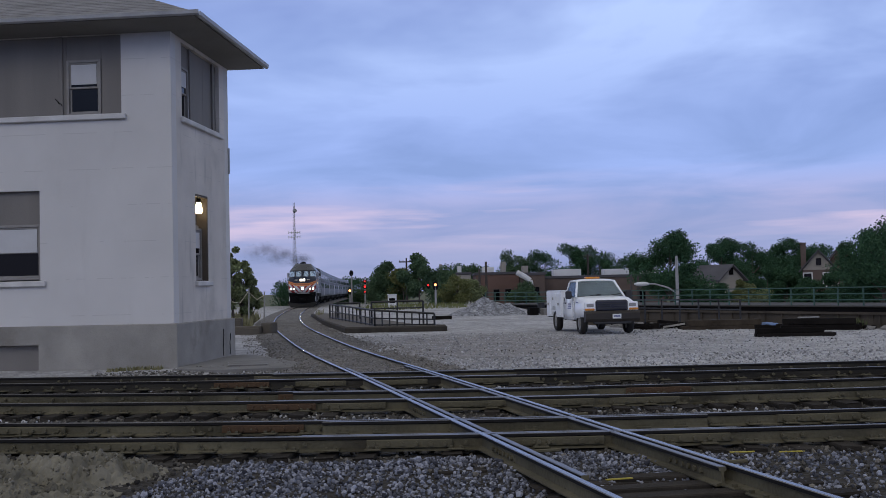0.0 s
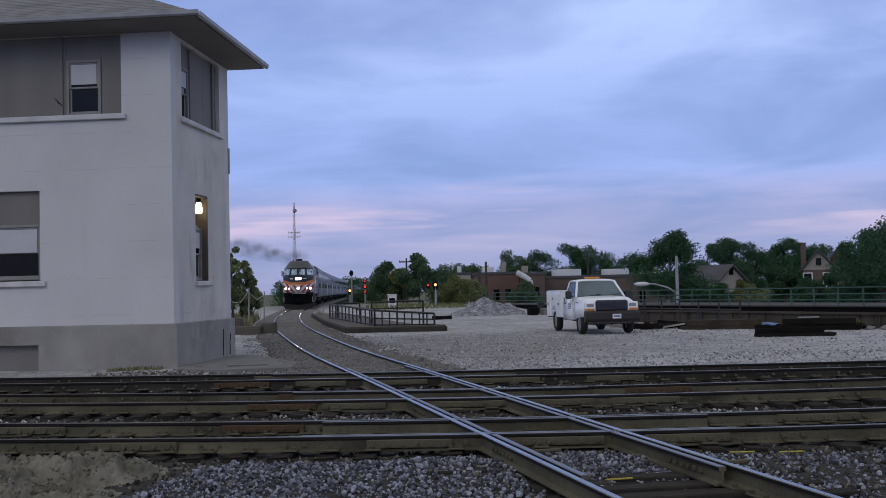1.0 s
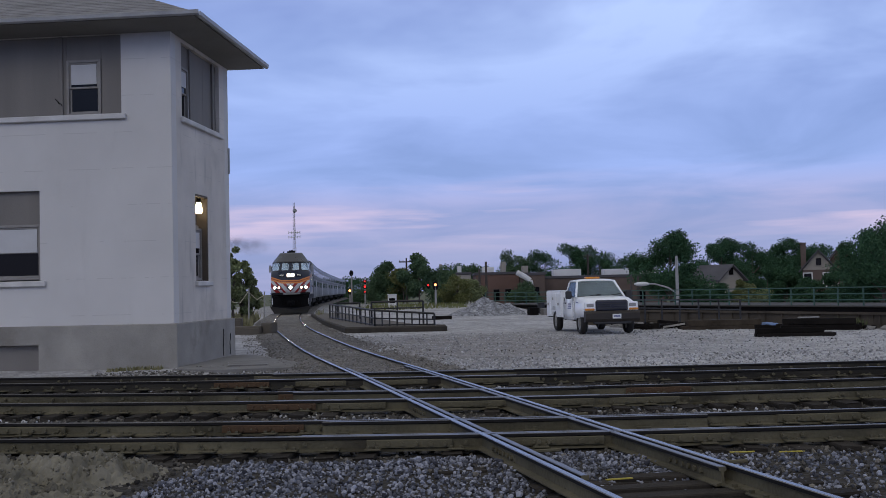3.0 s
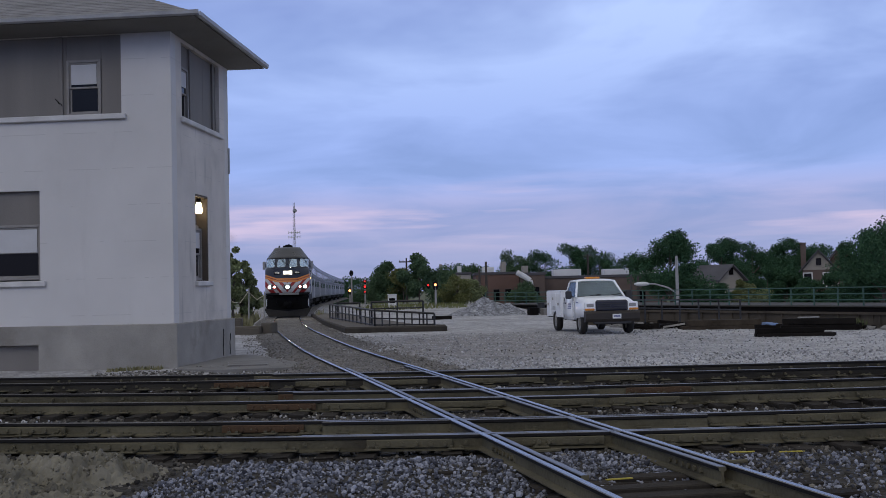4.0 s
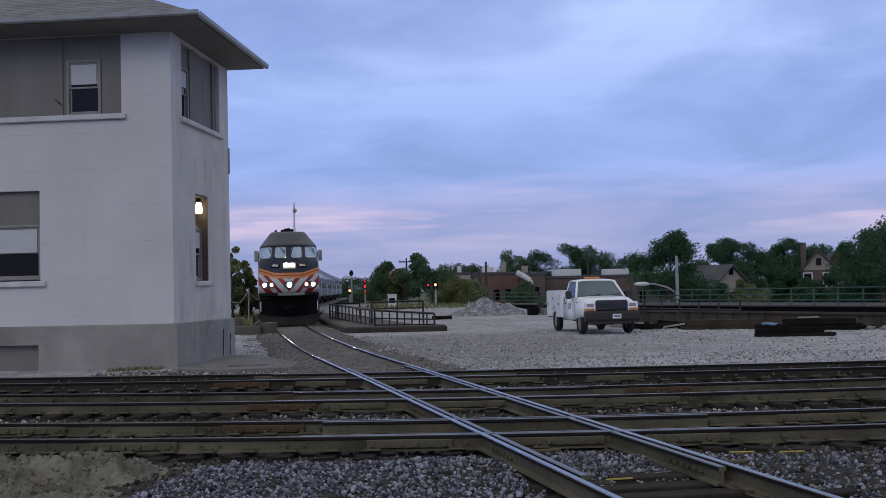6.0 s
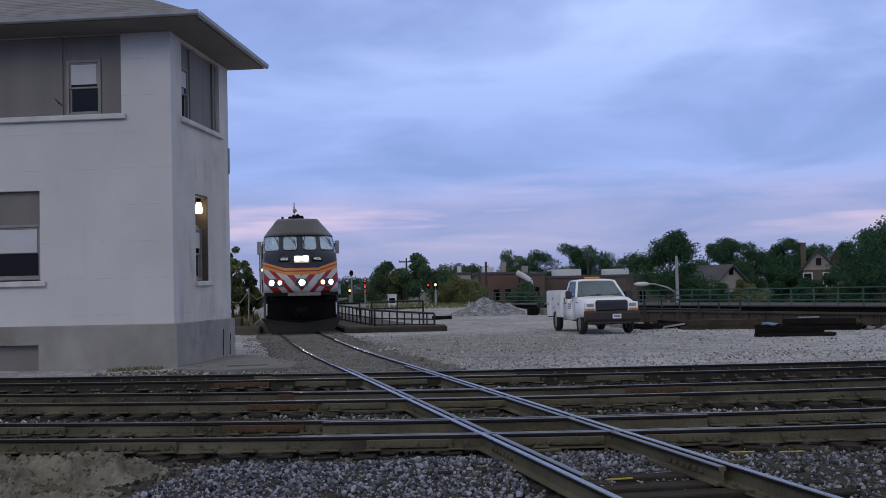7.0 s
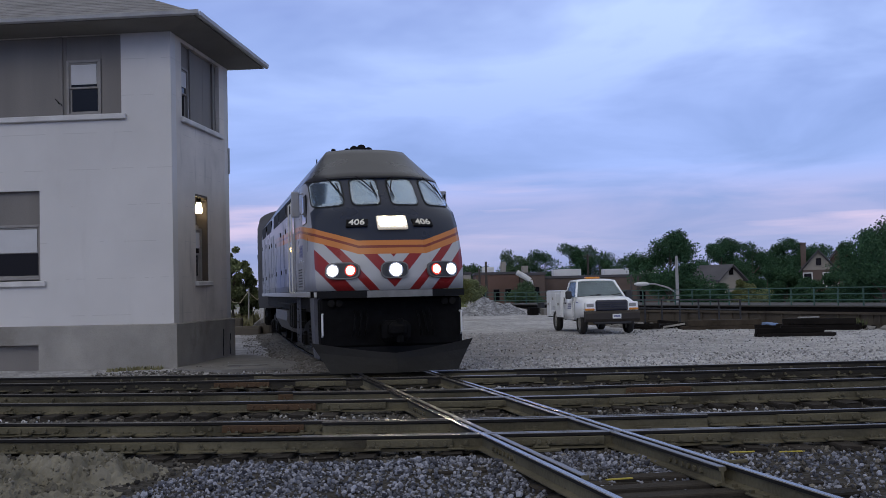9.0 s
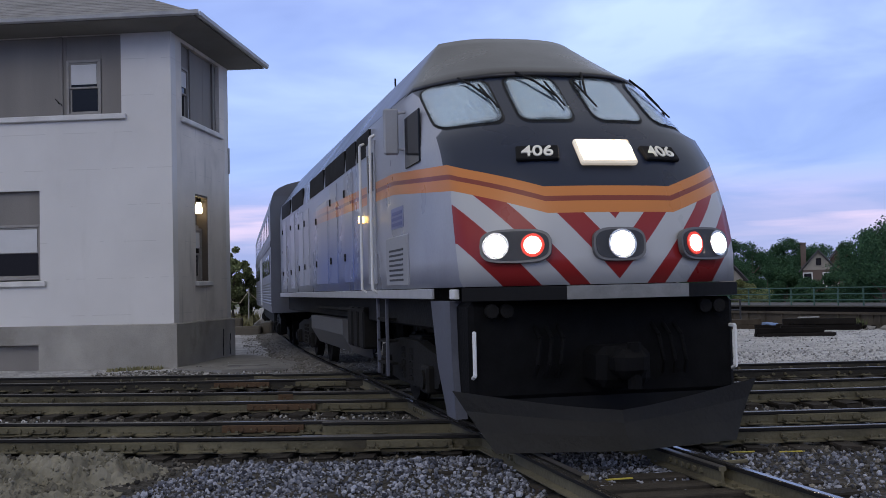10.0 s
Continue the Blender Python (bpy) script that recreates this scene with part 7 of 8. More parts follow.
def plate_mesh():
    bm = B()
    box(bm, -0.17, 0.17, -0.09, 0.09, 0.0, 0.02, 0.006)
    for u in (-0.12, 0.12):
        for v in (-0.05, 0.05):
            box(bm, u - 0.018, u + 0.018, v - 0.018, v + 0.018, 0.02, 0.045, 0.0)
    me = bpy.data.meshes.new("tie_plate"); bmesh.ops.recalc_face_normals(bm, faces=bm.faces); bm.to_mesh(me); bm.free()
    me.materials.append(M["rail"])
    return me


def joint_bar(parent, p, ang, rusty, length=0.95, side=-1):
    """Fishplate with bolts on a rail's web."""
    bm = B()
    y = side * 0.04
    box(bm, -length / 2, length / 2, min(y, y + side * 0.03), max(y, y + side * 0.03), -0.135, -0.04, 0.008)
    for k in range(6):
        x = -length / 2 + length * (k + 0.5) / 6
        cyl(bm, (x, y, -0.088), (x, y + side * 0.06, -0.088), 0.026, n=6)
    ob = part("joint_bar", bm, M["rust"] if rusty else M["rail"], parent, "bolted joint bar, rusted orange" if rusty else "bolted joint bar")
    ob.matrix_basis = pose(p[0], p[1], 0, 0, 0, ang)


def build_tracks():
    rnd = random.Random(5)
    ties = [tie_mesh(0.23, k) for k in range(4)]
    plate = plate_mesh()
    for i in range(3):
        tr = thing("railroad_track", None, "old crossing track with dull steel rails on dark ties", "railway track", "crossing tracks", "structure")
        xs = np.arange(-60, 60.1, 0.5)
        mid = [(float(x), cross_y(i, float(x))) for x in xs]
        for d in (-0.752, 0.752):
            sweep_rail("rail", offset_line(mid, d), tr, M["railold"], "dull steel rail with sides darkened as in shadow" if i == 2 else "dull steel rail with brown sides", web="rail_shaded" if i == 2 else "rail")
        # guard rails inside the diamond
        lo, hi = diag(CROSS[i][0]) - 2.6, diag(CROSS[i][0]) + 2.6
        seg = [(float(x), cross_y(i, float(x))) for x in np.arange(lo, hi, 0.4)]
        for d in (-0.64, 0.64):
            sweep_rail("guard_rail", offset_line(seg, d), tr, M["railold"], "guard rail in the crossing", -0.003)
        x = -16.0 + 0.11 * i
        while x < 16:
            y = cross_y(i, x)
            dx = abs(x - diag(y))
            if not (dx < 1.6 and rnd.random() < 0.6):
                a = math.degrees(math.atan2(cross_y(i, x + 0.5) - cross_y(i, x - 0.5), 1.0)) + rnd.uniform(-2, 2)
                shared("tie", ties[rnd.randrange(4)], tr, pose(x + rnd.uniform(-0.03, 0.03), y + rnd.uniform(-0.08, 0.12) + (0.12 if i == 0 else 0), -0.150 + rnd.uniform(-0.02, 0.004) - (0.015 if i == 0 else 0), 0, 0, a + 90))
                for s in (-0.752, 0.752):
                    shared("tie_plate", plate, tr, pose(x, y + s, -0.150, 0, 0, a + 90))
            x += 0.46
        # joints
        for x, s, rusty in (((-3.55, -0.752, False), (1.2, -0.752, False), (4.6, 0.752, False), (-2.3, 0.752, True), (-5.4, 0.752, False)), ((-2.45, -0.752, True), (-2.2, 0.752, True), (3.4, 0.752, True), (2.9, -0.752, False), (0.9, -0.752, False)), ((-3.3, 0.752, False), (-3.8, -0.752, True), (3.1, -0.752, False), (1.2, -0.752, False)))[i]:
            a = math.degrees(math.atan2(cross_y(i, x + 0.5) - cross_y(i, x - 0.5), 1.0))
            joint_bar(tr, (x, cross_y(i, x) + s), a, rusty, 1.05)
        # heavy filler bars beside the crossing and loose bolts along the webs
        for s in (-0.752, 0.752):
            yc = CROSS[i][0] + s
            for off in (-1.6, -0.1, 1.45):
                x = diag(yc) + off
                a = math.degrees(math.atan2(cross_y(i, x + 0.5) - cross_y(i, x - 0.5), 1.0))
                joint_bar(tr, (x, cross_y(i, x) + s), a, False, 0.95 if off else 0.75)
            x = -8.0 + rnd.uniform(0, 1)
            while x < 9:
                bm = B()
                for k in range(2):
                    cyl(bm, (k * 0.22, -0.012, -0.09), (k * 0.22, -0.05, -0.09), 0.028, n=6)
                    cyl(bm, (k * 0.22, -0.05, -0.09), (k * 0.22, -0.075, -0.09), 0.014, n=6)
                ob = part("web_bolt", bm, M["rail"], tr); ob.matrix_basis = pose(x, cross_y(i, x) + s, 0)
                x += rnd.uniform(0.7, 1.5)
    tr = thing("main_track", None, "curving main line track with shiny worn rails", "railway track", "", "structure")
    mid = [(diag(float(y)), float(y)) for y in np.concatenate([np.arange(-14, 60, 0.5), np.arange(60, 400, 4)])]
    for d in (-0.752, 0.752):
        sweep_rail("rail", offset_line(mid, d), tr, M["railtop"], "shiny worn steel rail", 0.004)
    seg = [(diag(float(y)), float(y)) for y in np.arange(9.6, 23.6, 0.5)]
    for d in (-0.635, 0.635):
        sweep_rail("guard_rail", offset_line(seg, d), tr, M["railold"], "worn guard rail in the crossing", 0.0)
    y = 1.0
    n = 0
    while y < 110:
        if n < 200 and not (11.9 < y < 22.2):
            a = math.degrees(math.atan2(1.0, diag(y + 0.5) - diag(y - 0.5)))
            shared("tie", ties[rnd.randrange(4)], tr, pose(diag(y) + rnd.uniform(-0.06, 0.06) + (0.42 if y < 12 else 0), y, -0.172 + (-0.03 if y < 12 else -0.005 if y < 30 else 0), 0, 0, a + 90 + rnd.uniform(-2, 2)))
            if y < 30:
                for s in (-0.752, 0.752):
                    q = Vector((diag(y) + s, y - s * 0.2))
                    shared("tie_plate", plate, tr, pose(q.x, q.y, -0.168, 0, 0, a))
            n += 1
        y += 0.52
    # loose switch timbers in the near ballast
    for x, yy, ln, a in ((2.0, 9.9, 1.5, 12), (1.9, 9.45, 1.6, 10), (2.1, 10.4, 1.2, 8), (0.1, 10.95, 0.55, 5)):
        bm = B(); box(bm, -ln / 2, ln / 2, -0.11, 0.11, -0.15, 0.0, 0.012)
        ob = part("switch_timber", bm, M["tie"], tr, "oil-black switch timber"); ob.matrix_basis = pose(x, yy, -0.165, 0, 0, a)
    for yy, s in ((10.6, 0.752), (11.3, -0.752), (14.8, 0.752), (15.4, -0.752), (19.2, 0.752), (18.6, -0.752)):
        a = math.degrees(math.atan2(1.0, diag(yy + 0.5) - diag(yy - 0.5)))
        joint_bar(tr, (diag(yy) + s, yy - s * 0.2), a, False, 0.8, 1 if s > 0 else 1)
        bm = B()
        cyl(bm, (0, -0.55, -0.09), (0, 0.05, -0.09), 0.02, n=6)
        box(bm, -0.09, 0.09, -0.12, -0.04, -0.14, -0.03, 0.01)
        ob = part("crossing_block", bm, M["rail"], tr, "steel filler block"); ob.matrix_basis = pose(diag(yy) + s, yy - s * 0.2, 0, 0, 0, a)


build_tracks()

# yellow paint marks on tie ends at the crossing
M["yellow_mark"] = mat("worn_yellow_paint", (0.42, 0.34, 0.05), 0.8, 0, 0.4, 8, 40, 0.2)
for x, y, a in ((3.05, 11.55, 4), (3.55, 11.50, 2), (1.55, 10.12, 14)):
    bm = B(); box(bm, -0.13, 0.13, -0.018, 0.018, 0, 0.012, 0.003)
    ob = tagged(part("paint_mark", bm, M["yellow_mark"], None), "worn yellow paint mark on a tie end", "paint mark", "yellow marks on the ties"); ob.matrix_world = pose(x, y, -0.158, 0, 0, a)


# ---------------- loose stones ----------------
def rock_variants(k, seed):
    out = []
    rg = np.random.RandomState(seed)
    for _ in range(k):
        bm = B()
        bmesh.ops.create_icosphere(bm, subdivisions=1, radius=1.0)
        v = np.array([list(q.co) for q in bm.verts]); f = np.array([[q.index for q in p.verts] for p in bm.faces])
        bm.free()
        v *= rg.uniform(0.62, 1.15, (len(v), 1))
        v *= np.array([1.0, rg.uniform(0.65, 0.95), rg.uniform(0.5, 0.8)])
        # flatten against a few random planes, like broken stone
        for _p in range(4):
            n = rg.normal(size=3); n /= np.linalg.norm(n)
            d = v @ n; lim = rg.uniform(0.45, 0.7)
            v -= np.outer(np.clip(d - lim, 0, None), n)
        out.append((v, f))
    return out


def scatter(name, pts, sizes, material, label, seed=1, category="gravel"):
    rg = np.random.RandomState(seed)
    var = rock_variants(8, seed)
    V, F, o = [], [], 0
    for (x, y, z), s in zip(pts, sizes):
        v, f = var[rg.randint(8)]
        q = rg.normal(size=4); q /= np.linalg.norm(q)
        a, b, c, d = q
        R = np.array([[1 - 2 * (c * c + d * d), 2 * (b * c - a * d), 2 * (b * d + a * c)], [2 * (b * c + a * d), 1 - 2 * (b * b + d * d), 2 * (c * d - a * b)], [2 * (b * d - a * c), 2 * (c * d + a * b), 1 - 2 * (b * b + c * c)]])
        V.append((v * s) @ R.T + (x, y, z)); F.append(f + o); o += len(v)
    V, F = np.concatenate(V), np.concatenate(F)
    me = bpy.data.meshes.new(name)
    me.from_pydata(V.tolist(), [], F.tolist())
    me.materials.append(material)
    return tagged(new(name, me), label, category, kind="stuff")


def island_material(name, dark, light, warm, rough=0.85):
    m = bpy.data.materials.new(name); m.use_nodes = True
    nt = m.node_tree; N, L = nt.nodes.new, nt.links.new
    b = nt.nodes["Principled BSDF"]
    g = N("ShaderNodeNewGeometry")
    r = N("ShaderNodeValToRGB")
    e = r.color_ramp.elements
    e[0].color, e[1].color = (*dark, 1), (*light, 1)
    k = e.new(0.5); k.color = (*warm, 1)
    L(g.outputs["Random Per Island"], r.inputs[0])
    tc = N("ShaderNodeTexCoord"); n = N("ShaderNodeTexNoise"); n.inputs["Scale"].default_value = 70; n.inputs["Detail"].default_value = 3
    L(tc.outputs["Object"], n.inputs["Vector"])
    mx = N("ShaderNodeMix"); mx.data_type = "RGBA"; mx.blend_type = "OVERLAY"; mx.inputs[0].default_value = 0.5
    L(r.outputs[0], mx.inputs[6]); L(n.outputs[0], mx.inputs[7])
    L(mx.outputs[2], b.inputs["Base Color"]); b.inputs["Roughness"].default_value = rough
    bp = N("ShaderNodeBump"); bp.inputs["Strength"].default_value = 0.4; bp.inputs["Distance"].default_value = 0.01
    L(n.outputs[0], bp.inputs["Height"]); L(bp.outputs[0], b.inputs["Normal"])
    return m


M["stone_blue"] = island_material("fresh_blue_grey_stone", (0.022, 0.023, 0.032), (0.36, 0.37, 0.43), (0.14, 0.146, 0.175))
M["stone_dark"] = island_material("oily_ballast_stone", (0.012, 0.010, 0.008), (0.20, 0.18, 0.15), (0.05, 0.044, 0.035))
M["stone_foot"] = island_material("weathered_foot_stone", (0.04, 0.036, 0.03), (0.30, 0.285, 0.26), (0.12, 0.112, 0.10))
M["stone_pale"] = island_material("pale_limestone_chips", (0.15, 0.148, 0.15), (0.56, 0.555, 0.56), (0.36, 0.357, 0.362))


def off_rails(x, y):
    if abs(abs(x - diag(y)) - 0.752) < 0.10 and y > 7:
        return False
    for i in range(3):
        if abs(abs(y - cross_y(i, x)) - 0.752) < 0.10:
            return False
    return True


def build_stones():
    rg = np.random.RandomState(3)
    def pick(n, x0, x1, y0, y1, keep, dz=0.0):
        out = []
        for x, y in zip(rg.uniform(x0, x1, n), rg.uniform(y0, y1, n)):
            if off_rails(x, y) and keep(x, y):
                out.append((x, y, ground_z(x, y) + dz + rg.uniform(-0.015, 0.02)))
        return out
    def fresh(x, y):
        return y < 11.95 + 0.2 * math.sin(x * 1.3) - 0.06 * x and x > -3.3 + 0.3 * (y - 9) and (x < 2.9 or math.sin(x * 37 + y * 53) > 0.3)
    p = pick(24000, -4.0, 5.6, 7.8, 12.5, fresh, 0.01)
    scatter("ballast_stones", p, rg.uniform(0.016, 0.032, len(p)) * (0.75 + 0.9 * rg.rand(len(p)) ** 3), M["stone_blue"], "loose blue-grey crushed ballast stones in the foreground", 4)
    p = pick(9000, -7.5, 8.0, 7.9, 13.4, lambda x, y: not fresh(x, y) or rg.rand() < 0.25)
    scatter("ballast_stones", p, rg.uniform(0.018, 0.048, len(p)), M["stone_dark"], "oily brown ballast between the rails", 5)
    p = pick(15000, -11.0, 12.0, 13.2, 23.4, lambda x, y: True)
    scatter("ballast_stones", p, rg.uniform(0.02, 0.055, len(p)), M["stone_dark"], "oily brown ballast among the crossing tracks", 6)
    p = pick(6500, -11.0, 12.0, 13.2, 22.8, lambda x, y: math.sin(x * 1.3 + y) + 0.6 * math.sin(x * 3.1 - y * 0.7) > 0.3)
    scatter("ballast_stones", p, rg.uniform(0.02, 0.05, len(p)), M["stone_pale"], "pale stones strewn over the dark ballast", 7)
    p = pick(9000, -7.5, 15.0, 22.3, 27.0, lambda x, y: not (x < -5.6 and y > 25.2) and (x > -1.5 or rg.rand() < 0.12))
    scatter("gravel_stones", p, rg.uniform(0.015, 0.05, len(p)), M["stone_pale"], "pale limestone chips along the yard edge", 8)
    p = pick(4200, -7.8, -1.0, 22.3, 25.6, lambda x, y: not (x < -5.9 and y > 24.9))
    scatter("ballast_stones", p, rg.uniform(0.015, 0.05, len(p)), M["stone_foot"], "grey-brown stones along the foot of the tower", 18)
    p = pick(11000, -4.5, 18.0, 26.5, 42.0, lambda x, y: True)
    scatter("gravel_stones", p, rg.uniform(0.012, 0.042, len(p)) * (0.7 + 0.6 * rg.rand(len(p))), M["stone_pale"], "pale limestone gravel over the yard", 9)
    p = pick(700, -5.0, 18.0, 26.5, 42.0, lambda x, y: math.sin(x * 0.8) + math.sin(y * 0.9 + x * 0.3) > 0.3)
    scatter("gravel_stones", p, rg.uniform(0.015, 0.05, len(p)), M["stone_dark"], "dark stones and clinker strewn on the yard", 10)


build_stones()


def add_cells(m, scale):
    """Tells single stones apart by cell shade and relief."""
    nt = m.node_tree; N, L = nt.nodes.new, nt.links.new
    b = nt.nodes["Principled BSDF"]
    col = b.inputs["Base Color"].links[0].from_socket
    tc = N("ShaderNodeTexCoord"); v = N("ShaderNodeTexVoronoi"); v.inputs["Scale"].default_value = scale
    L(tc.outputs["Object"], v.inputs["Vector"])
    sp = N("ShaderNodeSeparateColor"); L(v.outputs["Color"], sp.inputs[0])
    r = N("ShaderNodeMapRange"); r.inputs[3].default_value = 0.5; r.inputs[4].default_value = 1.5; L(sp.outputs[0], r.inputs[0])
    hs = N("ShaderNodeHueSaturation"); L(r.outputs[0], hs.inputs["Value"]); L(col, hs.inputs["Color"]); L(hs.outputs[0], b.inputs["Base Color"])
    bp = N("ShaderNodeBump"); bp.invert = True; bp.inputs["Strength"].default_value = 0.9; bp.inputs["Distance"].default_value = 0.04
    L(v.outputs["Distance"], bp.inputs["Height"]); L(bp.outputs[0], b.inputs["Normal"])


def ballast_bed():
    """Dark ballast between and beside the rails of the main track."""
    bm = B()
    prev = None
    for y in np.concatenate([np.arange(22.9, 70, 0.4), np.arange(70, 300, 4)]):
        y = float(y); c = diag(y)
        row = []
        for u, z in ((-2.2, -0.25), (-1.7, -0.07), (-0.9, -0.05), (0, -0.055), (0.9, -0.05), (1.7, -0.07), (2.2, -0.25)):
            n = noise.noise(Vector((c + u, y * 1.3, 7))) if y < 70 else 0.0
            row.append(bm.verts.new((c + u + 0.25 * n * (abs(u) > 1.5), y, z + 0.018 * n)))
        if prev:
            for i in range(6):
                bm.faces.new((prev[i], prev[i + 1], row[i + 1], row[i]))
        prev = row
    tagged(part("ballast_bed", bm, M["bed"], None, "", True), "grey-brown ballast bed under the main track", "ballast", kind="structure")


add_cells(M["stone"], 13)
M["bed"] = mat("track_ballast", (0.15, 0.138, 0.122), 0.95, 0, 0.4, 0.9, 22, 1.0, stain=(0.085, 0.075, 0.062))
add_cells(M["bed"], 15)
ballast_bed()


def bed_stones():
    rg = np.random.RandomState(31)
    pts = []
    for y, u in zip(22.9 + 34 * rg.rand(9000) ** 1.4, rg.uniform(-2.35, 2.35, 9000)):
        if abs(abs(u) - 0.752) < 0.09:
            continue
        x = diag(float(y)) + u
        z = -0.055 if abs(u) < 1.75 else max(ground_z(x, float(y)), -0.06 - (abs(u) - 1.7) * 0.35)
        pts.append((x, float(y), z + rg.uniform(-0.012, 0.008)))
    scatter("ballast_stones", pts, rg.uniform(0.014, 0.038, len(pts)), M["stone_bed"], "grey-brown ballast stones along the main track", 33)


M["stone_bed"] = island_material("main_track_stone", (0.07, 0.062, 0.052), (0.30, 0.28, 0.255), (0.17, 0.157, 0.14))
bed_stones()


# ---------------- broken asphalt and mud at the near edge ----------------
def mound_z(x, y):
    h = 0.0
    for cx, cy, rx, ry, hh in ((-3.55, 11.25, 0.75, 0.55, 0.22), (-4.4, 11.2, 1.2, 0.75, 0.19), (-5.0, 9.8, 1.6, 1.1, 0.11), (-3.9, 10.3, 0.9, 0.7, 0.12), (-6.2, 10.8, 1.6, 1.2, 0.12)):
        d = ((x - cx) / rx) ** 2 + ((y - cy) / ry) ** 2
        h = max(h, hh * max(0.0, 1 - d * 0.75))
    n = 0.5 * noise.noise(Vector((x * 3, y * 3, 1))) + 0.35 * noise.noise(Vector((x * 8, y * 8, 2))) + 0.3 * noise.noise(Vector((x * 22, y * 22, 5)))
    crust = abs(noise.noise(Vector((x * 5, y * 7, 4)))) + 0.6 * abs(noise.noise(Vector((x * 13, y * 15, 8)))) + 0.35 * abs(noise.noise(Vector((x * 34, y * 36, 3))))
    # cracked, crumbling crust with a flattened top
    return -0.30 + min(h * 1.45, 0.27 + 0.1 * h) + (0.20 * n - 0.11 * crust + 0.03) * min(1, h * 9)


def build_mound():
    bm = B()
    xs, ys = np.arange(-6.5, -2.4, 0.028), np.arange(9.2, 12.05, 0.028)
    grid = [[bm.verts.new((x, y, mound_z(x, y))) for x in xs] for y in ys]
    for j in range(len(ys) - 1):
        for i in range(len(xs) - 1):
            bm.faces.new((grid[j][i], grid[j][i + 1], grid[j + 1][i + 1], grid[j + 1][i]))
    tagged(part("mud_mound", bm, M["dirt"], None, "", False), "low mound of dried brown mud and broken paving", "mound", kind="structure")
    rg = np.random.RandomState(9)
    pts = []
    for x, y in zip(rg.uniform(-7.5, -2.7, 4200), rg.uniform(8.4, 11.9, 4200)):
        z = mound_z(x, y)
        if z > -0.22 and rg.rand() < (0.9 if x > -4.7 else 0.3):
            pts.append((x, y, z + rg.uniform(-0.005, 0.012)))
    scatter("mud_clods", pts, rg.uniform(0.006, 0.030, len(pts)) * (0.6 + 1.1 * rg.rand(len(pts))), M["clod"], "crumbled mud clods and stones on the mound", 12)
    # slabs of cracked asphalt
    for pts, z in (([(-8.0, 9.2), (-6.4, 9.0), (-6.2, 9.9), (-6.5, 10.5), (-8.0, 10.6)], 0.0), ([(-6.3, 9.0), (-5.2, 8.95), (-4.75, 9.6), (-4.65, 10.2), (-5.4, 10.45), (-6.1, 10.3)], -0.01), ([(-8.0, 10.7), (-6.45, 10.6), (-6.1, 10.4), (-5.4, 10.55), (-4.6, 10.35), (-4.8, 10.8), (-6.1, 11.2), (-8.0, 11.35)], 0.01), ([(-8.0, 11.45), (-6.2, 11.3), (-4.9, 10.9), (-4.6, 11.4), (-5.2, 11.9), (-8.0, 12.0)], 0.025)):
        bm = B()
        ring = []
        for (a, b), (c, d) in zip(pts, pts[1:] + pts[:1]):
            for k in range(6):
                f = k / 6
                ring.append((a + (c - a) * f + rg.uniform(-0.05, 0.05), b + (d - b) * f + rg.uniform(-0.04, 0.04)))
        prism(bm, ring, "z", z - 0.14, z)
        for v in bm.verts:
            v.co.z += rg.uniform(-0.008, 0.008) - 0.02 * (v.co.x + 6)
        tagged(part("asphalt_slab", bm, M["asphalt"], None), "cracked slab of worn grey-brown asphalt", "paving", "broken asphalt slabs", "structure")


M["clod"] = island_material("mud_clod", (0.09, 0.08, 0.06), (0.25, 0.23, 0.185), (0.15, 0.138, 0.108), 0.95)
build_mound()

# paved walk beside the tower
M["walk"] = mat("worn_grey_paving", (0.20, 0.192, 0.18), 0.9, 0, 0.25, 1.2, 50, 0.5, stain=(0.12, 0.113, 0.10))
bm = B()
prism(bm, [(-6.15, 25.0), (-4.9, 24.3), (-3.3, 24.7), (-3.6, 26.6), (-5.2, 30.0), (-6.0, 30.2)], "z", -0.2, -0.045)
tagged(part("pavement", bm, M["walk"], None), "worn asphalt walk beside the tower", "pavement", kind="structure")
for (x, y, a, w, d, h) in ((-4.55, 25.6, 8, 0.9, 0.35, 0.05), (-3.15, 23.75, -4, 0.42, 0.3, 0.10)):
    bm = B(); box(bm, -w / 2, w / 2, -d / 2, d / 2, 0, h, 0.012)
    for k in range(3):
        box(bm, -w / 2 + 0.03, w / 2 - 0.03, -d / 2 - 0.01, -d / 2, h * (k + 0.3) / 3, h * (k + 0.7) / 3)
    ob = tagged(part("cover_stone", bm, M["concrete"], None), "small weathered concrete cover lying by the track", "cover")
    ob.matrix_world = pose(x, y, -0.06 if h < 0.08 else ground_z(x, y) - 0.01, 0, 0, a)
# ---------------- motion ----------------
NOSE = [(0.0, 119.5), (1.0, 107.8), (2.0, 96.2), (2.7, 88.3), (3.8, 76.3), (5.0, 64.6), (5.5, 59.6), (7.0, 44.6), (7.5, 39.3), (8.0, 33.5), (8.5, 27.8), (9.0, 22.0), (9.5, 16.44), (10.0, 11.27)]


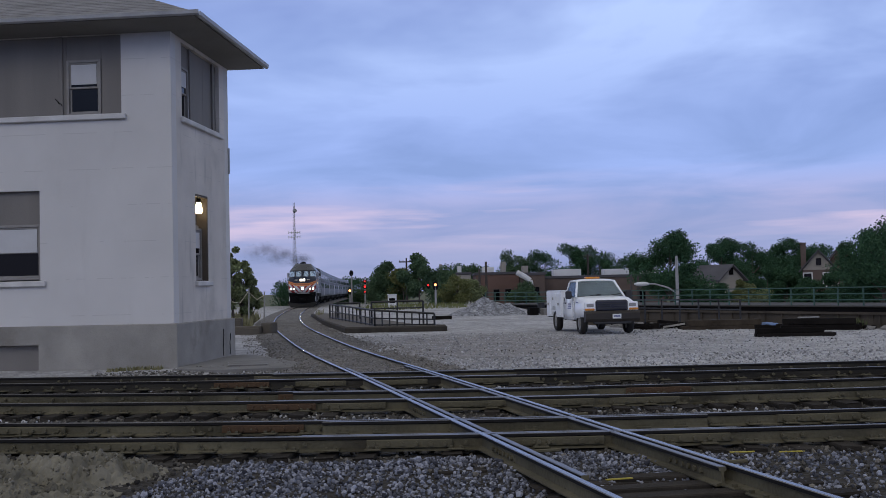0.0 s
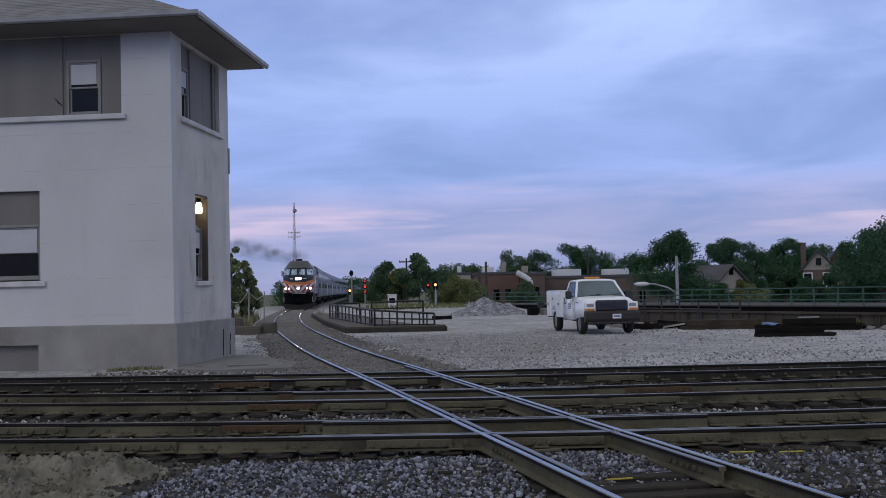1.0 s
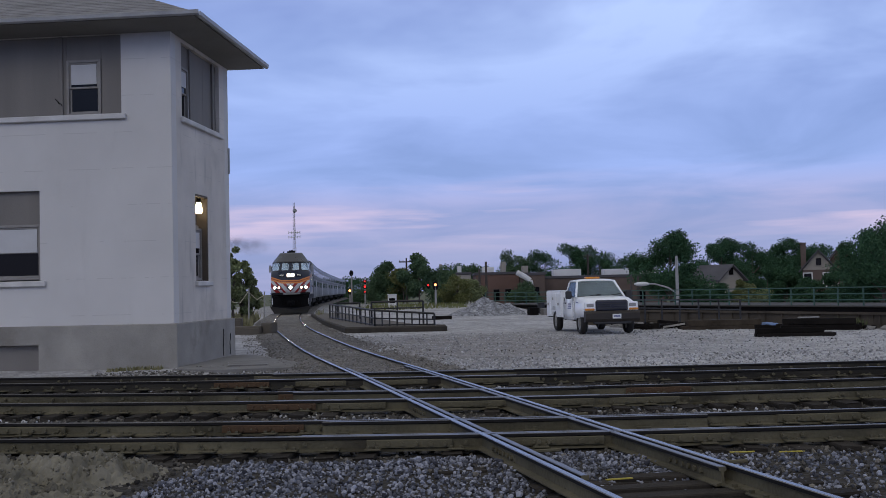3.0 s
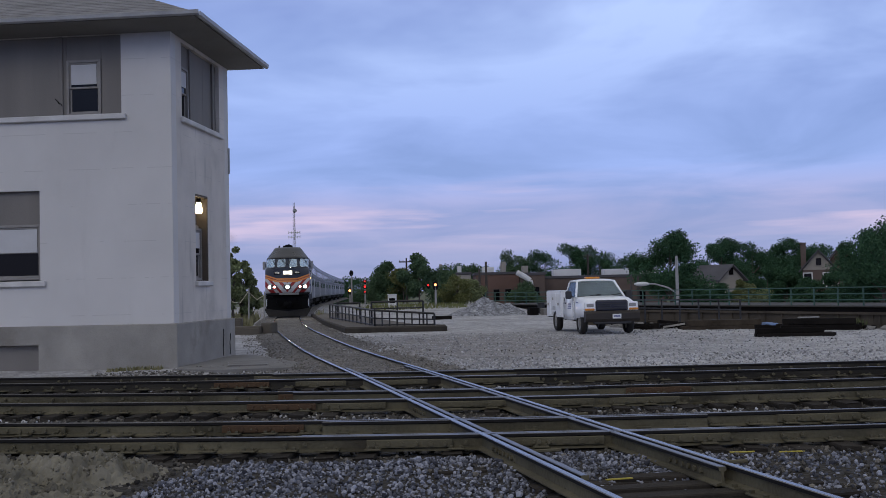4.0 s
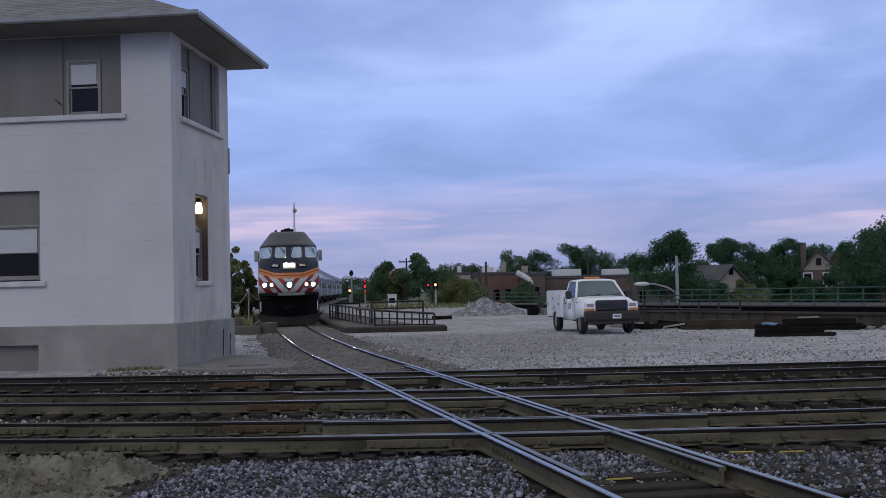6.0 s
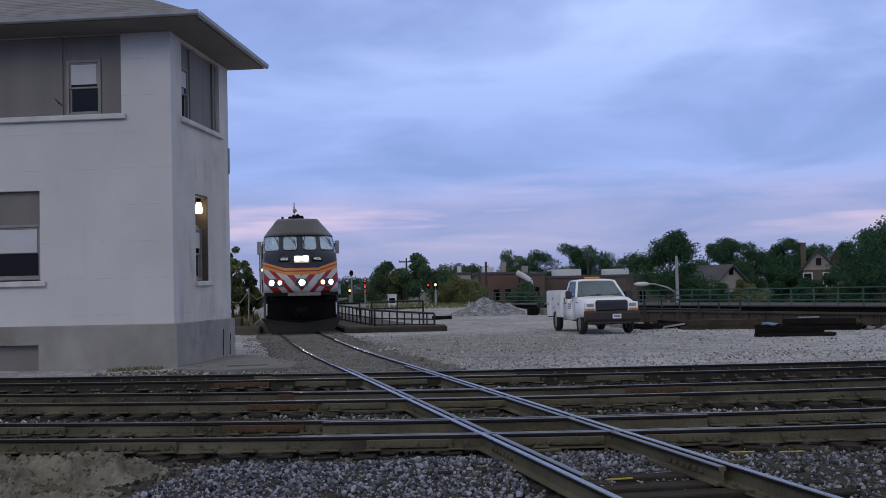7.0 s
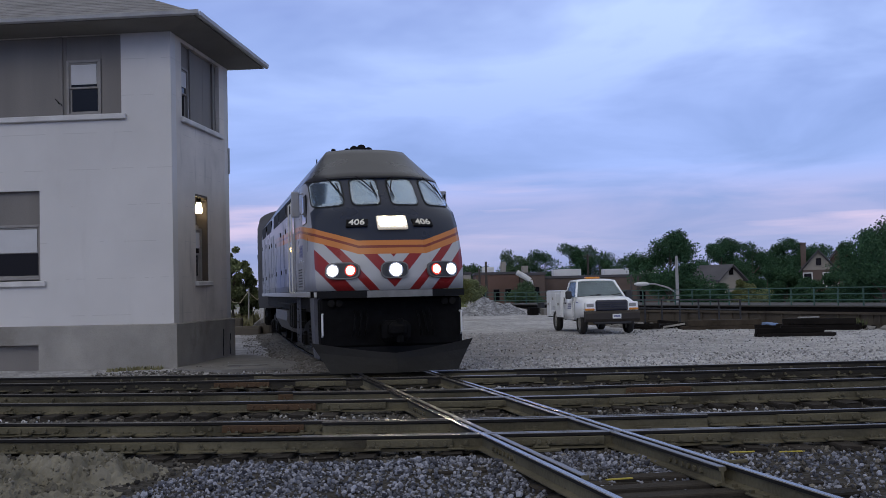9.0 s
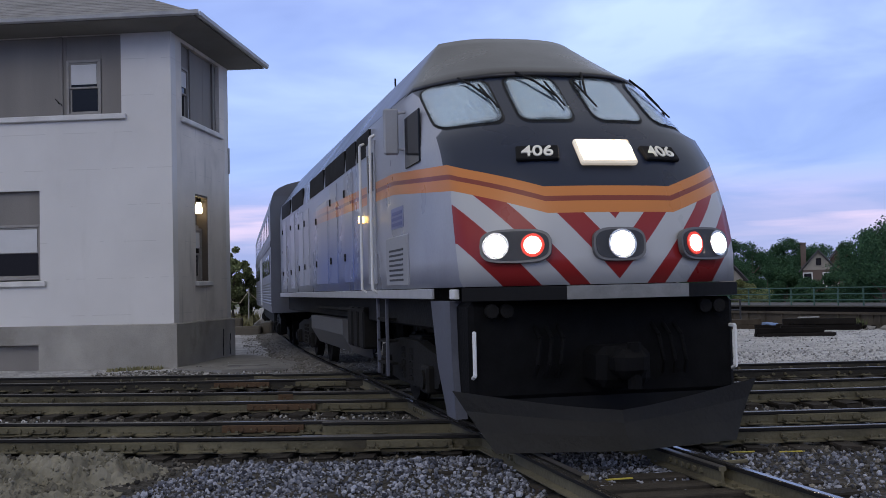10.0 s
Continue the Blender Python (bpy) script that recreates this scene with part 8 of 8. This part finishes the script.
def nose_arc(t):
    ts = [a for a, _ in NOSE]
    i = max(0, min(len(ts) - 2, sum(a <= t for a in ts) - 1))
    def tan(j):
        a, b = max(0, j - 1), min(len(NOSE) - 1, j + 1)
        return (arc_of(NOSE[b][1]) - arc_of(NOSE[a][1])) / (ts[b] - ts[a])
    h = ts[i + 1] - ts[i]
    u = (t - ts[i]) / h
    p0, p1, m0, m1 = arc_of(NOSE[i][1]), arc_of(NOSE[i + 1][1]), tan(i) * h, tan(i + 1) * h
    return (2 * u**3 - 3 * u**2 + 1) * p0 + (u**3 - 2 * u**2 + u) * m0 + (-2 * u**3 + 3 * u**2) * p1 + (u**3 - u**2) * m1


def vehicle_pose(s, front, rear, side=0.0):
    """Pose of a vehicle whose origin is at arc s, carried by two pivots behind it."""
    a, b = on_track(s + front), on_track(s + rear)
    d = (a - b).normalized()
    ang = math.degrees(math.atan2(d.y, d.x))
    o = a + d * front
    # play of the springs in the curve
    o.x += side * float(np.interp(o.y, [11.3, 16.5, 22.0, 28.0, 40.0, 46.0, 58.0], [1.35, 0.75, 1.0, 1.8, 1.9, 1.6, 0.0]))
    return pose(o.x, o.y, 0.0, 0, 0, ang)


def motions_of_smoke():
    """Puffs leave the stack one after the other and drift off behind the tower."""
    for k, (puff_ob, t0) in enumerate(SMOKE):
        rows = []
        for i in range(21):
            t = i * 0.5
            p = vehicle_pose(nose_arc(max(0.0, min(t, max(t0, 0.0)))), 4.0, 14.6) @ Vector((-9.5, 0, 5.2))
            a = max(0.0, t - t0)
            rows.append((t, pose(p.x - 3.3 * a, p.y + 0.4 * a, p.z + 0.8 * min(a, 3.0) - (0 if t >= t0 else 2.6))))
        walk(puff_ob, rows)


def motions():
    motions_of_smoke()
    times = [i * 0.25 for i in range(41)]
    walk(LOCO, [(t, vehicle_pose(nose_arc(t), 4.0, 14.6, 0.12)) for t in times])
    # the wheels of the locomotive roll with the way travelled
    s0 = nose_arc(0.0)
    for w, dx, r in LOCO_WHEELS:
        walk(w, [(i / 15, pose(dx, 0, r, 0, math.degrees((s0 - nose_arc(i / 15)) / r), 0)) for i in range(151)])
    for k, c in enumerate(COACHES):
        lag = 20.75 + k * 26.1
        walk(c, [(t, vehicle_pose(nose_arc(t) + lag, 3.9, 21.8)) for t in times])


motions()
